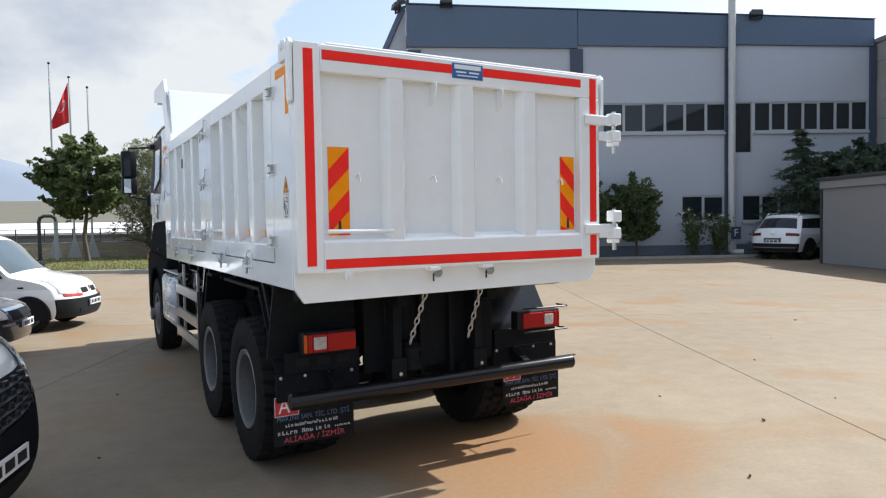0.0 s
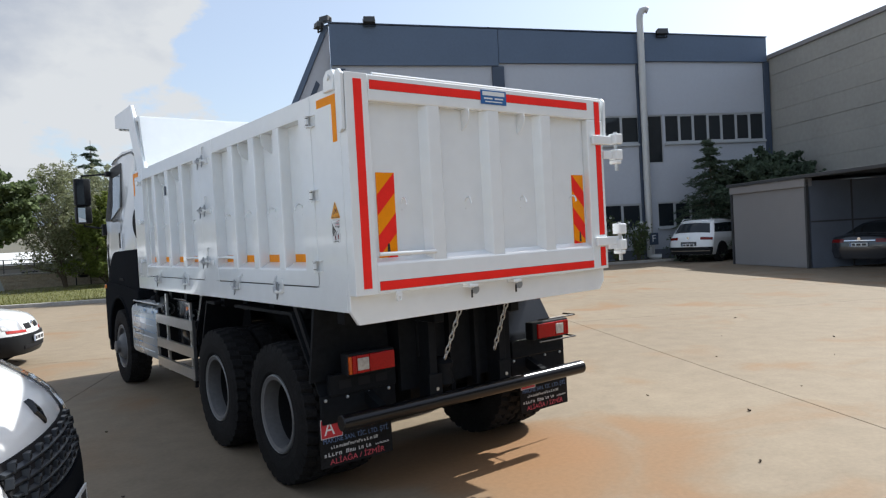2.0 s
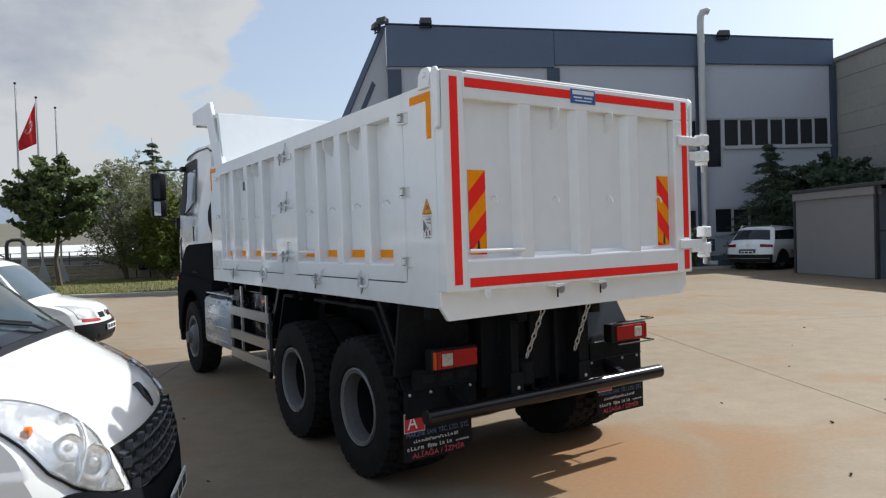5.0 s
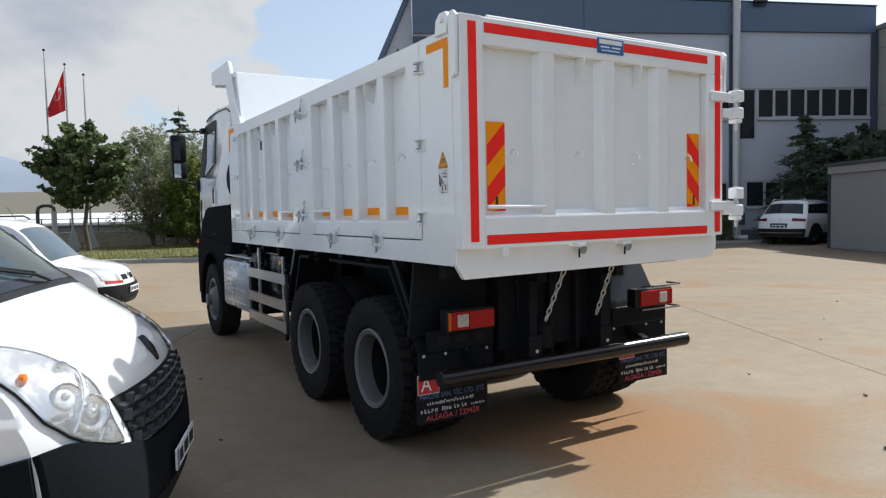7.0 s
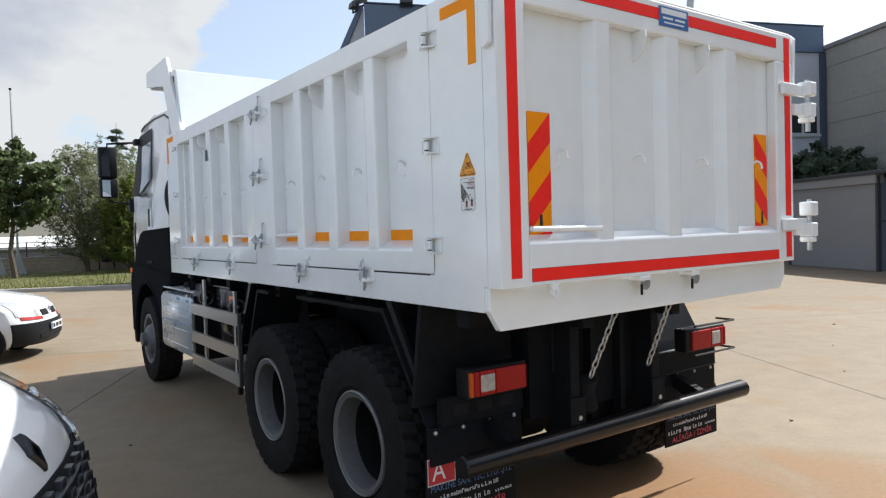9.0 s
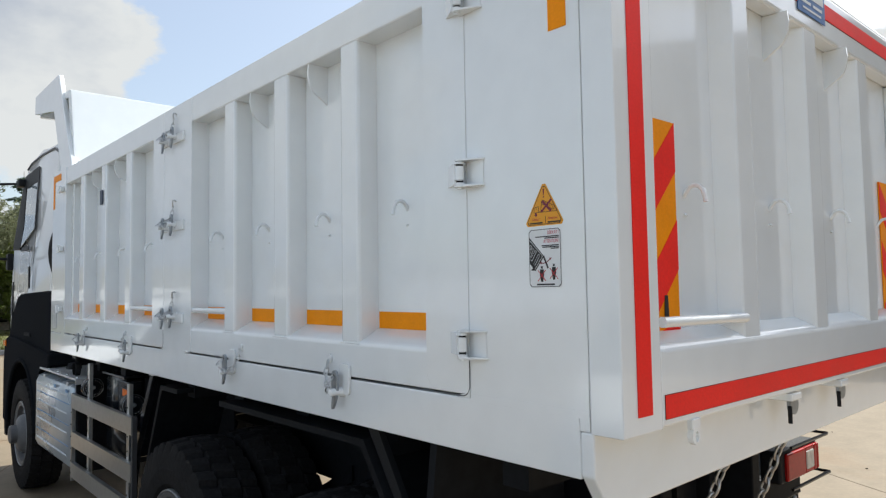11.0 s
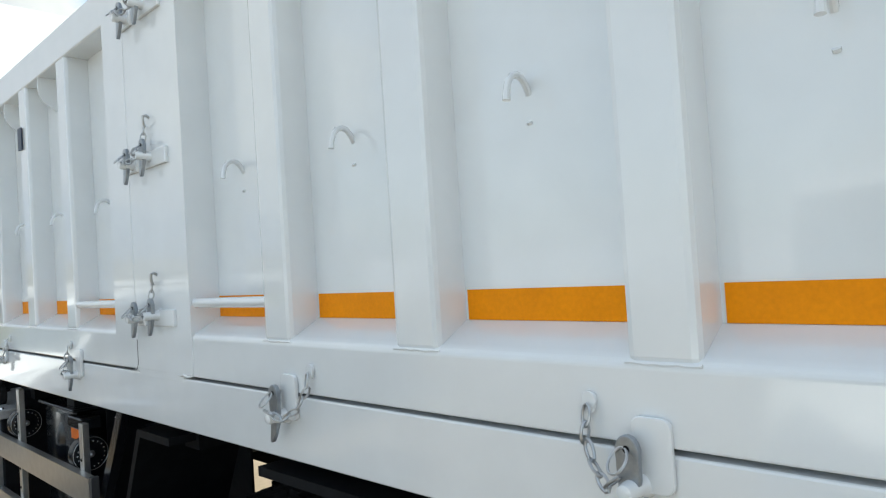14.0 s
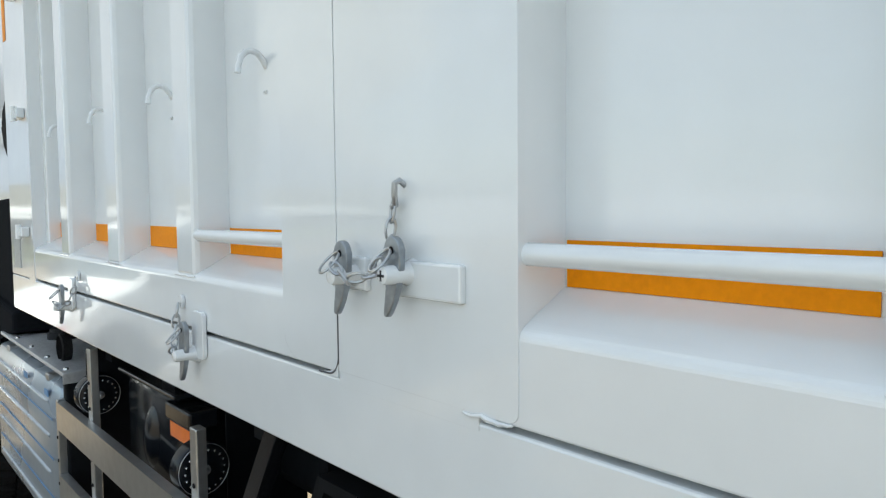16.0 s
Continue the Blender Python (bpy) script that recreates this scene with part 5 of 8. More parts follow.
def build_chassis():
    for x in (XC - 0.42, XC + 0.35):
        bm = bmesh.new()
        box(bm, x, x + 0.07, 4.75, 11.9, 0.98, 1.26, 0.01)
        tpart("chassis_rail", bm, "black")
        bm = bmesh.new()
        box(bm, x - 0.01, x + 0.08, 4.5, 9.7, 1.262, 1.45, 0.01)
        tpart("subframe_rail", bm, "black")
    for y in (Y3, Y2, Y1):
        bm = bmesh.new()
        tube(bm, [(XL + 0.5, y, 0.56), (XR - 0.5, y, 0.56)], 0.075, 12)
        lathe(bm, [(-0.22, 0.08), (-0.12, 0.21), (0.12, 0.21), (0.22, 0.08)], (XC, y, 0.56), "x", 20)
        tpart("axle", bm, "black", smooth=True)
        for x in (XC - 0.5, XC + 0.5):
            bm = bmesh.new()
            prism(bm, [(y - 0.6, 0.98), (y, 0.66), (y + 0.6, 0.98), (y + 0.6, 0.9), (y, 0.58), (y - 0.6, 0.9)], "x", x - 0.05, x + 0.05)
            tpart("leaf_spring", bm, "black")
    # added black block that closes gaps where sunlit ground showed through
    bm = bmesh.new()
    box(bm, 2.06, 3.13, 4.83, 7.25, 0.86, 1.43, 0.02)
    tpart("gap_filler", bm, "black")
    # tail assembly: black plates, lamps, bumper tube, mud flaps
    for s, x0, x1 in ((1, XL + 0.02, 1.99), (-1, 3.20, XR + 0.02)):
        bm = bmesh.new()
        box(bm, x0, x1, 4.82, 4.86, 0.60, 0.80, 0.004)
        box(bm, x0 + (0.06 if s > 0 else 0.0), x1 - (0.0 if s > 0 else 0.02), 4.80, 4.845, 0.80, 0.95, 0.006)
        pl = tpart("tail_plate", bm, "black")
        for k in range(4):
            bx = x0 + 0.03 + (x1 - x0 - 0.09) * k / 3
            bm = bmesh.new()
            lathe(bm, [(-0.012, 0.004), (-0.008, 0.011), (0.0, 0.013)], (bx, 4.819, 0.775), "y", 10)
            part("rivet", bm, M["galv"], pl, smooth=True)
        if s > 0:
            # dark rectangles laid on for the shade in the slots
            for a in (1.50, 1.66, 1.81):
                bm = bmesh.new()
                box(bm, a, a + 0.10, 4.7985, 4.7995, 0.845, 0.905)
                part("slot", bm, M["dark"], pl)
        else:
            bm = bmesh.new()
            box(bm, x0 + 0.02, x1 - 0.01, 4.803, 4.8195, 0.797, 0.803, 0.001)
            part("folded_edge", bm, M["gloss_black"], pl)
        # mudguard sweep behind and over the wheels
        for ya, yb in ((4.93, 4.96),):
            bm = bmesh.new()
            xa, xb = (XL + 0.03, XL + 0.68) if s > 0 else (XR - 0.68, XR - 0.03)
            prism(bm, [(4.86, 0.80), (4.88, 0.80), (5.30, 1.36), (6.48, 1.36), (6.48, 1.385), (5.28, 1.385)], "x", xa, xb)
            tpart("mudguard", bm, "black")
            bm = bmesh.new()
            prism(bm, [(7.02, 1.36), (7.25, 1.36), (7.62, 0.62), (7.645, 0.62), (7.27, 1.385), (7.02, 1.385)], "x", xa if s > 0 else xb - 0.40, xa + 0.40 if s > 0 else xb)
            tpart("mudguard", bm, "black")
        bm = bmesh.new()
        yb0 = XL + 0.05 if s > 0 else XR - 0.075
        prism(bm, [(4.93, 0.98), (4.97, 0.98), (5.29, 1.44), (5.23, 1.44)], "x", yb0, yb0 + 0.025)
        tpart("mudguard_stay", bm, "plastic")
        bm = bmesh.new()
        gx = XL + 0.04 if s > 0 else XR - 0.5
        prism(bm, [(gx if s > 0 else gx - 0.30, 1.43), (gx + 0.46 if s < 0 else gx + 0.60, 1.43), (gx + 0.54 if s < 0 else gx + 0.62, 0.90), (gx - 0.06 if s > 0 else gx - 0.30, 0.90)], "y", 4.90, 4.93)
        if s < 0:
            for v in bm.verts:
                v.co.y += 0.45 * (v.co.z - 0.90)
        # same black paint; only the right plate gets gloss, for its sky sheen
        tpart("gusset_plate", bm, "black" if s > 0 else "chassis_gloss")
    bm = bmesh.new()
    box(bm, 2.02, 3.16, 4.78, 4.82, 0.74, 1.42)
    tpart("end_plate", bm, "black")
    for x in (2.22, 2.93):
        bm = bmesh.new()
        box(bm, x - 0.035, x + 0.035, 4.62, 4.78, 0.66, 1.36, 0.006)
        box(bm, x - 0.06, x + 0.06, 4.60, 4.62, 0.70, 0.86, 0.004)
        u = tpart("hanger", bm, "black")
        bm = bmesh.new()
        tube(bm, [(x + 0.01, 4.594, 0.745), (x + 0.01, 4.60, 0.745)], 0.014, 8)
        part("bolt", bm, M["galv"], u)
    bm = bmesh.new()
    lathe(bm, [(-0.13, 0.05), (-0.10, 0.09), (0.0, 0.07), (0.06, 0.09), (0.10, 0.05)], (2.36, 4.70, 0.86), "z", 16)
    tpart("tow_hitch", bm, "black", smooth=True)
    for x in (2.48, 2.74):
        bm = bmesh.new()
        box(bm, x - 0.02, x + 0.02, 4.72, 4.78, 0.68, 1.3)
        tpart("web_plate", bm, "black")
    bm = bmesh.new()
    tube(bm, [(1.392, 4.60, 0.655), (1.40, 4.60, 0.655), (3.845, 4.60, 0.655), (3.853, 4.60, 0.655)], [0.052, 0.058, 0.058, 0.052], 24)
    tpart("rear_bumper_tube", bm, "gloss_black", smooth=True)
    for x in (1.75, 3.4):
        bm = bmesh.new()
        prism(bm, [(4.64, 0.60), (4.85, 0.72), (4.85, 0.80), (4.62, 0.71)], "x", x - 0.03, x + 0.03)
        tpart("bumper_bracket", bm, "black")
    # tail lamps
    for s, x0 in ((1, 1.53), (-1, 3.415)):
        bm = bmesh.new()
        box(bm, x0 - (0.01 if s > 0 else 0.05), x0 + 0.395, 4.70, 4.80, 0.945, 1.102, 0.012)
        lamp = tpart("tail_lamp", bm, "plastic", label="red, clear and orange tail lamp in a black housing")
        lens = [(0.0, 0.024, "lamp_amber" if s > 0 else "lamp_red"), (0.026, 0.062, "lamp_red"), (0.064, 0.168, "lamp_white"), (0.170, 0.385, "lamp_red")]
        bulb = (x0 + 0.116, x0 + 0.269)[s < 0]
        if s < 0:
            lens = [(0.385 - b, 0.385 - a, m) for a, b, m in lens]
        for a, b, m in lens:
            bm = bmesh.new()
            if m == "lamp_white":
                box(bm, x0 + a, x0 + b, 4.686, 4.71, 0.955, 1.085, 0.006)
                part("lens", bm, M["lamp_red"], lamp)
                bm = bmesh.new()
                box(bm, x0 + a + 0.004, x0 + b - 0.004, 4.681, 4.70, 0.974, 1.066, 0.008)
            else:
                box(bm, x0 + a, x0 + b, 4.684, 4.71, 0.955, 1.085, 0.008)
            part("lens", bm, M[m], lamp)
        bm = bmesh.new()
        lathe(bm, [(0.002, 0.034), (-0.004, 0.03), (-0.001, 0.012), (-0.003, 0.001)], (bulb, 4.684, 1.02), "y", 16)
        part("bulb_ring", bm, M["lamp_white"], lamp, smooth=True)
        if s < 0:
            bm = bmesh.new()
            tube(bm, [(x0 - 0.02, 4.66, 1.125), (x0 + 0.425, 4.66, 1.125)], 0.008, 6)
            tube(bm, [(x0 - 0.02, 4.66, 0.93), (x0 + 0.445, 4.66, 0.93)], 0.008, 6)
            tube(bm, [(x0 + 0.445, 4.66, 0.93), (x0 + 0.445, 4.80, 0.93)], 0.008, 6)
            tube(bm, [(x0 + 0.445, 4.66, 1.125), (x0 + 0.445, 4.80, 1.125)], 0.008, 6)
            part("guard", bm, M["gloss_black"], lamp)
    # lettered mud flaps
    for x0, x1 in ((1.342, 1.948), (3.305, 3.905)):
        bm = bmesh.new()
        box(bm, x0, x1, 4.836, 4.848, 0.285, 0.64, 0.004)
        fl = tpart("mud_flap", bm, "rubber", label="black rubber mud flap with printed lettering")

        def bar(a, b, z0, z1, m):
            bm = bmesh.new()
            box(bm, x0 + a, x0 + b, 4.8345, 4.8355, z0, z1)
            part("print_bar", bm, M[m], fl)
        bar(0.008, 0.185, 0.497, 0.6395, "print_pale")
        bm = bmesh.new()
        box(bm, x0 + 0.013, x0 + 0.180, 4.8337, 4.8344, 0.503, 0.634)
        part("print_field", bm, M["print_red"], fl)
        bar(0.19, 0.59, 0.630, 0.6345, "print_pink")
        lettering("wording", "A", 0.15, pose(x0 + 0.078, 4.8330, 0.567, 90, 0, 0), M["label_white"], fl, 0.0003, width=0.085)
        lettering("wording", "MAKİNE SAN. TİC. LTD. ŞTİ.", 0.05, pose(x0 + 0.3, 4.834, 0.478, 90, 0, 0), M["print_blue"], fl, 0.0003, width=0.55)
        # one short bar a character
        def bars(a, b, n, z0, z1, seed):
            rng = random.Random(seed)
            bm = bmesh.new()
            for k in range(n):
                u = x0 + a + (b - a) * k / n
                hi = z1 - (0.006 if rng.random() < 0.6 else 0.0)
                w = (b - a) / n
                box(bm, u, u + w * 0.26, 4.8345, 4.8355, z0, hi)
                box(bm, u + w * 0.26, u + w * rng.uniform(0.55, 0.8), 4.8345, 4.8355, *((z0, z0 + 0.006) if rng.random() < 0.5 else (hi - 0.006, hi)))
                if rng.random() < 0.6:
                    box(bm, u + w * 0.5, u + w * 0.76, 4.8345, 4.8355, z0, hi - 0.003)
            tagged(part("print_bar", bm, M["print_pale"], fl), kind="stuff")
        for a, b, n in ((0.085, 0.145, 3), (0.152, 0.35, 11), (0.357, 0.435, 3), (0.442, 0.48, 2)):
            bars(a, b, n, 0.417, 0.440, n)
        for a, b, n in ((0.03, 0.05, 1), (0.06, 0.175, 4), (0.205, 0.29, 3), (0.31, 0.355, 2), (0.375, 0.42, 2)):
            bars(a, b, n, 0.364, 0.392, n + 20)
        bars(0.455, 0.575, 7, 0.366, 0.386, 31)
        lettering("wording", "ALİAĞA / İZMİR", 0.055, pose(x0 + 0.3, 4.834, 0.322, 90, 0, 0), M["print_pink"], fl, 0.0003, width=0.46)
    # heavy chains from the body
    for a, b in (((2.37, 4.42, 1.40), (2.30, 4.58, 0.97)), ((2.84, 4.42, 1.40), (2.805, 4.58, 0.97))):
        bm = bmesh.new()
        link_chain(bm, [a, b], 0.05, 0.0055, 0.015)
        tpart("safety_chain", bm, "galv", label="galvanised safety chain", smooth=True)
    # side underrun frame, fuel tank, air tanks
    def rail(bm, y0, y1, z, h=0.045):
        prism(bm, [(XL + 0.0, z - h), (XL + 0.03, z - h), (XL + 0.03, z - h + 0.012), (XL + 0.012, z - h + 0.012), (XL + 0.012, z + h - 0.012), (XL + 0.03, z + h - 0.012), (XL + 0.03, z + h), (XL, z + h)], "y", y0, y1)
    bm = bmesh.new()
    rail(bm, 7.685, 9.085, 1.098, 0.053)
    gd = tpart("side_guard", bm, "alu", label="aluminium side underrun guard")
    for z in (0.815, 0.585):
        bm = bmesh.new()
        rail(bm, 7.685, 9.085, z, 0.054)
        part("guard_rail", bm, M["alu"], gd)
    for y, z1 in ((8.73, 1.40), (7.83, 1.335), (9.086, 1.155)):
        bm = bmesh.new()
        box(bm, XL + 0.031 - (0.028 if y > 9 else 0), XL + 0.058, y, y + (0.026 if y > 9 else 0.042), 0.50, z1, 0.003)
        for k in range(int((z1 - 0.56) / 0.09)):
            lathe(bm, [(-0.003, 0.006), (0.0, 0.007)], (XL + 0.031 - (0.028 if y > 9 else 0), y + 0.013 if y > 9 else y + 0.021, 0.56 + 0.09 * k), "x", 8, mi=1)
        part("upright", bm, [M["alu"], M["dark"]], gd)
    bm = bmesh.new()
    box(bm, XL + 0.002, XL + 0.032, 7.664, 7.684, 0.525, 1.158, 0.002)
    part("end_cap", bm, M["grey_plastic"], gd)
    bm = bmesh.new()
    prism(bm, [(7.44, 1.44), (7.495, 1.44), (7.62, 1.23), (7.71, 1.09), (7.80, 0.95), (7.86, 0.72), (7.885, 0.42), (7.845, 0.42), (7.815, 0.72), (7.755, 0.94), (7.655, 1.09), (7.56, 1.24)], "x", XL + 0.05, XL + 0.085, 0.004)
    stay = tpart("mudguard_stay", bm, "chassis_gloss")
    # added plate that hides part of the sunlit ground under the truck
    bm = bmesh.new()
    box(bm, 1.885, 1.897, 7.43, 7.98, 0.62, 1.32, 0.003)
    tpart("blocking_plate", bm, "black")
    bm = bmesh.new()
    box(bm, XL + 0.042, XL + 0.092, 7.432, 7.502, 1.420, 1.4385, 0.003)
    part("stay_bracket", bm, M["galv"], stay)
    bm = bmesh.new()
    box(bm, XL + 0.005, XL + 0.6, 9.13, 10.41, 0.555, 1.21, 0.07)
    tk = tpart("fuel_tank", bm, "film", label="aluminium fuel tank still wrapped in clear film", smooth=True)
    for z in (0.74, 0.9, 1.06):
        bm = bmesh.new()
        box(bm, XL + 0.0015, XL + 0.004, 9.18, 10.3, z - 0.004, z + 0.002)
        part("film_line", bm, M["blue_tape"], tk)
    for y, z in ((9.22, 1.155), (9.6, 1.16)):
        bm = bmesh.new()
        box(bm, XL - 0.001, XL + 0.003, y, y + 0.06, z - 0.012, z + 0.012)
        part("tape", bm, M["blue_tape"], tk)
    for z in (0.66, 0.83, 0.98, 1.12):
        bm = bmesh.new()
        tube(bm, [(XL + 0.008, 9.24, z), (XL + 0.004, 9.28, z), (XL + 0.004, 10.26, z), (XL + 0.008, 10.30, z)], 0.008, 8)
        part("pressed_rib", bm, M["film"], tk, smooth=True)
    bm = bmesh.new()
    lathe(bm, [(0.0, 0.06), (0.03, 0.06), (0.035, 0.05), (0.05, 0.048), (0.055, 0.03)], (XL + 0.2, 9.87, 1.262), "z", 20)
    part("filler_cap", bm, M["plastic"], tk, smooth=True)
    for y in (9.3, 10.1):
        bm = bmesh.new()
        box(bm, XL + 0.02, XL + 0.615, y, y + 0.05, 1.185, 1.215, 0.005)
        part("strap", bm, M["alu"], tk)
    bm = bmesh.new()
    box(bm, XL + 0.03, XL + 0.62, 9.07, 9.115, 0.55, 1.22, 0.01)
    part("end_plate", bm, M["black"], tk)
    XA = XL + 0.075
    for xc, y, z, l, xp in ((1.428, 8.82, 1.215, 0.05, 1.40), (1.444, 7.95, 1.185, 0.05, 1.53)):
        bm = bmesh.new()
        box(bm, xp, xc + 0.34, y + l + 0.002, y + l + 0.010, z - 0.24, z + 0.16, 0.002)
        pl = tpart("bracket_plate", bm, "black")
        for u in (0.13, 0.26):
            bm = bmesh.new()
            lathe(bm, [(-0.012, 0.007), (-0.009, 0.0095), (0.0, 0.010)], (xc + u, y + l + 0.002, z + 0.12), "y", 6)
            part("bolt", bm, M["galv"], pl)
        bm = bmesh.new()
        lathe(bm, [(-0.004, 0.012), (-0.001, 0.045), (0.0, 0.062), (0.003, 0.071), (0.008, 0.073), (l, 0.074)], (xc, y, z), "y", 36)
        at = tpart("air_tank", bm, "tank_black", label="gloss black air tank with a ring of bright studs", smooth=True)
        bm = bmesh.new()
        ring = [(xc + 0.0685 * math.cos(a), y + 0.001, z + 0.0685 * math.sin(a)) for a in (2 * math.pi * k / 36 for k in range(36))]
        tube(bm, ring, 0.0011, 5, closed=True)
        part("end_ring", bm, M["galv"], at, smooth=True)
        for k in range(18):
            a = 2 * math.pi * k / 18
            bm = bmesh.new()
            lathe(bm, [(-0.009, 0.0015), (-0.0075, 0.0034), (0.0, 0.004)], (xc + 0.053 * math.cos(a), y, z + 0.053 * math.sin(a)), "y", 8)
            part("stud", bm, M["chrome"], at, smooth=True)
        bm = bmesh.new()
        lathe(bm, [(-0.020, 0.004), (-0.017, 0.008), (-0.006, 0.0095), (-0.005, 0.014), (0.0, 0.015)], (xc, y - 0.003, z), "y", 14)
        part("drain_plug", bm, M["galv"], at, smooth=True)
    # battery box between them, with a dished oval in its cover
    bm = bmesh.new()
    box(bm, XA + 0.03, XA + 0.45, 8.13, 8.60, 0.80, 1.335, 0.03)
    bb = tpart("battery_box", bm, "tank_black", label="gloss black battery box with an oval dish", smooth=True)
    bm = bmesh.new()
    lathe(bm, [(-0.022, 0.002), (-0.019, 0.03), (-0.011, 0.05), (0.0, 0.062)], (0, 0, 0), "x", 28)
    bm.transform(pose(XA + 0.031, 8.36, 1.17, 14) @ Matrix.Diagonal((1, 1, 1.7, 1)))
    part("oval_dish", bm, M["chassis_gloss"], bb, smooth=True)
    bm = bmesh.new()
    box(bm, XA + 0.01, XA + 0.46, 8.115, 8.615, 1.337, 1.352, 0.006)
    part("lid", bm, M["tank_black"], bb)
    # tread plate over the tank, folded down at its end
    bm = bmesh.new()
    box(bm, XL + 0.02, XL + 0.60, 9.062, 10.30, 1.246, 1.262, 0.003)
    box(bm, XL + 0.02, XL + 0.60, 9.060, 9.0665, 1.218, 1.258, 0.001)
    sp = part("step_plate", bm, M["tread"], tk)
    for y in (9.12, 9.42, 9.72, 10.02):
        for u in (0.045, 0.20):
            bm = bmesh.new()
            lathe(bm, [(0.0, 0.011), (0.006, 0.010), (0.008, 0.006)], (XL + u, y, 1.262), "z", 8)
            part("bolt", bm, M["chrome"], sp)
    bm = bmesh.new()
    box(bm, XL + 0.085, XL + 0.17, 8.01, 8.19, 1.272, 1.325, 0.008)
    box(bm, XL + 0.105, XL + 0.125, 8.015, 8.185, 1.215, 1.28, 0.003)
    rf = tpart("marker_lamp", bm, "tank_black")
    bm = bmesh.new()
    box(bm, XL + 0.095, XL + 0.104, 8.02, 8.18, 1.222, 1.27, 0.003)
    part("lens", bm, M["lamp_orange"], rf)
    bm = bmesh.new()
    box(bm, XL + 0.35, XR - 0.35, 7.75, 9.9, 1.06, 1.3, 0.04)
    tpart("gearbox_block", bm, "black")
    bm = bmesh.new()
    lathe(bm, [(-0.02, 0.05), (-0.015, 0.058), (0.015, 0.058), (0.02, 0.05)], (XL + 0.09, 9.33, 1.31), "x", 18, closed=True)
    tube(bm, [(XL + 0.09, 9.33, 1.36), (XL + 0.12, 9.36, 1.43)], 0.014, 8)
    tube(bm, [(XL + 0.09, 9.38, 1.31), (XL + 0.16, 9.5, 1.33), (XL + 0.2, 9.7, 1.30)], 0.012, 8)
    tpart("hose_reel", bm, "rubber", smooth=True)
    bm = bmesh.new()
    tube(bm, [(XL + 0.12, 9.52, 1.40), (XL + 0.14, 9.60, 1.38), (XL + 0.16, 9.66, 1.40)], 0.02, 8)
    tpart("hose_coupling", bm, "chrome", smooth=True)
    bm = bmesh.new()
    tube(bm, [(XL + 0.3, 9.5, 1.36), (XL + 0.2, 9.3, 1.34), (XL + 0.22, 9.0, 1.33), (XL + 0.4, 8.6, 1.35)], 0.018, 8)
    tpart("air_hose", bm, "rubber", smooth=True)


build_chassis()


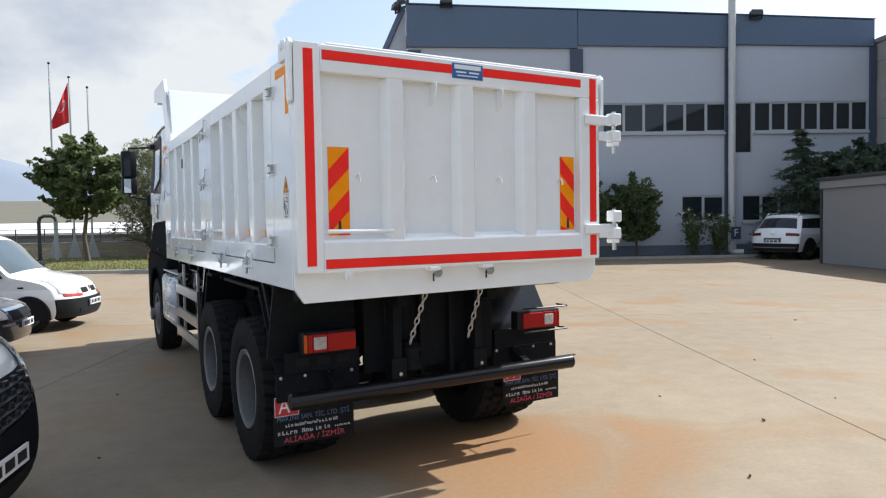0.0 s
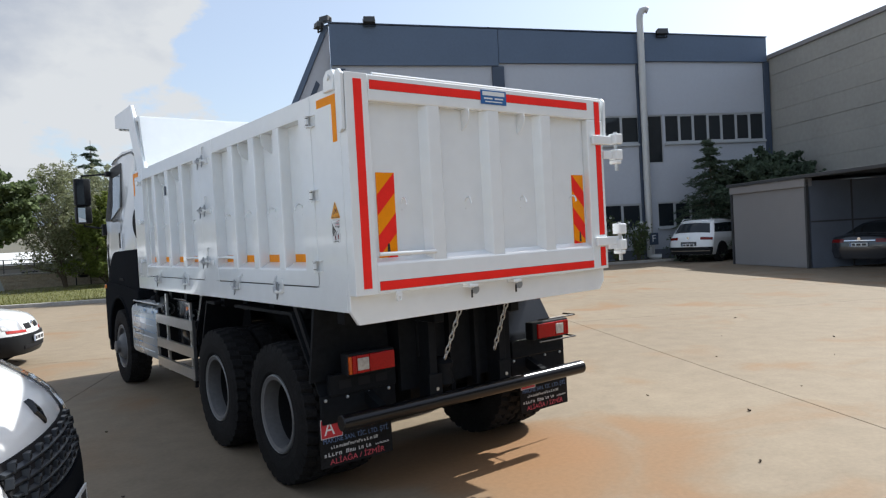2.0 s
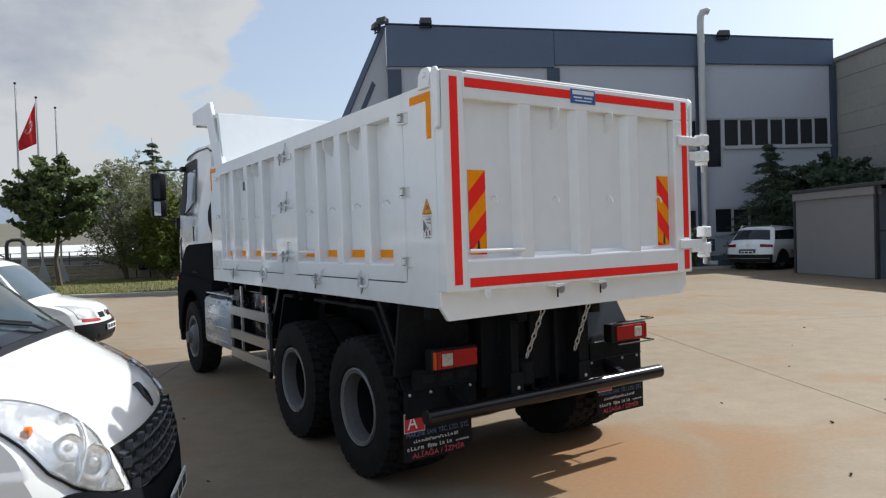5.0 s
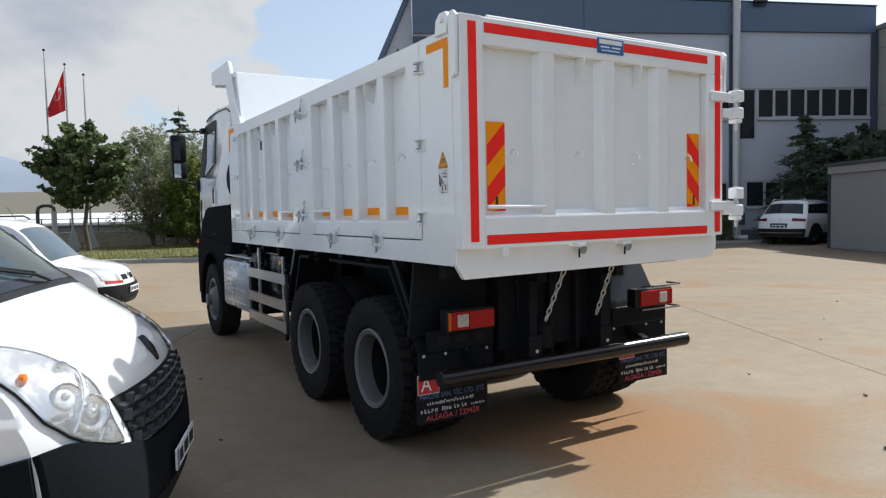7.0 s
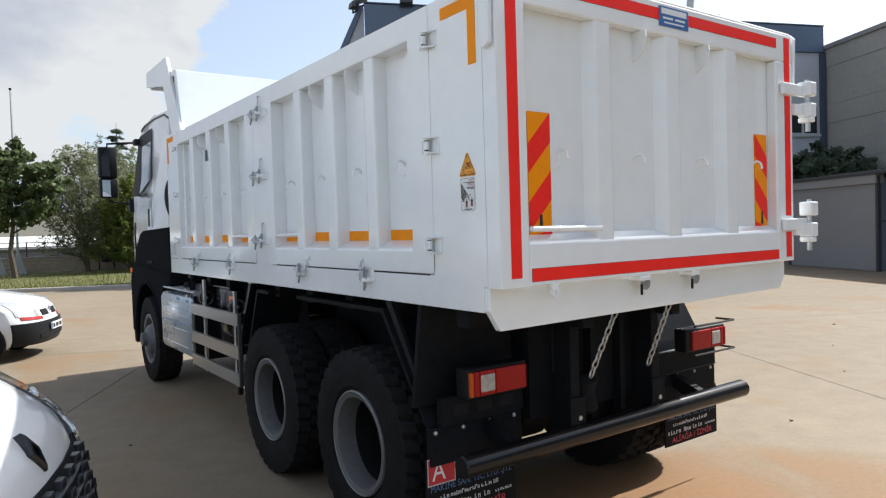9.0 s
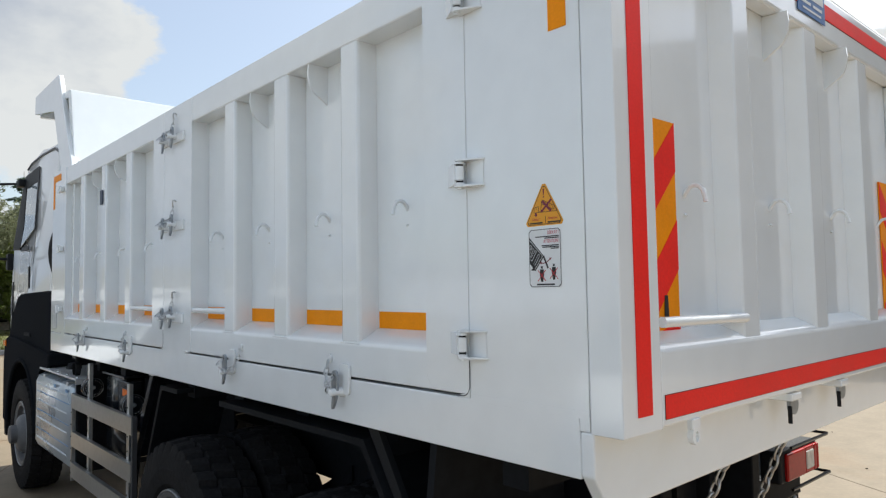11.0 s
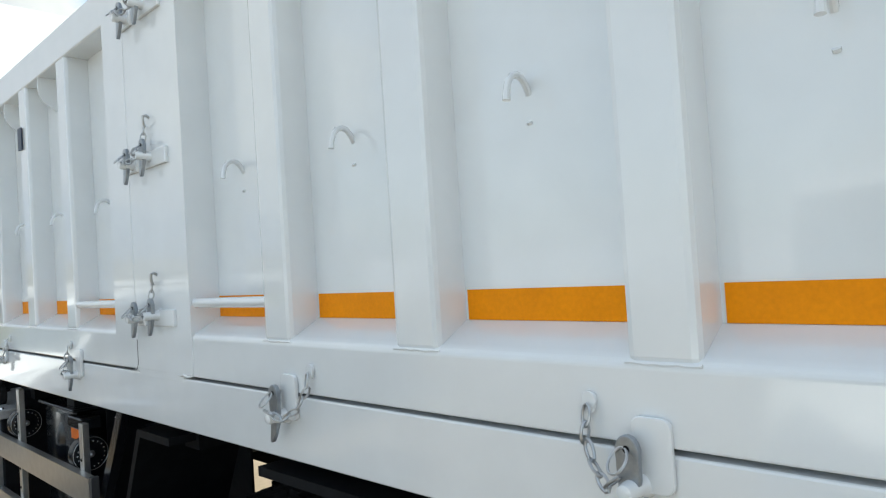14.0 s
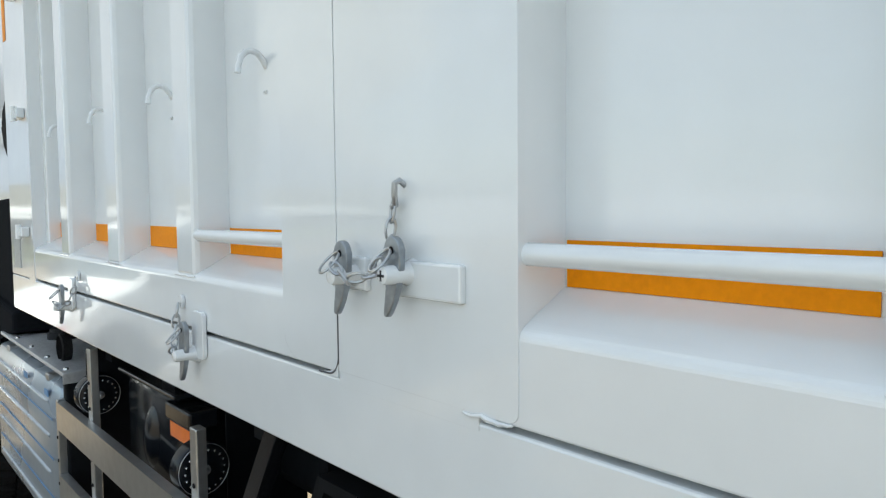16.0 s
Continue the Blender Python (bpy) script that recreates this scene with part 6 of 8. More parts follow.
def build_cab():
    x0, x1 = 1.43, 3.76

    def lean(bm):
        """The sides lean inwards above the belt line."""
        for v in bm.verts:
            if v.co.z > 2.2:
                d = 0.055 * (v.co.z - 2.2)
                v.co.x += d if v.co.x < XC else -d
        return bm
    bm = bmesh.new()
    prism(bm, [(10.20, 1.30), (10.20, 2.20), (10.20, 3.20), (10.25, 3.27), (10.42, 3.335), (10.95, 3.35), (11.45, 3.335), (11.66, 3.29), (11.77, 3.16), (12.10, 2.40), (12.12, 1.85), (12.16, 1.10), (11.95, 1.05), (11.9, 1.3)], "x", x0, x1, 0.05)
    cab = tpart("cab", lean(bm), "van_white", label="white truck cab with black lower trim", smooth=True)
    for left, xa, xb in ((True, x0 - 0.006, x0 + 0.002), (False, x1 - 0.002, x1 + 0.006)):
        xo = xa - 0.012 if left else xb

        def panel(name, poly, m, d=0.0, bev=0.002):
            bm = bmesh.new()
            prism(bm, poly, "x", xa - d, xb + d, bev)
            return part(name, lean(bm), M[m], cab)
        panel("door_window", [(11.09, 3.042), (11.575, 3.03), (11.58, 2.62), (11.70, 2.41), (11.07, 2.57)], "door_glass")
        panel("window_visor", [(11.07, 3.046), (11.07, 3.20), (11.72, 3.18), (11.745, 3.155), (11.60, 3.034)], "plastic", 0.002)
        panel("pillar_trim", [(11.748, 3.152), (11.604, 3.03), (11.584, 2.62), (11.712, 2.39), (12.085, 2.40)], "plastic", 0.004)
        panel("window_seal", [(11.045, 2.56), (11.047, 3.19), (11.067, 3.19), (11.067, 2.57)], "grey_plastic", 0.001, 0.0)
        panel("corner_vent", [(11.98, 2.05), (12.045, 1.98), (12.06, 1.70), (11.99, 1.66)], "plastic", 0.002)
        bm = bmesh.new()
        box(bm, xo, xo + 0.012, 11.09, 11.14, 1.97, 2.19, 0.004)
        part("door_handle", bm, M["plastic"], cab)
        for q, z1 in ((11.0, 3.18), (11.93, 2.2)):
            bm = bmesh.new()
            for za, zb in ((1.95, 2.2), (2.2, z1)):
                if zb > za:
                    prism(bm, [(q - 0.004, za), (q + 0.004, za), (q + 0.004, zb), (q - 0.004, zb)], "x", xa + 0.004 if left else xb - 0.006, xa + 0.006 if left else xb - 0.004)
            part("door_seam", lean(bm), M["grey_plastic"], cab)
        bm = bmesh.new()
        for k in range(4):
            box(bm, (xo + 0.006 if left else xo), (xo + 0.012 if left else xo + 0.006), 11.26 + 0.085 * k, 11.325 + 0.085 * k, 2.36, 2.405)
        part("badge_bars", lean(bm), M["grey_plastic"], cab)
        # rolled pillar at the rear corner, and the roof edge
        bm = bmesh.new()
        tube(bm, [(x0 + 0.04 if left else x1 - 0.04, 10.235, z) for z in (1.35, 2.2, 3.14)], 0.05, 16)
        part("corner_pillar", lean(bm), M["van_white"], cab, smooth=True)
        bm = bmesh.new()
        prism(bm, [(10.23, 3.20), (10.42, 3.268), (10.95, 3.288), (11.45, 3.275), (11.64, 3.235), (11.645, 3.25), (11.45, 3.292), (10.95, 3.305), (10.42, 3.286), (10.21, 3.215)], "x", xa - 0.004, xb + 0.004, 0.001)
        part("roof_gutter", lean(bm), M["grey_plastic"], cab)
    bm = bmesh.new()
    prism(bm, [(11.775, 3.12), (12.085, 2.42), (12.10, 2.43), (11.79, 3.13)], "x", x0 + 0.14, x1 - 0.14)
    part("windscreen", bm, M["glass"], cab)
    bm = bmesh.new()
    prism(bm, [(10.21, 2.9), (10.185, 2.9), (10.175, 1.5), (10.21, 1.5)], "x", x0 + 0.2, x1 - 0.2)
    part("rear_panel", bm, M["grey_plastic"], cab)
    # black corner panels, fenders with their arches, steps
    for s, xo in ((1, 1.378), (-1, 3.812)):
        def band(a, b):
            return sorted((xo + s * a, xo + s * b))
        bm = bmesh.new()
        prism(bm, [(12.06, 1.46), (11.98, 1.66), (11.66, 1.885), (11.50, 1.92), (10.16, 1.945), (10.12, 1.38), (12.06, 1.40)], "x", *band(0.035, 0.40), 0.02)
        tpart("corner_panel", bm, "fender", cab)
        bm = bmesh.new()
        prism(bm, [(10.95, 1.50), (10.97, 1.535), (11.22, 1.535), (11.24, 1.50)], "x", *band(0.022, 0.05), 0.004)
        tpart("step_recess", bm, "dark", cab)
        bm = bmesh.new()
        arch = [(Y1 + 0.70 * math.cos(a), 0.56 + 0.70 * math.sin(a)) for a in (radians(v) for v in range(2, 182, 10))]
        prism(bm, [(12.05, 0.56), *arch, (10.44, 0.60), (10.42, 1.22), (10.06, 1.28), (10.05, 1.385), (10.70, 1.425), (11.90, 1.475), (12.10, 1.43), (12.17, 1.20), (12.15, 0.56)], "x", *band(0.0, 0.30), 0.018)
        fe = tpart("fender", bm, "fender", cab)
        bm = bmesh.new()
        tube(bm, [(xo + s * 0.002, y, z) for y, z in arch], 0.022, 8)
        part("arch_lip", bm, M["fender"], fe, smooth=True)
        bm = bmesh.new()
        prism(bm, [(12.03, 0.56), (12.13, 0.56), (12.09, 0.40), (11.99, 0.40)], "x", *band(0.01, 0.30), 0.008)
        part("mud_lip", bm, M["rubber"], fe)
        bm = bmesh.new()
        prism(bm, [(10.24, 0.62), (10.24, 1.25), (10.40, 1.25), (10.43, 1.2), (10.43, 0.62)], "x", *band(0.04, 0.50), 0.012)
        tpart("cab_step", bm, "fender", cab)
        bm = bmesh.new()
        box(bm, *sorted((xo - s * 0.012, xo)), 12.00, 12.13, 1.36, 1.42, 0.004)
        tpart("side_repeater", bm, "lamp_orange", cab)
    bm = bmesh.new()
    box(bm, 1.46, 3.73, 12.0, 12.38, 0.42, 1.05, 0.05)
    tpart("front_bumper", bm, "plastic", cab)
    # mirrors on tubular arms
    for s, xo in ((1, 1.135), (-1, 4.055)):
        bm = bmesh.new()
        xi = 1.43 if s > 0 else 3.76
        tube(bm, [(xi + s * 0.06, 11.74, 3.10), (xi - s * 0.04, 11.86, 3.11), (xo, 12.08, 3.11), (xo, 12.10, 3.05), (xo, 12.10, 2.38), (xo, 12.08, 2.34), (xi - s * 0.10, 12.04, 2.30), (xi, 12.03, 2.30)], 0.014, 8)
        mi = tpart("mirror_arm", bm, "plastic", cab, smooth=True)
        bm = bmesh.new()
        box(bm, *sorted((xi - s * 0.02, xi + s * 0.10)), 11.70, 11.86, 3.07, 3.15, 0.015)
        part("arm_root", bm, M["plastic"], mi, smooth=True)
        for z0, z1 in ((2.648, 3.07), (2.375, 2.645)):
            bm = bmesh.new()
            box(bm, xo - 0.115, xo + 0.115, 12.05, 12.17, z0, z1, 0.03)
            part("mirror", bm, M["plastic"], mi, smooth=True)
            bm = bmesh.new()
            box(bm, -0.095, 0.095, -0.062, -0.057, z0 + 0.025, z1 - 0.025)
            bm.transform(pose(xo, 12.11, 0, 0, 0, s * 9))
            # upper glass is a dark material in place of its dark reflection
            part("mirror_glass", bm, M["glass" if z0 > 2.5 else "mirror"], mi)
        bm = bmesh.new()
        box(bm, min(xi, xi - s * 0.06), max(xi, xi - s * 0.06), 12.0, 12.10, 2.18, 2.36, 0.012)
        part("mirror_foot", bm, M["plastic"], mi)
    # added block that stops sun falling through behind the cab
    bm = bmesh.new()
    box(bm, 1.75, 3.45, 9.90, 10.17, 1.28, 2.55, 0.03)
    tpart("sun_block", bm, "black", label="black block added in the gap behind the cab")
    # spare wheel upright behind the cab
    bm = bmesh.new()
    lathe(bm, [(-0.12, 0.30), (-0.155, 0.42), (-0.13, 0.53), (0.13, 0.53), (0.155, 0.42), (0.12, 0.30)], (XL + 0.57, 10.02, 2.28), "y", 40)
    tpart("spare_tyre", bm, "rubber", label="spare tyre upright behind the cab", smooth=True)


build_cab()


# ---- parked vehicles ----
def lerp_table(tab, v):
    if v <= tab[0][0]:
        return tab[0][1]
    for (a, p), (b, q) in zip(tab, tab[1:]):
        if v <= b:
            return p + (q - p) * (v - a) / (b - a)
    return tab[-1][1]


def smooth_line(pts, n=3):
    """Rounds a polyline of (x, z, k) by cutting its corners."""
    for _ in range(n):
        out = [pts[0]]
        for a, b in zip(pts, pts[1:]):
            out.append(tuple(p + (q - p) * 0.25 for p, q in zip(a, b)))
            out.append(tuple(p + (q - p) * 0.75 for p, q in zip(a, b)))
        out.append(pts[-1])
        pts = out
    return pts


class Shell:
    """A car body from its middle line, seen from the side (x forward), its half width by height, and the rounding of its ends in plan."""

    def __init__(self, line, width, bow_front, bow_rear, crown=0.05, cut=2):
        self.raw = line
        xs = [p[0] for p in line]
        mid = (max(xs) + min(xs)) / 2
        half = (max(xs) - min(xs)) / 2
        pts = [(x, z, max(-1, min(1, (x - mid) / half))) for x, z in line]
        self.line = smooth_line(pts, cut)
        self.width, self.br, self.crown = width, bow_rear, crown
        self.bf = bow_front if isinstance(bow_front, list) else [(0.0, bow_front)]

    def w(self, z):
        return lerp_table(self.width, z)

    def point(self, x, z, k, f, off=0.0):
        """A point of the skin at fraction f (-1 to 1) of the half width."""
        bow = (lerp_table(self.bf, z) if k > 0 else -self.br) * (0.55 * abs(f) ** 2.4 + 0.45 * abs(f) ** 7) * min(1, max(0, (abs(k) - 0.25) / 0.6))
        drop = self.crown * abs(f) ** 3 * min(1, max(0, (z - 0.75) / 0.3))
        return Vector((x - bow, f * self.w(z), z - drop))

    def edges(self, z):
        """Where the side begins and ends at a height."""
        hits = []
        for a, b in zip(self.line, self.line[1:]):
            if (a[1] - z) * (b[1] - z) <= 0 and abs(a[1] - b[1]) > 1e-6:
                t = (z - a[1]) / (b[1] - a[1])
                hits.append((a[0] + (b[0] - a[0]) * t, a[2] + (b[2] - a[2]) * t))
        if not hits:
            return 0, 0
        fr, rr = max(hits), min(hits)
        return self.point(fr[0], z, fr[1], 1).x, self.point(rr[0], z, rr[1], 1).x

    def skin(self, bm):
        fs = [-1, -0.985, -0.95, -0.9, -0.82, -0.7, -0.5, -0.25, 0, 0.25, 0.5, 0.7, 0.82, 0.9, 0.95, 0.985, 1]
        rows = [[bm.verts.new(self.point(x, z, k, f)) for f in fs] for x, z, k in self.line]
        for a, b in zip(rows, rows[1:]):
            for j in range(len(fs) - 1):
                bm.faces.new((a[j], a[j + 1], b[j + 1], b[j]))
        # sides, filled between the two ends of the middle line
        for j in (0, len(fs) - 1):
            n = len(rows)
            i, q = 0, n - 1
            while q - i > 1:
                if rows[i + 1][j].co.z <= rows[q - 1][j].co.z + 1e-6:
                    tri = (rows[i][j], rows[i + 1][j], rows[q][j])
                    i += 1
                else:
                    tri = (rows[i][j], rows[q][j], rows[q - 1][j])
                    q -= 1
                if len(set(tri)) == 3:
                    bm.faces.new(tri)
        return bm

    def patch(self, i0, i1, f0, f1, off=0.012, thick=0.02, nf=10, ni=8, shape=None):
        """A piece of the skin lifted off it: i in 0..1 along the middle line, f across."""
        bm = bmesh.new()
        n = len(self.line) - 1

        def fn(u, v, d):
            if shape:
                u, v = shape(u, v)
            q = max(0.0, min(1.0, u)) * n
            a = int(min(n - 1, q))
            t = q - a
            x, z, k = (p + (r - p) * t for p, r in zip(self.line[a], self.line[a + 1]))
            p = self.point(x, z, k, v)
            tx, tz = self.line[a + 1][0] - self.line[a][0], self.line[a + 1][1] - self.line[a][1]
            l = math.hypot(tx, tz) or 1
            nrm = Vector((tz / l, 0, -tx / l))
            nrm = nrm + Vector((0, v * 0.25, 0))
            nrm.normalize()
            return p + nrm * (off - d)
        return sheet(bm, fn, steps(i0, i1, ni), steps(f0, f1, nf), thick)

    def at_height(self, z, front=True):
        """The place along the middle line (0..1) where it passes a height."""
        n = len(self.line) - 1
        rng = range(n) if front else range(n - 1, -1, -1)
        for a in rng:
            p, q = self.line[a], self.line[a + 1]
            if (p[1] - z) * (q[1] - z) <= 0 and p[1] != q[1]:
                return (a + (z - p[1]) / (q[1] - p[1])) / n
        return 0.5

    def side_patch(self, poly, side, off=0.006, thick=0.012):
        """A flat piece on the side: polygon in x, z."""
        bm = bmesh.new()
        lay = []
        for d in (off, off - thick):
            lay.append([bm.verts.new((x, side * (self.w(z) + d), z - self.crown * min(1, max(0, (z - 0.75) / 0.3)))) for x, z in poly])
        n = len(poly)
        bm.faces.new(lay[0]), bm.faces.new(lay[1][::-1])
        for i in range(n):
            bm.faces.new((lay[0][i], lay[0][(i + 1) % n], lay[1][(i + 1) % n], lay[1][i]))
        return bm


def car_wheel(root, x, y, r, w, side, parent_name="wheel", spokes=10):
    bm = bmesh.new()
    q = w / 2
    lathe(bm, [(-q * 0.8, r * 0.62), (-q, r * 0.72), (-q * 0.96, r * 0.9), (-q * 0.75, r), (q * 0.75, r), (q * 0.96, r * 0.9), (q, r * 0.72), (q * 0.8, r * 0.62)], (x, y, r), "y", 36, closed=True)
    wh = part("wheel", bm, M["rubber"], root, smooth=True)
    bm = bmesh.new()
    s = side
    lathe(bm, [(s * q * 0.85, r * 0.64), (s * q * 0.9, r * 0.6), (s * q * 0.3, r * 0.56), (s * q * 0.2, r * 0.3), (s * q * 0.6, r * 0.2), (s * q * 0.7, 0.001)], (x, y, r), "y", 30, cap0=False)
    for k in range(spokes):
        a = 2 * math.pi * k / spokes
        c, d = math.cos(a), math.sin(a)
        tube(bm, [(x + c * r * 0.15, y + s * q * 0.7, r + d * r * 0.15), (x + c * r * 0.6, y + s * q * 0.82, r + d * r * 0.6)], [0.03, 0.022], 5)
    part("rim", bm, M["rim"], wh, smooth=True)


def arches(sh, root, x, r, m="plastic", wide=0.07):
    """Dark disc for the shade in the arch opening, with its lip, on both sides."""
    for s in (-1, 1):
        y = s * (sh.w(0.6) + 0.004)
        bm = bmesh.new()
        ring = [(x + (r + 0.055) * math.cos(a), r + (r + 0.055) * math.sin(a)) for a in (radians(v) for v in range(-12, 193, 12))]
        prism(bm, ring, "y", y - s * 0.12, y)
        part("well_shade", bm, M["dark"], root)
        bm = bmesh.new()
        tube(bm, [(px, y, pz) for px, pz in ring], 0.028, 6)
        part("arch_lip", bm, M[m], root, smooth=True)


def plate_on(root, p, rz, w=0.52, h=0.112, tilt=0):
    """A number plate whose characters are plain bars."""
    base = pose(*p, tilt, 0, rz)
    bm = bmesh.new()
    box(bm, -w / 2, w / 2, -0.006, 0.006, -h / 2, h / 2, 0.003)
    bm.transform(base)
    pl = part("number_plate", bm, M["plate"], root)
    for a, b, m in ((-w / 2 + 0.005, -w / 2 + 0.045, "print_blue"), (-0.19, -0.1, "print_black"), (-0.06, 0.06, "print_black"), (0.1, 0.22, "print_black")):
        bm = bmesh.new()
        k = 0.5 if m == "print_blue" else 0.3
        box(bm, a, b, -0.0085, -0.0065, -h * k * 0.95, h * k * 0.95)
        bm.transform(base)
        part("plate_bar", bm, M[m], pl)


def build_van():
    v = thing("panel_van", VAN_AT, VAN_RZ, "white panel van with a black bumper and honeycomb grille", "van")
    line = [(-0.06, 0.26), (0.0, 0.36), (0.0, 0.60), (-0.025, 0.80), (-0.07, 0.98), (-0.15, 1.11), (-0.35, 1.245), (-0.60, 1.40), (-0.68, 1.45), (-1.55, 2.16), (-1.8, 2.28), (-2.3, 2.34), (-5.3, 2.34), (-5.4, 2.25), (-5.42, 0.4)]
    wid = [(0.2, 0.94), (0.5, 1.0), (1.0, 1.0), (1.4, 0.94), (1.9, 0.88), (2.34, 0.8)]
    sh = Shell(line, wid, [(0.3, 0.32), (1.0, 0.32), (1.4, 0.16), (2.2, 0.14)], 0.05, 0.07, 3)
    bm = sh.skin(bmesh.new())
    body = part("body", bm, M["van_white"], v, smooth=True)
    H = sh.at_height
    n = len(sh.line) - 1

    def on(u, f, off):
        q = u * n
        a = int(min(n - 1, q))
        x, z, k = (p + (r - p) * (q - a) for p, r in zip(sh.line[a], sh.line[a + 1]))
        p = sh.point(x, z, k, f)
        return p + Vector((off, f * 0.2 * off, 0.1 * off))
    # bumper: black moulding, thicker than the skin, rising to the lamps
    rise = [(0.0, 0.665), (0.45, 0.69), (0.6, 0.73), (0.68, 0.752), (0.77, 0.775), (0.85, 0.82), (0.90, 0.855), (0.93, 0.86), (1.0, 0.845)]
    part("bumper", sh.patch(0, 1, -1.0, 1.0, 0.035, 0.06, 48, 10, lambda u, f: (H(0.262 + (lerp_table(rise, abs(f)) - 0.262) * u), f)), M["fender"], v, smooth=True)
    part("air_intake", sh.patch(H(0.30), H(0.40), -0.5, 0.5, 0.04, 0.03, 10, 2), M["dark"], v)
    # grille: dark basin, flat bars and staggered blocks
    g0, g1 = H(0.68), H(0.958)

    def gshape(u, f):
        t = (u - g0) / (g1 - g0)
        return H(0.685 + 0.04 * abs(f) ** 2 + t * (0.272 - 0.025 * abs(f) ** 2)), f * (0.585 + 0.07 * t)
    part("grille", sh.patch(g0, g1, -1, 1, 0.008, 0.02, 20, 6, gshape), M["dark"], v)
    for i in range(4):
        t = (i + 0.2) / 4.1
        for f0, f1, nm in ((-1, 1, "grille_bar"),):
            bm = bmesh.new()
            rows = []
            for k in range(25):
                f = f0 + (f1 - f0) * k / 24
                u, ff = gshape(g0 + (g1 - g0) * t, f * 0.99)
                c = on(u, ff, 0.0)
                rows.append([bm.verts.new(c + Vector(d)) for d in ((0.0, 0, -0.012), (0.024, 0, -0.010), (0.030, 0, 0.004), (0.0, 0, 0.018))])
            for a, b in zip(rows, rows[1:]):
                for q in range(4):
                    bm.faces.new((a[q], a[(q + 1) % 4], b[(q + 1) % 4], b[q]))
            bm.faces.new(rows[0]), bm.faces.new(rows[-1][::-1])
            part(nm, bm, M["grille_grey"], v)
        for k in range(-4, 5):
            f = (k + (0.5 if i % 2 else 0.0)) / 4.3
            if abs(f) > 0.97:
                continue
            u, ff = gshape(g0 + (g1 - g0) * (t + 0.09), f)
            c = on(u, ff, 0.02)
            slope = -0.28 * ff * abs(ff)
            bm = bmesh.new()
            prism(bm, [(-0.040, -0.030), (0.040, -0.030), (0.028, 0.020), (-0.028, 0.020)], "x", -0.03, 0.009, 0.003)
            bm.transform(Matrix.Translation(c) @ Matrix.Rotation(-math.atan(1.3 * ff * abs(ff) * 0.55) if ff else 0, 4, "Z"))
            st = part("grille_block", bm, M["grille_grey"], v)
            # dark box laid on the block for its shaded slot
            bm = bmesh.new()
            box(bm, 0.0065, 0.0100, -0.024, 0.024, -0.012, 0.006, 0.0015)
            bm.transform(Matrix.Translation(c) @ Matrix.Rotation(-math.atan(1.3 * ff * abs(ff) * 0.55) if ff else 0, 4, "Z"))
            part("slot", bm, M["dark"], st)
    # badge: a plain rhombus plaque on the bonnet's front
    c = on(H(1.06), 0.04, 0.0)
    nrm, along = Vector((0.86, 0, 0.5)), Vector((-0.5, 0, 0.86))
    bm = bmesh.new()
    rings = []
    for k, d in ((1.0, -0.03), (1.0, 0.010), (0.8, 0.020), (0.45, 0.020), (0.40, 0.010)):
        rings.append([bm.verts.new(c + nrm * d + Vector((0, a * k, 0)) + along * b * k) for a, b in ((0, 0.084), (0.046, 0.0), (0, -0.084), (-0.046, 0.0))])
    for a, b in zip(rings, rings[1:]):
        for q in range(4):
            bm.faces.new((a[q], a[(q + 1) % 4], b[(q + 1) % 4], b[q]))
    bm.faces.new(rings[-1])
    part("badge", bm, M["dark_chrome"], v, "dark rhombus badge")
    # headlamps: clear cover over reflectors, pointed at the grille and swept up the wing
    up = [(0.0, (0.665, 0.767)), (0.17, (0.695, 0.88)), (0.34, (0.70, 1.05)), (0.5, (0.72, 1.15)), (0.67, (0.76, 1.23)), (0.84, (0.82, 1.28)), (1.0, (0.90, 1.32))]
    lo = [(0.0, (0.675, 0.760)), (0.17, (0.77, 0.785)), (0.34, (0.85, 0.83)), (0.5, (0.90, 0.89)), (0.67, (0.94, 0.98)), (0.84, (0.965, 1.08)), (1.0, (0.985, 1.24))]
    for s in (-1, 1):
        def hshape(u, t, s=s):
            a, b = [[lerp_table([(w, q[i]) for w, q in tab], t) for i in (0, 1)] for tab in (lo, up)]
            return H(a[1] + (b[1] - a[1]) * u), s * (a[0] + (b[0] - a[0]) * u)

        def lamp(off, thick, k=0.0):
            return sh.patch(k, 1 - k, k, 1 - k, off, thick, 20, 10, hshape)
        base = part("headlamp", lamp(0.004, 0.02), M["lamp_bowl"], v, "large clear headlamp with chrome reflectors", smooth=True)
        for t, u, rr in ((0.20, 0.45, 0.045), (0.37, 0.50, 0.082), (0.62, 0.45, 0.062), (0.60, 0.85, 0.035)):
            uu, ff = hshape(u, t)
            c = on(uu, ff, 0.001)
            bm = bmesh.new()
            lathe(bm, [(0.0, rr), (0.016, rr * 1.02), (0.020, rr * 0.93), (-0.004, rr * 0.6), (-0.012, rr * 0.3), (0.014, rr * 0.26), (0.020, rr * 0.16), (0.022, 0.001)], c, "x", 26, cap0=False)
            bm.transform(Matrix.Translation(c) @ Matrix.Rotation(s * radians(38), 4, "Z") @ Matrix.Rotation(radians(-18), 4, "Y") @ Matrix.Translation(-c))
            part("reflector", bm, M["reflector"], base, smooth=True)
        for t in (0.27, 0.5):
            bm = bmesh.new()
            tube(bm, [on(*hshape(w, t), 0.02) for w in steps(0.05, 0.95, 8)], 0.006, 5)
            part("bowl_rib", bm, M["chrome"], base, smooth=True)
        uu, ff = hshape(0.35, 0.88)
        c = on(uu, ff, 0.02)
        bm = bmesh.new()
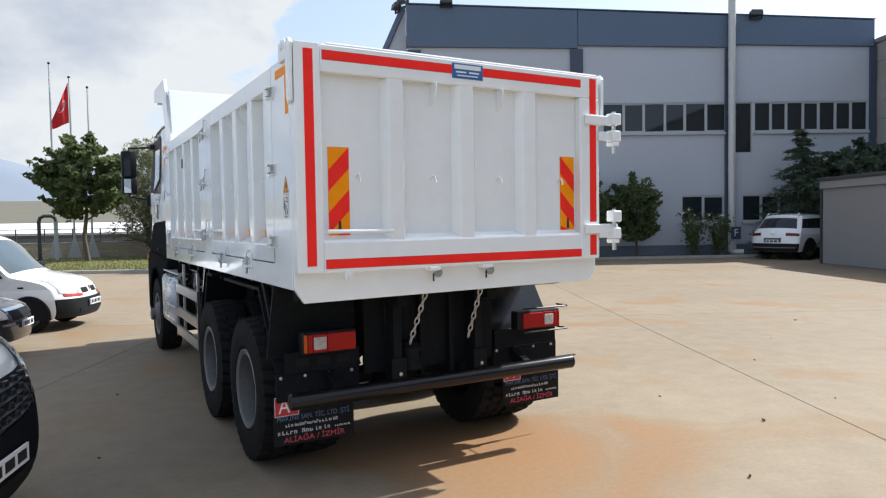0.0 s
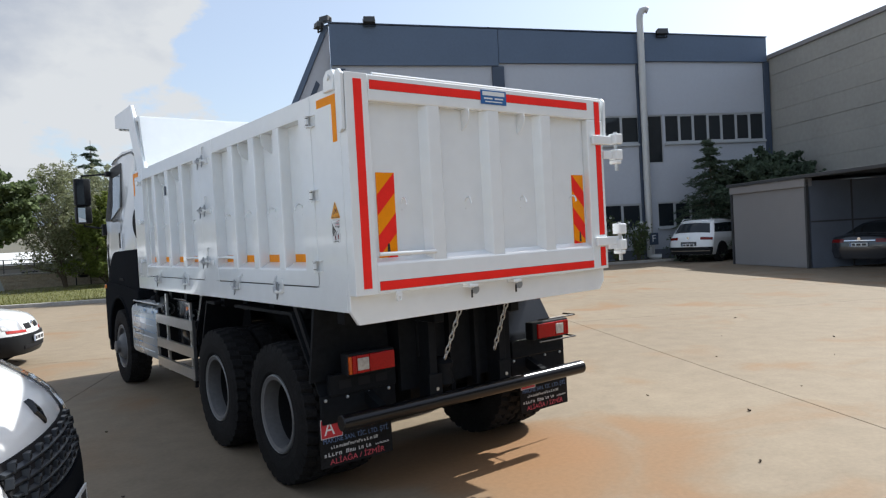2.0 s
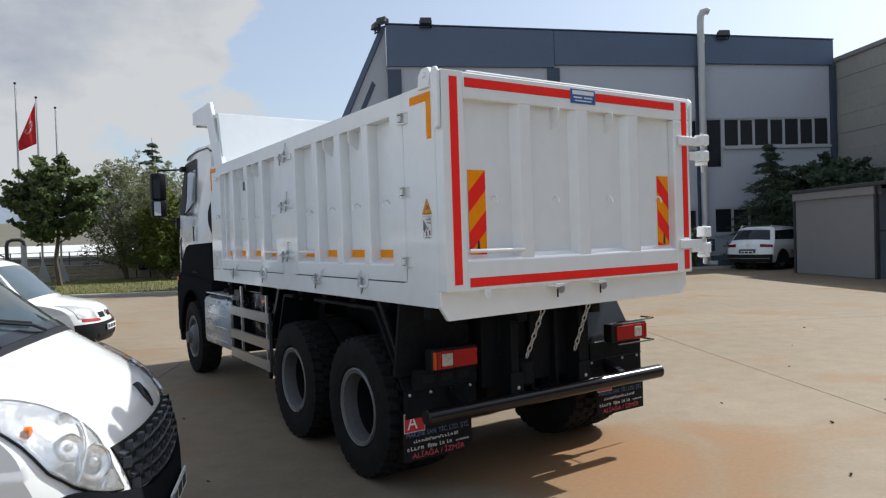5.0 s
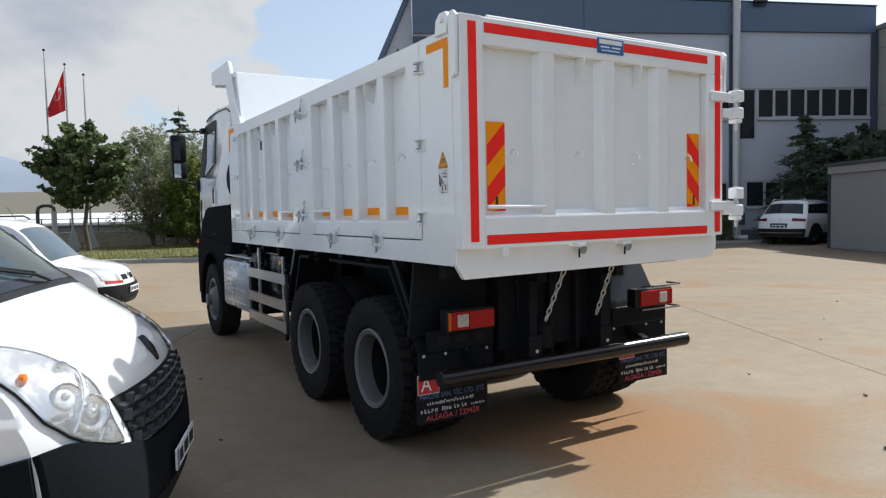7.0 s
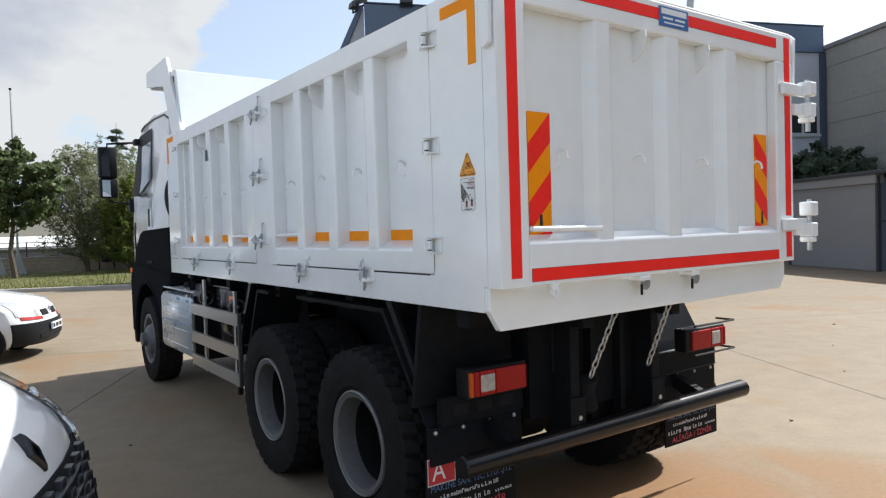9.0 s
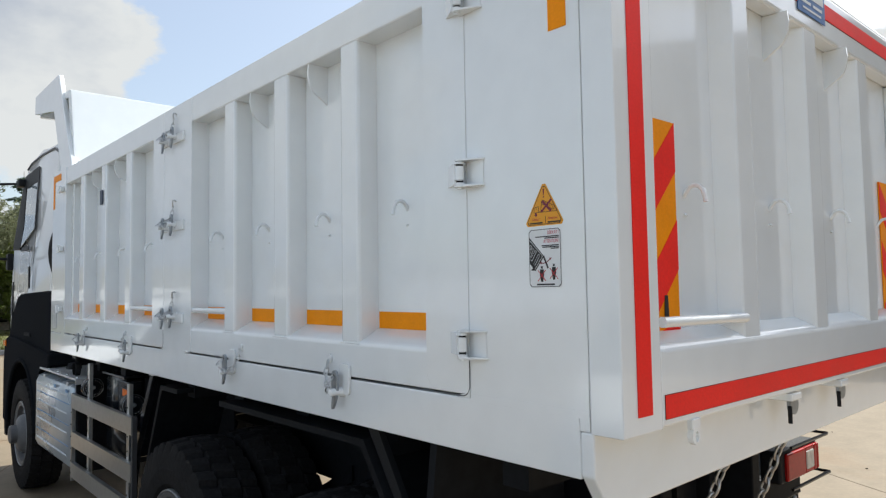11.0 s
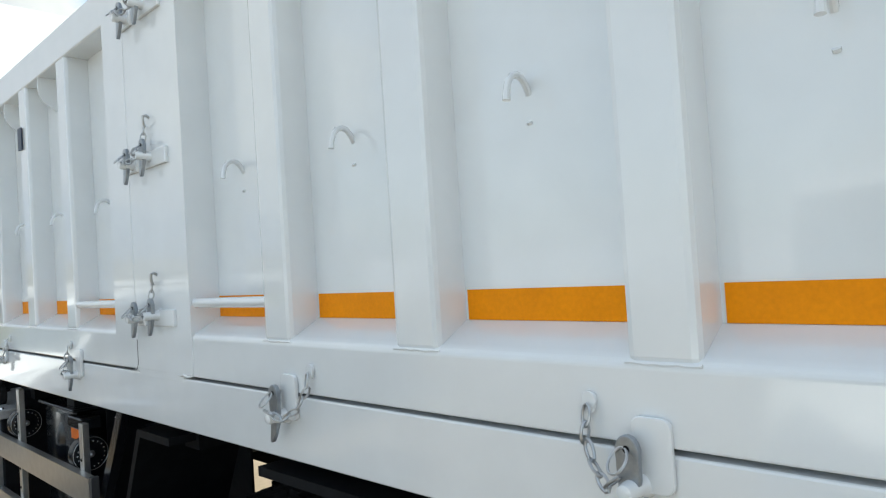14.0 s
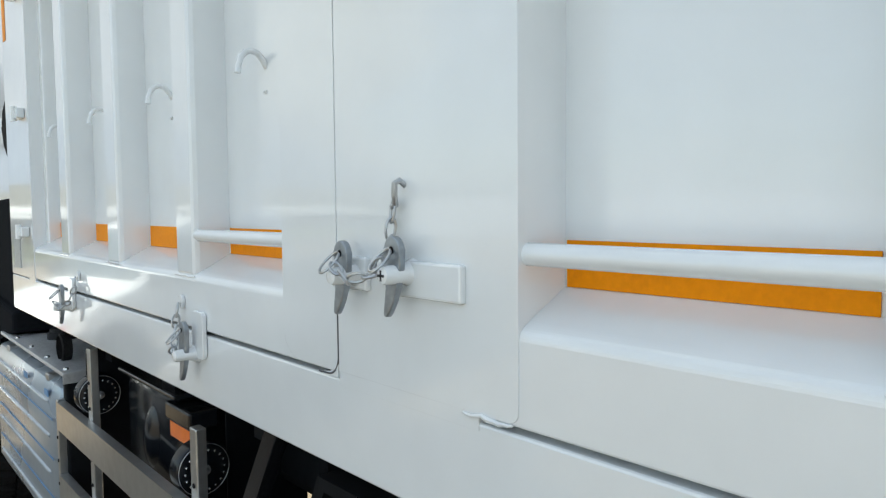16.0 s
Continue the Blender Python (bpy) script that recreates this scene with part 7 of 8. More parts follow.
        lathe(bm, [(-0.012, 0.022), (0.01, 0.022), (0.02, 0.001)], c, "x", 12)
        part("turn_bulb", bm, M["lamp_orange"], base)
        part("lamp_cover", lamp(0.030, 0.004, 0.01), M["lens"], base, smooth=True)
        bm = bmesh.new()
        rim = [hshape(1, k / 20) for k in range(21)]
        tube(bm, [on(u, f, 0.004) for u, f in rim], 0.006, 6)
        part("lamp_rim", bm, M["grey_plastic"], base, smooth=True)
        bm = bmesh.new()
        tube(bm, [on(*hshape(0, k / 20), 0.008) for k in range(21)], 0.007, 6)
        part("lamp_seal", bm, M["plastic"], base, smooth=True)
        bm = bmesh.new()
        tube(bm, [on(H(z), s * f, 0.0) for f, z in ((0.90, 1.32), (0.91, 1.36), (0.92, 1.40), (0.925, 1.43))], 0.003, 5)
        part("bonnet_seam", bm, M["grey_plastic"], v)
    # glass
    part("windscreen", sh.patch(H(1.475), H(2.17), -0.93, 0.93, 0.006, 0.01, 16, 8), M["screen"], v, smooth=True)
    part("screen_edge", sh.patch(H(1.44), H(1.48), -0.94, 0.94, 0.010, 0.012, 16, 2), M["gloss_black"], v, smooth=True)
    for s in (-1, 1):
        part("pillar_trim", sh.patch(H(1.44), H(2.2), s * 0.925, s * 0.975, 0.012, 0.016, 2, 10), M["gloss_black"], v, smooth=True)
    part("cowl", sh.patch(H(1.415), H(1.445), -0.93, 0.93, 0.006, 0.012, 12, 3), M["plastic"], v)
    for f in (0.15, -0.5):
        bm = bmesh.new()
        tube(bm, [on(H(1.45), f, 0.03), on(H(1.49), f - 0.12, 0.05), on(H(1.56), f - 0.5 if f > 0 else f - 0.38, 0.04)], 0.009, 6)
        tube(bm, [on(H(1.50), f - 0.05, 0.035), on(H(1.60), f - 0.62 if f > 0 else f - 0.42, 0.03)], 0.007, 6)
        part("wiper", bm, M["plastic"], v)
    for s in (-1, 1):
        part("bumper_cheek", sh.side_patch([(-0.30, 0.27), (-0.34, 0.60), (-0.36, 0.845), (-0.52, 0.80), (-0.57, 0.71), (-0.60, 0.27)], s, 0.03, 0.05), M["fender"], v)
        part("door_window", sh.side_patch([(-1.0, 1.5), (-1.7, 2.08), (-2.3, 2.1), (-2.3, 1.47)], s), M["glass"], v)
        part("side_moulding", sh.side_patch([(-0.9, 0.5), (-0.95, 0.72), (-5.4, 0.72), (-5.4, 0.5)], s, 0.02, 0.03), M["plastic"], v)
        if s < 0:
            bm = bmesh.new()
            box(bm, -1.35, -1.15, s * 1.13 - 0.11, s * 1.13 + 0.11, 1.42, 1.78, 0.04)
            part("door_mirror", bm, M["plastic"], v, smooth=True)
        for q in (-1.38, -2.4):
            part("door_seam", sh.side_patch([(q, 0.75), (q, 1.45), (q - 0.008, 1.45), (q - 0.008, 0.75)], s, 0.001, 0.002), M["print_black"], v)
        car_wheel(v, -0.95, s * 0.86, 0.34, 0.22, s)
        car_wheel(v, -4.5, s * 0.86, 0.34, 0.22, s)
    arches(sh, v, -0.95, 0.34)
    arches(sh, v, -4.5, 0.34)
    p = on(H(0.50), 0, 0.045)
    plate_on(v, (p.x + 0.012, 0, p.z), 90)


M["screen"] = mat("van windscreen", (0.03, 0.045, 0.05), 0.03, vary=0.5, stain=2.5, rough_vary=0.01, spec=0.22)
VAN_AT, VAN_RZ = (-0.280, 4.730, 0), -20
M["grille_grey"] = mat("satin grille plastic", (0.022, 0.026, 0.032), 0.38, vary=0.2, grain=90)
M["reflector"] = mat("lamp reflector", (0.82, 0.83, 0.84), 0.12, metal=0.9, vary=0.15, grain=20, bump=0.3, bump_scale=40)
M["lamp_bowl"] = mat("lamp bowl", (0.72, 0.73, 0.74), 0.16, metal=0.95, vary=0.1, grain=14, bump=1.0, bump_scale=13)
M["dark_chrome"] = mat("dark chrome", (0.05, 0.053, 0.058), 0.22, metal=1.0, vary=0.2)
M["lens"] = clear_glass("clear lamp cover")
build_van()


def small_van(at, rz):
    k = thing("delivery_van", at, rz, "small white delivery van with a dark grey bumper", "van")
    line = [(-0.05, 0.24), (0.0, 0.32), (0.0, 0.56), (-0.06, 0.70), (-0.12, 0.82), (-0.28, 0.93), (-0.75, 1.02), (-1.02, 1.08), (-1.62, 1.66), (-1.85, 1.77), (-2.3, 1.82), (-3.85, 1.80), (-3.98, 1.7), (-4.02, 0.35)]
    sh = Shell(line, [(0.2, 0.78), (0.5, 0.83), (1.0, 0.83), (1.3, 0.79), (1.82, 0.66)], 0.34, 0.05, 0.06, 3)
    part("body", sh.skin(bmesh.new()), M["van_white"], k, smooth=True)
    H = sh.at_height
    part("bumper", sh.patch(H(0.25), H(0.575), -0.995, 0.995, 0.03, 0.05, 20, 6), M["plastic"], k, smooth=True)
    part("bumper_lip", sh.patch(H(0.33), H(0.39), -0.62, 0.62, 0.04, 0.02, 10, 2), M["dark"], k)
    for s in (-1, 1):
        part("grille", sh.patch(H(0.655), H(0.75), s * 0.10, s * 0.38, 0.008, 0.012, 6, 3), M["dark"], k)

        def hs(u, f, s=s):
            z = 0.650 + 0.03 * f + (0.19 + 0.10 * f) * u
            return H(z), s * (0.50 + 0.42 * f)
        hl = part("headlamp", sh.patch(0, 1, 0, 1, 0.008, 0.016, 8, 6, hs), M["lamp_clear"], k, "clear headlamp with a red lower edge", smooth=True)

        def hr(u, f, s=s):
            z = 0.605 + 0.02 * f + 0.045 * u
            return H(z), s * (0.42 + 0.46 * f)
        part("lower_lens", sh.patch(0, 1, 0, 1, 0.01, 0.016, 8, 2, hr), M["lamp_pale_red"], hl)
        part("side_window", sh.side_patch([(-1.18, 1.04), (-1.30, 1.20), (-1.70, 1.60), (-1.86, 1.66), (-2.32, 1.67), (-2.36, 1.02)], s, 0.035, 0.05), M["glass"], k)
        bm = bmesh.new()
        box(bm, -1.42, -1.22, s * 0.92 - 0.10, s * 0.92 + 0.10, 1.00, 1.20, 0.05)
        part("door_mirror", bm, M["plastic"], k, smooth=True)
        part("repeater", sh.side_patch([(-0.85, 0.80), (-0.85, 0.84), (-0.95, 0.84), (-0.95, 0.80)], s), M["plastic"], k)
        part("door_seam", sh.side_patch([(-1.12, 0.45), (-1.12, 1.05), (-1.128, 1.05), (-1.128, 0.45)], s, 0.001, 0.002), M["print_black"], k)
        car_wheel(k, -0.78, s * 0.72, 0.29, 0.18, s)
        car_wheel(k, -3.35, s * 0.72, 0.29, 0.18, s)
        bm = bmesh.new()
        tube(bm, [(-1.95, s * 0.60, 1.80), (-2.05, s * 0.6, 1.86), (-3.6, s * 0.58, 1.86), (-3.7, s * 0.58, 1.81)], 0.016, 6)
        part("roof_rail", bm, M["plastic"], k)
    arches(sh, k, -0.78, 0.29)
    arches(sh, k, -3.35, 0.29)
    part("windscreen", sh.patch(H(1.10), H(1.65), -0.92, 0.92, 0.006, 0.01, 10, 6), M["glass_sky"], k, smooth=True)
    bm = bmesh.new()
    tube(bm, [(-1.98, 0.1, 1.80), (-2.12, 0.1, 2.02)], 0.005, 5)
    part("aerial", bm, M["plastic"], k)
    bm = bmesh.new()
    c = (-0.075, 0.725)
    prism(bm, [(0, c[1] + 0.06), (0.035, c[1]), (0, c[1] - 0.06), (-0.035, c[1])], "x", c[0] + 0.005, c[0] + 0.025)
    part("badge", bm, M["chrome"], k)
    plate_on(k, (0.045, 0, 0.475), 90)


M["lamp_clear"] = mat("bright clear lamp", (0.66, 0.67, 0.68), 0.15, metal=0.5, vary=0.3, grain=20, coat=0.5)
M["lamp_pale_red"] = mat("pale red lamp lens", (0.42, 0.05, 0.045), 0.2, vary=0.3, grain=40, spec=0.3)
M["lamp_dark"] = mat("dark red lamp lens", (0.16, 0.004, 0.004), 0.15, vary=0.3, grain=30)
small_van((0.66, 14.65, 0), -22)


def saloon(name, at, rz, label, paint, rear_seen=False, scale=1.0, tall=False):
    k = thing(name, at, rz, label, "car")
    if tall:
        line = [(-0.02, 0.28), (0.0, 0.42), (0.0, 0.62), (-0.08, 0.84), (-0.3, 0.98), (-1.1, 1.08), (-1.3, 1.12), (-1.95, 1.56), (-2.2, 1.65), (-2.8, 1.69), (-3.7, 1.66), (-3.95, 1.60), (-4.28, 1.12), (-4.40, 1.02), (-4.46, 0.78), (-4.48, 0.5), (-4.42, 0.30)]
        wid = [(0.25, 0.82), (0.5, 0.90), (0.95, 0.91), (1.12, 0.87), (1.66, 0.66)]
        cy, rw = 0.05, 0.36
        wx = (-0.88, -3.56)
    else:
        line = [(-0.03, 0.22), (0.0, 0.32), (0.0, 0.52), (-0.06, 0.66), (-0.25, 0.78), (-1.1, 0.94), (-1.35, 0.98), (-2.05, 1.36), (-2.4, 1.44), (-3.0, 1.44), (-3.4, 1.36), (-3.95, 1.06), (-4.5, 1.02), (-4.58, 0.92), (-4.62, 0.6), (-4.58, 0.28)]
        wid = [(0.2, 0.80), (0.5, 0.88), (0.85, 0.89), (1.0, 0.85), (1.44, 0.58)]
        cy, rw = 0.05, 0.315
        wx = (-0.85, -3.6)
    sh = Shell(line, wid, 0.36, 0.22, 0.05, 3)
    part("body", sh.skin(bmesh.new()), M[paint], k, smooth=True)
    H = sh.at_height
    top = line[8 if tall else 7][1]
    belt = 1.12 if tall else 1.0
    R = lambda z: sh.at_height(z, False)
    part("windscreen", sh.patch(H(belt + 0.03), H(top - 0.04), -0.92, 0.92, 0.005, 0.01, 10, 5), M["glass"], k, smooth=True)
    if tall:
        part("rear_window", sh.patch(R(1.52), R(1.16), -0.86, 0.86, 0.006, 0.01, 10, 5), M["glass"], k, smooth=True)
        part("rear_bumper", sh.patch(R(0.60), R(0.31), -0.99, 0.99, 0.02, 0.04, 14, 4), M["plastic"], k, smooth=True)
        part("bumper_strip", sh.patch(R(0.47), R(0.44), -0.9, 0.9, 0.026, 0.02, 14, 2), M["chrome"], k, smooth=True)
        part("plate_recess", sh.patch(R(0.80), R(0.645), -0.36, 0.36, 0.004, 0.008, 6, 3), M["grey_plastic"], k, smooth=True)
        part("spoiler", sh.patch(R(1.60), R(1.55), -0.9, 0.9, 0.03, 0.04, 8, 2), M[paint], k, smooth=True)
    else:
        part("rear_window", sh.patch(R(1.36), R(1.09), -0.86, 0.86, 0.006, 0.01, 10, 5), M["glass"], k, smooth=True)
        part("rear_bumper", sh.patch(R(0.60), R(0.30), -0.99, 0.99, 0.02, 0.04, 14, 4), M[paint], k, smooth=True)
        part("boot_strip", sh.patch(R(0.86), R(0.83), -0.5, 0.5, 0.012, 0.02, 8, 2), M["chrome"], k)
    part("front_bumper", sh.patch(H(0.24), H(0.45), -0.99, 0.99, 0.02, 0.04, 14, 4), M[paint] if not tall else M["plastic"], k, smooth=True)
    part("grille", sh.patch(H(0.52), H(0.70), -0.45, 0.45, 0.006, 0.012, 8, 3), M["dark"], k)
    part("grille_trim", sh.patch(H(0.66), H(0.70), -0.55, 0.55, 0.014, 0.02, 8, 2), M["chrome"], k)
    zl = 0.93 if tall else 0.84
    for s in (-1, 1):
        part("headlamp", sh.patch(H(0.56), H(0.70), s * 0.58, s * 0.95, 0.008, 0.014, 6, 3), M["lamp_white"], k, smooth=True)
        part("tail_lamp", sh.patch(R(zl + 0.06), R(zl - 0.05), s * 0.52, s * 0.97, 0.012, 0.02, 6, 3), M["lamp_dark"], k, smooth=True)
        if tall:
            glassy = [(-1.55, 1.16), (-2.08, 1.50), (-2.4, 1.56), (-3.72, 1.53), (-4.0, 1.20)]
        else:
            glassy = [(-1.62, 1.02), (-2.15, 1.32), (-2.5, 1.375), (-3.0, 1.36), (-3.5, 1.22), (-3.72, 1.06)]
        part("side_window", sh.side_patch(glassy, s), M["glass"], k)
        bm = bmesh.new()
        yy = s * (sh.w(belt) + 0.1)
        box(bm, -1.72, -1.55, yy - 0.09, yy + 0.09, belt - 0.02, belt + 0.14, 0.035)
        part("door_mirror", bm, M[paint], k, smooth=True)
        part("sill_moulding", sh.side_patch([(-1.3, 0.30), (-1.3, 0.42), (-3.15, 0.42), (-3.15, 0.30)], s, 0.015, 0.03), M["plastic"], k)
        for q in (-1.5, -2.6):
            part("door_seam", sh.side_patch([(q, 0.45), (q, belt), (q - 0.008, belt), (q - 0.008, 0.45)], s, 0.001, 0.002), M["print_black"], k)
        for x in wx:
            car_wheel(k, x, s * (sh.w(0.5) - 0.12), rw, 0.22, s)
        if tall:
            bm = bmesh.new()
            tube(bm, [(-2.2, s * 0.60, 1.62), (-2.3, s * 0.6, 1.70), (-3.7, s * 0.58, 1.68), (-3.8, s * 0.58, 1.62)], 0.018, 6)
            part("roof_rail", bm, M["chrome"], k)
    for x in wx:
        arches(sh, k, x, rw, "plastic" if tall else paint)
    plate_on(k, (-4.50 if tall else -4.645, 0, 0.68 if tall else 0.72), -90)
    plate_on(k, (0.035, 0, 0.45 if not tall else 0.5), 90)
    bm = bmesh.new()
    lathe(bm, [(-0.012, 0.05), (0.0, 0.055), (0.008, 0.04)], (-4.47 if tall else -4.60, 0, 0.95 if tall else 0.9), "x", 16)
    part("badge", bm, M["chrome"], k)
    k.scale = (scale, scale, scale)
    return k


saloon("dark_saloon", (-0.36, 12.15, 0), -14, "dark anthracite saloon car parked beside the vans", "dark_paint")


saloon("white_suv", (32.15, 18.85, 0), 4, "white sport utility car seen from behind, dark windows", "van_white", True, 1.18, True)
saloon("black_saloon", (29.6, 10.4, 0), 0, "black saloon car parked under the carport", "dark_paint", True, 1.1)


# ---- greenery, wall and distance ----
def quads(name, centres, size, material, parent, aspect=0.6, flat=0.0, seed=1, droop=None):
    """Many small leaves as one mesh: a bent pair of triangles each, turned at random."""
    rng = np.random.default_rng(seed)
    c = np.asarray(centres, float)
    n = len(c)
    a = rng.normal(size=(n, 3))
    a[:, 2] *= (1 - flat)
    if droop is not None:
        a = np.asarray(droop) + a * 0.35
    a /= np.linalg.norm(a, axis=1)[:, None] + 1e-9
    b = rng.normal(size=(n, 3))
    b -= a * (a * b).sum(1)[:, None]
    b /= np.linalg.norm(b, axis=1)[:, None] + 1e-9
    nn = np.cross(a, b)
    s = size * rng.uniform(0.6, 1.3, n)[:, None]
    v = np.stack([c - a * s, c + b * s * aspect + nn * s * 0.15, c + a * s, c - b * s * aspect + nn * s * 0.15], 1).reshape(-1, 3)
    f = [(4 * i, 4 * i + 1, 4 * i + 2, 4 * i + 3) for i in range(n)]
    me = bpy.data.meshes.new(name)
    me.from_pydata(v.tolist(), [], f)
    me.materials.append(material)
    ob = new(name, me)
    ob.parent = parent
    return ob


def tree(name, at, height, spread, trunk_h, label, leaves, leaf, seed, size=0.11, lean=0.0, lobes=26, stems=1, squash=1.0, trunk_r=0.11, lobe=(0.17, 0.31), lobe_z=0.75, aspect=0.62, rays=0, rise=0.35):
    rng = np.random.default_rng(seed)
    root = thing(name, at, 0, label, "tree")
    bm = bmesh.new()
    tips = []
    for s in range(stems):
        ang0 = rng.uniform(0, 6.28)
        off = 0.0 if stems == 1 else 0.25 * spread
        top = Vector((math.cos(ang0) * off + lean, math.sin(ang0) * off, trunk_h))
        mid = top * 0.5 + Vector((rng.normal() * 0.06, rng.normal() * 0.06, 0))
        tube(bm, [(math.cos(ang0) * 0.12 * (stems > 1), math.sin(ang0) * 0.12 * (stems > 1), 0), tuple(mid), tuple(top), tuple(top + Vector((lean * 0.3, 0, (height - trunk_h) * 0.6)))], [trunk_r * 1.25, trunk_r, trunk_r * 0.75, trunk_r * 0.2], 9)
        for i in range(7):
            a = ang0 + i * 2.4 + rng.uniform(-0.4, 0.4)
            h = trunk_h * rng.uniform(0.85, 1.1) + (height - trunk_h) * 0.07 * i
            st = Vector((top.x, top.y, min(h, height * 0.8)))
            r = spread * rng.uniform(0.55, 0.95) * (1 - 0.5 * i / 7)
            en = st + Vector((math.cos(a) * r, math.sin(a) * r, (height - trunk_h) * rng.uniform(0.12, 0.42)))
            md = (st + en) / 2 + Vector((0, 0, -0.08))
            lm = bmesh.new()
            tube(lm, [tuple(st), tuple(md), tuple(en)], [trunk_r * 0.45, trunk_r * 0.28, 0.012], 6)
            part("limb", lm, M["bark"], root, smooth=True)
            tips += [md * 0.4 + en * 0.6, en]
    part("trunk", bm, M["bark"], root, smooth=True)
    # clumps of leaves with gaps between them
    cz = (trunk_h + height) / 2
    hz = (height - trunk_h) / 2
    lob = [np.array(t) for t in tips]
    for _ in range(lobes):
        d = rng.normal(size=3)
        d /= np.linalg.norm(d)
        q = rng.uniform(0.45, 1.0)
        lob.append(np.array([d[0] * spread * 0.86 * q + lean, d[1] * spread * 0.86 * q, cz + 0.05 * hz + d[2] * hz * 0.86 * q * squash]))
    pts = []
    per = leaves // len(lob) // (3 if rays else 1)
    for c in lob:
        r = spread * rng.uniform(*lobe)
        d = rng.normal(size=(per, 3))
        d /= np.linalg.norm(d, axis=1)[:, None]
        rad = r * rng.uniform(0.3, 1.05, per) ** 0.6
        p = c + d * rad[:, None] * np.array([1, 1, lobe_z])
        pts.append(p)
    # leafy shoots that run outwards to an uneven outline
    for k in range(rays):
        d = rng.normal(size=3)
        d /= np.linalg.norm(d)
        q = rng.uniform(0.72, 1.12)
        end = np.array([d[0] * spread * q + lean, d[1] * spread * q, cz + d[2] * hz * q])
        hd = math.hypot(end[0] - lean, end[1])
        beg = np.array([lean * 0.6 + d[0] * 0.1 * spread, d[1] * 0.1 * spread, max(trunk_h * 0.85, end[2] - rise * hd - 0.25 * hz)])
        m = leaves // (2 * rays)
        u = rng.uniform(0.25, 1.0, m) ** 0.8
        p = beg + (end - beg) * u[:, None]
        wd = spread * 0.075 * (1.15 - 0.75 * u)
        p += rng.normal(size=(m, 3)) * np.stack([wd, wd, wd * 0.55], 1)
        pts.append(p)
    pts = np.concatenate(pts)
    pts[:, 2] = np.maximum(pts[:, 2], trunk_h * 0.72)
    quads("crown", pts, size, leaf, root, aspect, 0.2, seed)
    return root


def conifer(name, at, height, spread, label, n, seed, size=0.10, base=0.1, tiers=16, open_=0.0, leaf=None):
    rng = np.random.default_rng(seed)
    root = thing(name, at, 0, label, "tree")
    bm = bmesh.new()
    tube(bm, [(0, 0, 0), (0.02, 0, height * 0.5), (0, 0.01, height)], [height * 0.02, height * 0.012, 0.01], 8)
    pts, dirs = [], []
    for t in range(tiers):
        z = height * (base + (1 - base) * t / tiers)
        r = spread * (1 - (z / height)) ** 0.85 + 0.08
        m = max(5, int(11 * (1 - t / tiers)) + 4)
        for k in range(m):
            a = 6.283 * k / m + rng.uniform(-0.25, 0.25) + t * 0.7
            rr = r * rng.uniform(0.55, 1.15)
            z = height * (base + (1 - base) * (t + rng.uniform(-0.5, 0.5)) / tiers)
            tip = np.array([math.cos(a) * rr, math.sin(a) * rr, z - 0.10 * rr + 0.12 * rr * rng.uniform(-1, 1)])
            st = np.array([0, 0, z + 0.05 * rr])
            tube(bm, [tuple(st), tuple((st + tip) / 2 + np.array([0, 0, 0.04 * rr])), tuple(tip)], [0.022, 0.014, 0.005], 4, caps=False)
            q = max(6, int(n / (tiers * m) * (0.4 + rr / spread)))
            u = rng.uniform(0.12 + open_, 1.05, q)
            p = st + (tip - st) * u[:, None]
            wd = 0.20 * rr * (1.1 - u) + 0.05
            p += rng.normal(size=(q, 3)) * np.stack([wd, wd, wd * 0.45], 1)
            pts.append(p)
            d = np.tile((tip - st) / np.linalg.norm(tip - st), (q, 1))
            d[:, 2] -= 0.15
            dirs.append(d)
    part("trunk", bm, M["bark"], root)
    quads("crown", np.concatenate(pts), size, leaf or M["needle"], root, 0.22, 0, seed, np.concatenate(dirs))
    return root


def rose_bush(name, at, h, r, seed, label="leafy rose bush with a few pale blooms", leaf="leaf", n=1000, flowers=7):
    rng = np.random.default_rng(seed)
    root = thing(name, at, 0, label, "bush")
    bm = bmesh.new()
    pts, tops = [], []
    for k in range(9):
        a = 6.283 * k / 9
        e = Vector((math.cos(a) * r * rng.uniform(0.3, 0.9), math.sin(a) * r * rng.uniform(0.3, 0.9), h * rng.uniform(0.7, 1.0)))
        tube(bm, [(0.05 * math.cos(a), 0.05 * math.sin(a), 0), tuple(e * 0.5 + Vector((0, 0, 0.1))), tuple(e)], [0.02, 0.014, 0.006], 5)
        tops.append(e)
        q = n // 9
        u = rng.uniform(0.2, 1.05, q)[:, None]
        p = np.array(e)[None] * u + rng.normal(size=(q, 3)) * r * 0.22
        pts.append(p)
    part("stem", bm, M["bark"], root)
    p = np.concatenate(pts)
    p[:, 2] = np.maximum(p[:, 2], 0.12)
    quads("foliage", p, 0.07, M[leaf], root, 0.62, 0.1, seed)
    for e in tops[:flowers]:
        bm = bmesh.new()
        bmesh.ops.create_icosphere(bm, subdivisions=1, radius=0.06, matrix=Matrix.Translation(e + Vector((0, 0, 0.06))))
        part("bloom", bm, M["label_white"], root)
    return root


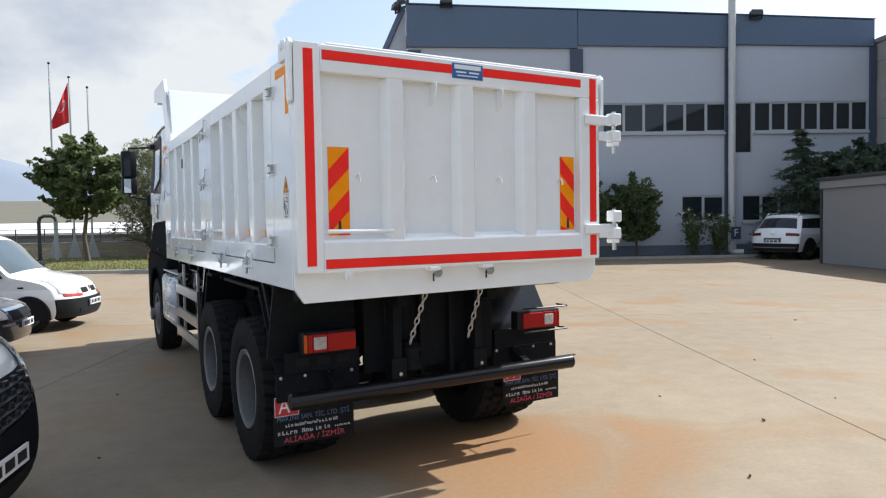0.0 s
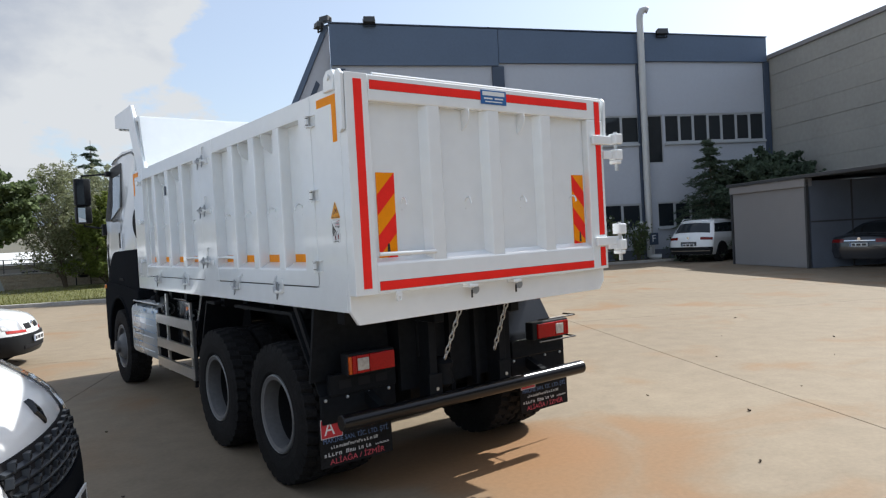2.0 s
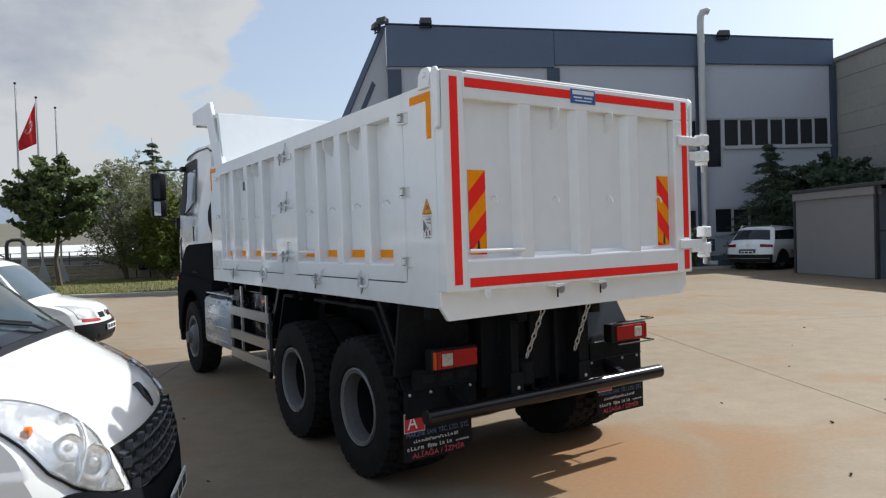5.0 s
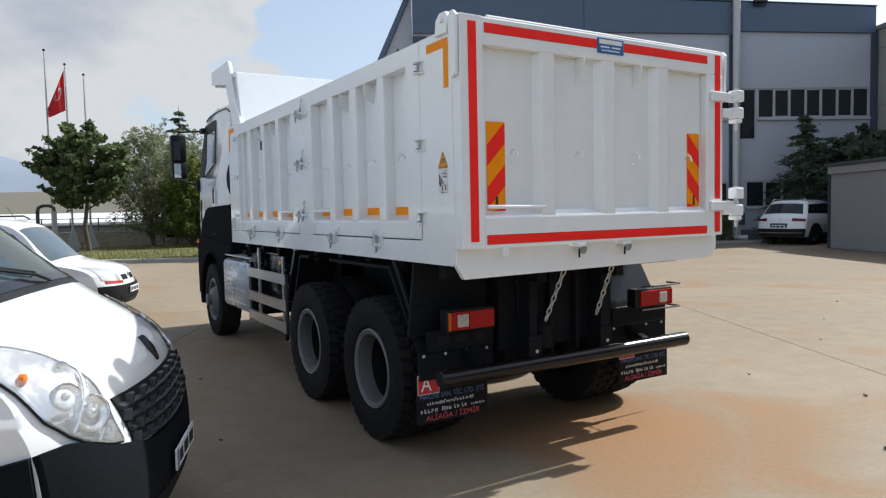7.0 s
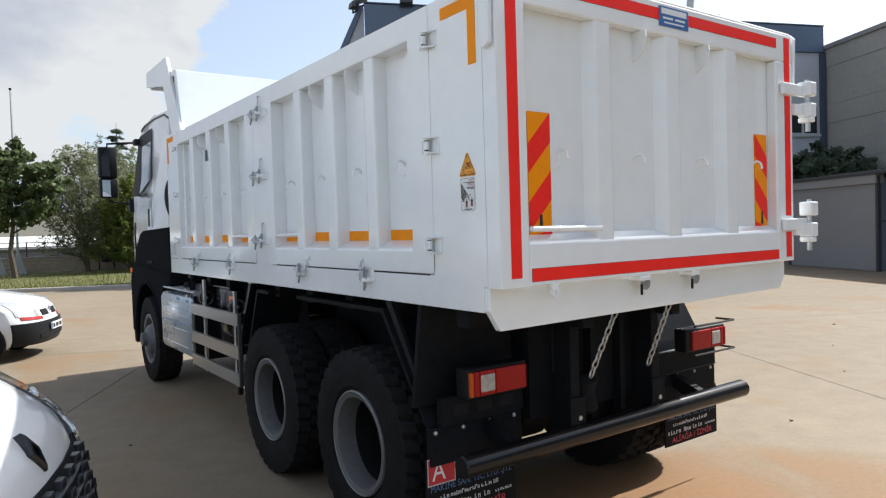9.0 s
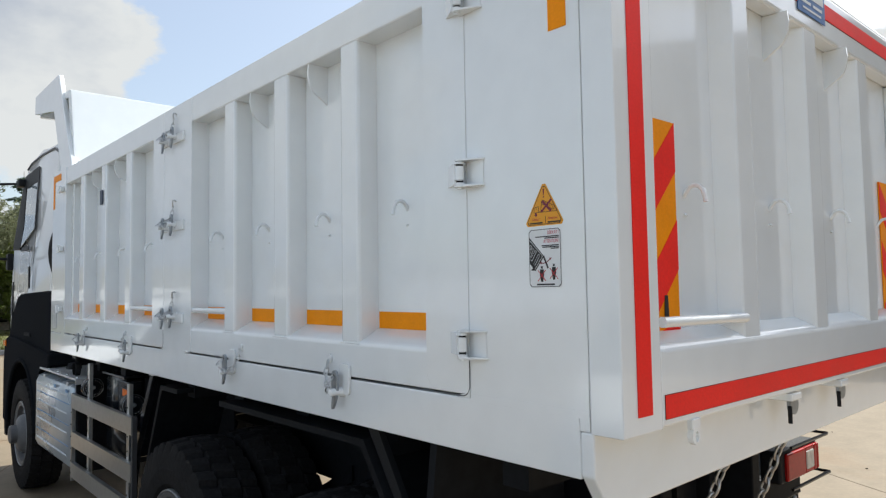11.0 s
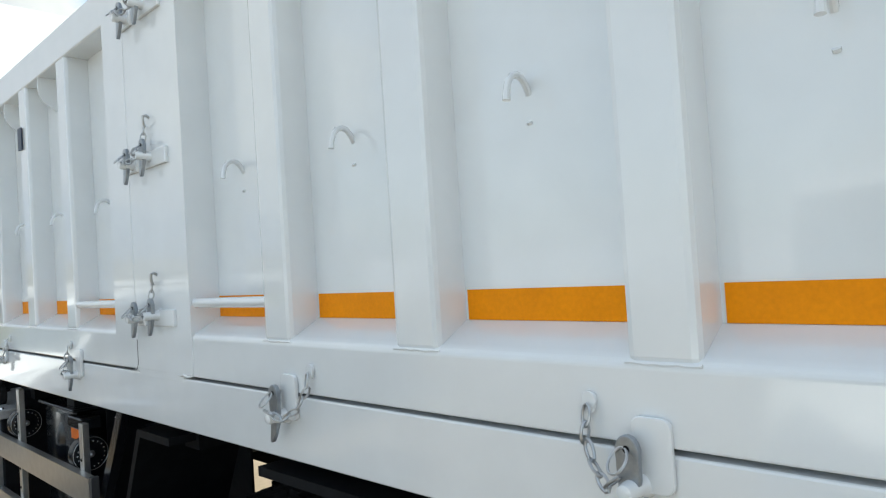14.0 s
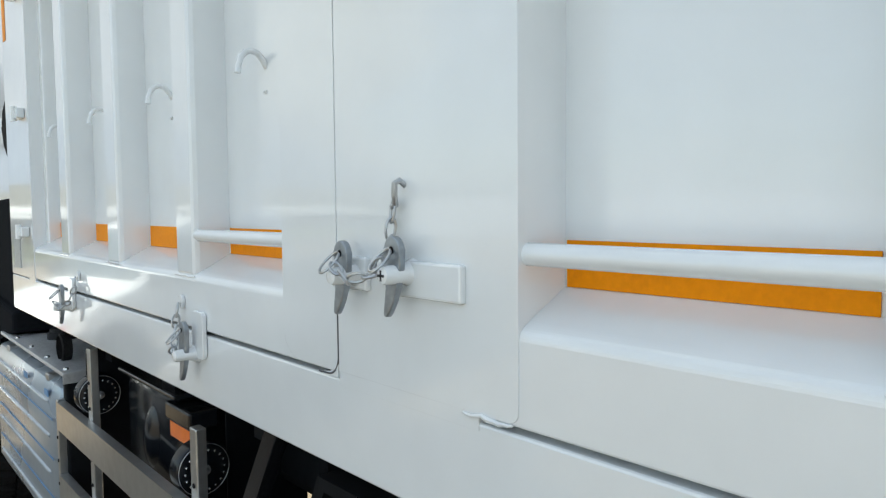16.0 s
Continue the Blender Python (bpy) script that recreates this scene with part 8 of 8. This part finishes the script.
def build_verge():
    v = thing("grass_verge", (BX, BY, 0), BROT, "mown grass verge behind a grey kerb", "grass", kind="structure")
    bm = bmesh.new()
    xs, ys = steps(-60, -8.35, 40), steps(-5.0, 24, 16)
    def fn(x, y, d):
        return Vector((x, y, 0.10 + 0.05 * noise.noise(Vector((x * 0.4, y * 0.4, 0))) - d))
    sheet(bm, fn, xs, ys, 0.3)
    part("turf", bm, M["grass"], v)
    rng = np.random.default_rng(5)
    c = np.stack([rng.uniform(-32, -8.5, 16000), -4.95 + 12 * rng.uniform(0, 1, 16000) ** 1.6, np.full(16000, 0.13)], 1)
    blades = quads("grass_blades", c, 0.07, M["grass_blade"], v, 0.14, 0, 3, np.tile([0, 0, 1.0], (16000, 1)))
    tagged(blades, kind="stuff")
    kb = thing("kerb", (BX, BY, 0), BROT, "grey concrete kerb along the grass verge", "kerb", kind="structure")
    bm = bmesh.new()
    prism(bm, [(-5.2, -0.05), (-5.19, 0.12), (-5.17, 0.14), (-5.0, 0.14), (-5.0, -0.05)], "x", 0, 0.985)
    me = None
    for k in range(50):
        if me is None:
            st = part("kerb_stone", bm, M["kerb"], kb)
            me = st.data
        else:
            st = new("kerb_stone", me)
            st.parent = kb
        st.matrix_basis = pose(-58 + k, 0, 0)


M["grass_blade"] = leaf_mat("grass blades", (0.13, 0.15, 0.035), (0.19, 0.17, 0.06))
build_verge()


def stone_wall():
    """Low rubble wall with a rail fence on it, at the far side of the verge."""
    w = thing("stone_wall", WALL_AT, WALL_RZ, "low rubble stone wall along the verge", "wall")
    bm = bmesh.new()
    box(bm, -14, 26, 0.06, 0.34, -0.3, 0.84)
    part("core", bm, M["mortar"], w)
    rng = np.random.default_rng(9)
    bm = bmesh.new()
    bmesh.ops.create_icosphere(bm, subdivisions=1, radius=0.5)
    for q in bm.verts:
        q.co *= 1 + 0.12 * math.sin(q.co.x * 9 + q.co.z * 7)
        q.co.y *= 0.6
    me = None
    z = 0.0
    for row in range(4):
        x = -13.8
        while x < 25.6:
            l = rng.uniform(0.26, 0.72)
            if me is None:
                st = part("stone", bm, M["stone"], w)
                me = st.data
            else:
                st = new("stone", me)
                st.parent = w
            st.matrix_basis = Matrix.Translation((x + l / 2, 0.07, 0.1 + row * 0.215 + rng.uniform(-0.03, 0.03))) @ Matrix.Rotation(rng.uniform(-0.3, 0.3), 4, "Y") @ Matrix.Diagonal((l * 1.12, 0.22, rng.uniform(0.22, 0.31), 1))
            x += l
    bm = bmesh.new()
    box(bm, -14, 26, 0.0, 0.42, 0.86, 0.93, 0.01)
    part("coping", bm, M["kerb"], w)
    f = thing("fence", WALL_AT, WALL_RZ, "dark metal rail fence on the stone wall", "fence")
    for k in range(27):
        bm = bmesh.new()
        box(bm, -14 + 1.5 * k, -13.94 + 1.5 * k, 0.18, 0.24, 0.932, 1.75)
        part("post", bm, M["grey_plastic"], f)
    for z in (1.2, 1.45, 1.7):
        bm = bmesh.new()
        box(bm, -14, 25.1, 0.195, 0.225, z, z + 0.035)
        part("rail", bm, M["grey_plastic"], f)


WALL_AT, WALL_RZ = (1.5, 46.0, 0.05), -14
stone_wall()


def flagpole(at, h, label):
    p = thing("flagpole", at, 0, label, "flagpole", "flagpoles")
    bm = bmesh.new()
    tube(bm, [(0, 0, 0.5), (0, 0, h * 0.5), (0, 0, h)], [0.06, 0.05, 0.032], 10)
    part("pole", bm, M["metal_grey"], p, smooth=True)
    bm = bmesh.new()
    lathe(bm, [(0.0, 0.03), (0.03, 0.07), (0.1, 0.07), (0.13, 0.02)], (0, 0, h), "z", 10)
    part("truck_cap", bm, M["plastic"], p)
    bm = bmesh.new()
    prism(bm, [(-0.38, 0.0), (0.38, 0.0), (0.07, 1.15), (-0.07, 1.15)], "y", -0.05, 0.05)
    part("base", bm, M["metal_grey"], p)
    bm = bmesh.new()
    tube(bm, [(0.05, -0.03, 1.2), (0.06, -0.04, h - 0.1)], 0.006, 4)
    part("halyard", bm, M["label_white"], p)
    return p


flagpole((0.17, 45.0, 0.08), 11.05, "tall grey flagpole on the verge")
flagpole((1.15, 45.0, 0.08), 10.35, "tall grey flagpole flying a red flag")
flagpole((2.07, 45.0, 0.08), 9.85, "tall grey flagpole on the verge")


def build_flag():
    fl = thing("flag", (1.15, 45.0, 10.2), 0, "limp red flag with a white emblem, hanging from a pole", "flag")

    def fn(u, v, d):
        # hangs down from the hoist, folded towards its fly
        x = -0.06 - 1.08 * u * (0.35 + 0.65 * v) + 0.30 * u * max(0, v - 0.75) * 3
        z = -2.30 * v - 1.0 * u * (1 - 0.55 * v)
        y = 0.16 * math.sin(7 * u + 3 * v) * u - d
        return Vector((x, y, z))
    bm = sheet(bmesh.new(), fn, steps(0, 1, 14), steps(0, 1, 14), 0.01)
    part("cloth", bm, M["flag_red"], fl, smooth=True)
    def mark(poly):
        bm = bmesh.new()
        bm.faces.new([bm.verts.new(fn(0.46 + 0.23 * a, 0.47 + 0.17 * b, 0) + Vector((0, -0.012, 0))) for a, b in poly])
        bmesh.ops.solidify(bm, geom=bm.faces[:], thickness=0.004)
        bmesh.ops.triangulate(bm, faces=bm.faces[:])
        part("emblem", bm, M["label_white"], fl)
    arc = [radians(38 + 284 * k / 20) for k in range(21)]
    mark([(math.cos(a), math.sin(a)) for a in arc] + [(0.25 + 0.78 * math.cos(a), 0.78 * math.sin(a)) for a in arc[::-1]])
    mark([(1.05 + r * math.cos(a), r * math.sin(a)) for r, a in ((0.42 if k % 2 == 0 else 0.17, math.pi + k * math.pi / 5) for k in range(10))])


build_flag()


def build_arch_post():
    p = thing("arch_post", (-0.12, 42.5, 0.08), 0, "grey arched steel post beside the wall", "post")
    for x, m in ((-0.45, "grey_plastic"), (0.35, "metal_grey")):
        bm = bmesh.new()
        box(bm, x - 0.09, x + 0.09, -0.08, 0.08, 0, 2.15, 0.015)
        part("leg", bm, M[m], p)
    bm = bmesh.new()
    tube(bm, [(-0.45, 0, 2.1), (-0.4, 0, 2.32), (-0.2, 0, 2.42), (0.1, 0, 2.42), (0.3, 0, 2.32), (0.35, 0, 2.1)], 0.09, 8)
    part("arch", bm, M["grey_plastic"], p, smooth=True)
    for at in ((9.3, 43.5, 0.1), (6.3, 44.5, 0.1)):
        b = thing("litter_bin", at, 0, "dark hanging litter bin on posts", "bin", "litter bins")
        bm = bmesh.new()
        lathe(bm, [(0.45, 0.22), (0.5, 0.27), (1.1, 0.33), (1.14, 0.35), (1.16, 0.3)], (0, 0, 0), "z", 14)
        part("bucket", bm, M["plastic"], b, smooth=True)
        for x in (-0.38, 0.38):
            bm = bmesh.new()
            tube(bm, [(x, 0, 0), (x, 0, 1.2)], 0.03, 6)
            part("post", bm, M["plastic"], b)
        bm = bmesh.new()
        tube(bm, [(-0.38, 0, 0.9), (0.38, 0, 0.9)], 0.02, 6)
        part("crossbar", bm, M["plastic"], b)


build_arch_post()


def build_far():
    w = thing("long_shed", (0, 92, -6), -6, "long low white-roofed shed beyond the yard", "building")
    bm = bmesh.new()
    box(bm, -70, 60, 0, 24, 0, 7.1)
    part("wall", bm, M["far_wall"], w)
    bm = bmesh.new()
    prism(bm, [(-0.8, 7.0), (-0.8, 7.2), (12, 8.5), (24.8, 7.2), (24.8, 7.0)], "x", -71, 61)
    part("roof", bm, M["far_roof"], w)
    for k in range(30):
        bm = bmesh.new()
        box(bm, -68 + 4.2 * k, -66.4 + 4.2 * k, -0.08, 0.0, 4.4, 6.2)
        part("window", bm, M["glass"], w)
    rng = np.random.default_rng(12)
    for k in range(16):
        x, y = rng.uniform(-260, 200), rng.uniform(240, 620)
        zz = -6 + max(0, y - 700) * 0.05
        h = thing("far_house", (x, y, zz - 1), rng.uniform(-30, 30), "small pale house far off on the plain", "house", "far houses")
        a, b, c = rng.uniform(5, 12), rng.uniform(4, 7), rng.uniform(4, 7.5)
        bm = bmesh.new()
        box(bm, -a, a, -b, b, 0, c)
        part("wall", bm, M["far_roof"], h)
        bm = bmesh.new()
        prism(bm, [(-b - 0.4, c), (0, c + 2.2), (b + 0.4, c)], "x", -a - 0.3, a + 0.3)
        part("roof", bm, M["stone"], h)
        bm = bmesh.new()
        for q in (-0.5, 0.2, 0.7):
            box(bm, a * q - 0.6, a * q + 0.6, -b - 0.05, -b, c * 0.4, c * 0.7)
        part("window", bm, M["glass"], h)
    # far ridge, its distance haze put into the slope colour
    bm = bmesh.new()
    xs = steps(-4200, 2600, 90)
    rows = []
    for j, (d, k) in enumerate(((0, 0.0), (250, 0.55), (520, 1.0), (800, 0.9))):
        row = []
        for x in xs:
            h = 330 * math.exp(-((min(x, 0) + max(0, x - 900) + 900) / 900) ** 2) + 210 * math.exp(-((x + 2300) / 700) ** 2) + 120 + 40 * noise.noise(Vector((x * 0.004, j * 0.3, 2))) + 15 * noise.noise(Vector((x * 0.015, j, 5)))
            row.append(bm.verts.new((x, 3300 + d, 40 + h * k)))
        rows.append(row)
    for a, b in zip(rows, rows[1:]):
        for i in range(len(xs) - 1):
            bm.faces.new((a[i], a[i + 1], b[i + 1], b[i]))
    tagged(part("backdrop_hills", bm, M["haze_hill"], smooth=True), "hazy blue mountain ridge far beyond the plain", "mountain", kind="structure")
    # scattered far trees and scrub
    rng = np.random.default_rng(4)
    n = 60000
    y = rng.uniform(110, 900, n)
    x = rng.uniform(-0.9, 0.9, n) * y
    keep = np.array([noise.noise(Vector((a * 0.012, b * 0.012, 3))) > (-0.12 if b < 380 else 0.1) for a, b in zip(x, y)])
    x, y = x[keep], y[keep]
    z = -6 + rng.uniform(0, 3.2, len(x)) + np.maximum(0, y - 700) * 0.05
    sc = thing("far_scrub", (0, 0, 0), 0, "scattered dark scrub and trees on the plain", "scrub", kind="stuff")
    quads("far_leaves", np.stack([x, y, z], 1), 1.5, M["leaf"], sc, 0.8, 0, 8)


M["far_roof"] = mat("white sheet roof", (0.56, 0.56, 0.55), 0.6, vary=0.1, stain=0.1)
M["far_wall"] = mat("grey shed wall", (0.17, 0.165, 0.16), 0.7, vary=0.15, stain=0.1)
# blue-grey stands in for the haze over the ridge
M["haze_hill"] = mat("slopes with haze in the colour", (0.215, 0.245, 0.295), 1.0, second=(0.18, 0.21, 0.26), grain=0.004, stain=0.001, spec=0.0)
build_far()

tree("young_linden", (1.62, 40.0, 0.1), 6.45, 2.5, 2.45, "round-headed broadleaf tree with dark green leaves", 12500, M["leaf"], 3, 0.155, lobes=50, lobe=(0.10, 0.24), lobe_z=0.5, rays=95, rise=0.3)
tree("olive_tree", (5.2, 43.0, 0.1), 7.2, 2.5, 0.9, "grey-green olive tree with several stems", 17000, M["leaf_olive"], 7, 0.11, lobe=(0.09, 0.19), lobes=70, rays=110, rise=0.9, stems=3, trunk_r=0.07, lobe_z=1.7, aspect=0.3)
tree("olive_tree", (7.6, 45.0, 0.1), 7.0, 2.8, 0.8, "grey-green olive tree with several stems", 18000, M["leaf_olive"], 17, 0.11, lobe=(0.08, 0.17), lobes=70, rays=120, rise=0.9, stems=3, trunk_r=0.07, lobe_z=1.7, aspect=0.3)
tree("shrub_tree", (7.0, 41.0, 0.1), 4.9, 1.9, 0.5, "bright green bushy tree on the verge", 20000, M["leaf_bright"], 11, 0.085, lobes=50, rays=80, rise=0.8, lobe=(0.12, 0.26), lobe_z=0.9, stems=4, trunk_r=0.05)
tree("shrub_tree", (9.3, 40.0, 0.1), 4.3, 1.9, 0.3, "bright green bushy tree on the verge", 20000, M["leaf_bright"], 13, 0.085, lobes=50, rays=80, rise=0.8, lobe=(0.12, 0.26), lobe_z=0.9, stems=4, trunk_r=0.05)
tree("olive_tree", (11.5, 44.0, 0.1), 5.6, 2.3, 1.0, "grey-green olive tree with several stems", 22000, M["leaf_olive"], 19, 0.11, lobe=(0.09, 0.19), lobes=70, rays=100, rise=0.9, stems=3, trunk_r=0.07, lobe_z=1.6, aspect=0.3)
conifer("cedar", (8.9, 54.5, 0), 10.0, 3.0, "tall open cedar rising above the other trees", 6000, 5, 0.17, 0.25, 12, 0.05)


def plants_at_hall():
    p = site(17.9, -2.2)
    conifer("spruce", (p.x, p.y, 0), 5.9, 2.35, "dark spruce in front of the hall", 15000, 21, 0.11, 0.04, 19)
    p = site(20.3, -3.2)
    tree("low_cedar", (p.x, p.y, 0), 5.0, 2.7, 1.2, "spreading dark cedar behind the shutter bay", 22000, M["needle"], 23, 0.12, lobes=50, trunk_r=0.1, rays=80, rise=0.1, lobe_z=0.4)
    p = site(10.55, -1.3)
    tree("garden_tree", (p.x, p.y, 0), 4.0, 1.45, 1.0, "dense dark green garden tree against the hall", 9000, M["leaf"], 31, 0.09, lobes=30, rays=60, trunk_r=0.06)
    p = site(8.3, -1.2)
    tree("garden_tree", (p.x, p.y, 0), 4.2, 1.3, 0.9, "dense dark green garden tree against the hall", 8000, M["leaf"], 37, 0.09, lobes=26, rays=60, trunk_r=0.06)
    for lx, h, s in ((13.3, 2.2, 1), (14.45, 2.0, 2)):
        p = site(lx, -1.2)
        rose_bush("rose_bush", (p.x, p.y, 0), h, 0.62, s)
    b = thing("planting_kerb", (BX, BY, 0), BROT, "low grey kerb round the planting bed at the hall", "kerb", kind="structure")
    bm = bmesh.new()
    box(bm, 2, 16.4, -1.95, -1.8, 0.0, 0.13, 0.01)
    part("kerb_edge", bm, M["kerb"], b)
    bm = bmesh.new()
    box(bm, 2, 16.4, -1.8, -0.15, 0.0, 0.08)
    part("bed", bm, M["soil"], b)


M["soil"] = mat("dark garden soil", (0.06, 0.045, 0.03), 0.95, vary=0.4, grain=20, bump=0.5, bump_scale=20)
plants_at_hall()


def litter():
    """A few dry leaves and specks on the concrete."""
    rng = np.random.default_rng(2)
    for x, y in [(5.48, 5.11), (7.89, 5.73), (4.3, 3.2), (6.9, 4.1), (8.4, 3.6), (9.5, 6.6), (3.9, 2.4), (5.2, 2.6), (-0.2, 7.2), (0.3, 6.2), (0.6, 8.4), (11.5, 7.5), (6.2, 7.3), (7.2, 3.1), (8.9, 4.6), (5.6, 4.0), (10.3, 5.2)]:
        l = thing("dry_leaf", (x, y, 0), rng.uniform(0, 360), "small curled dry leaf lying on the concrete", "leaf", "fallen leaves")
        bm = bmesh.new()
        s = rng.uniform(0.012, 0.026)
        sheet(bm, lambda u, v, d: Vector((s * u, s * 0.5 * v * (1 - u * u * 0.8), 0.003 + s * 0.5 * v * v + s * 0.3 * u * u - d)), steps(-1, 1, 4), steps(-1, 1, 4), 0.0015)
        part("blade", bm, M["bark"], l)


litter()

build_slabs()
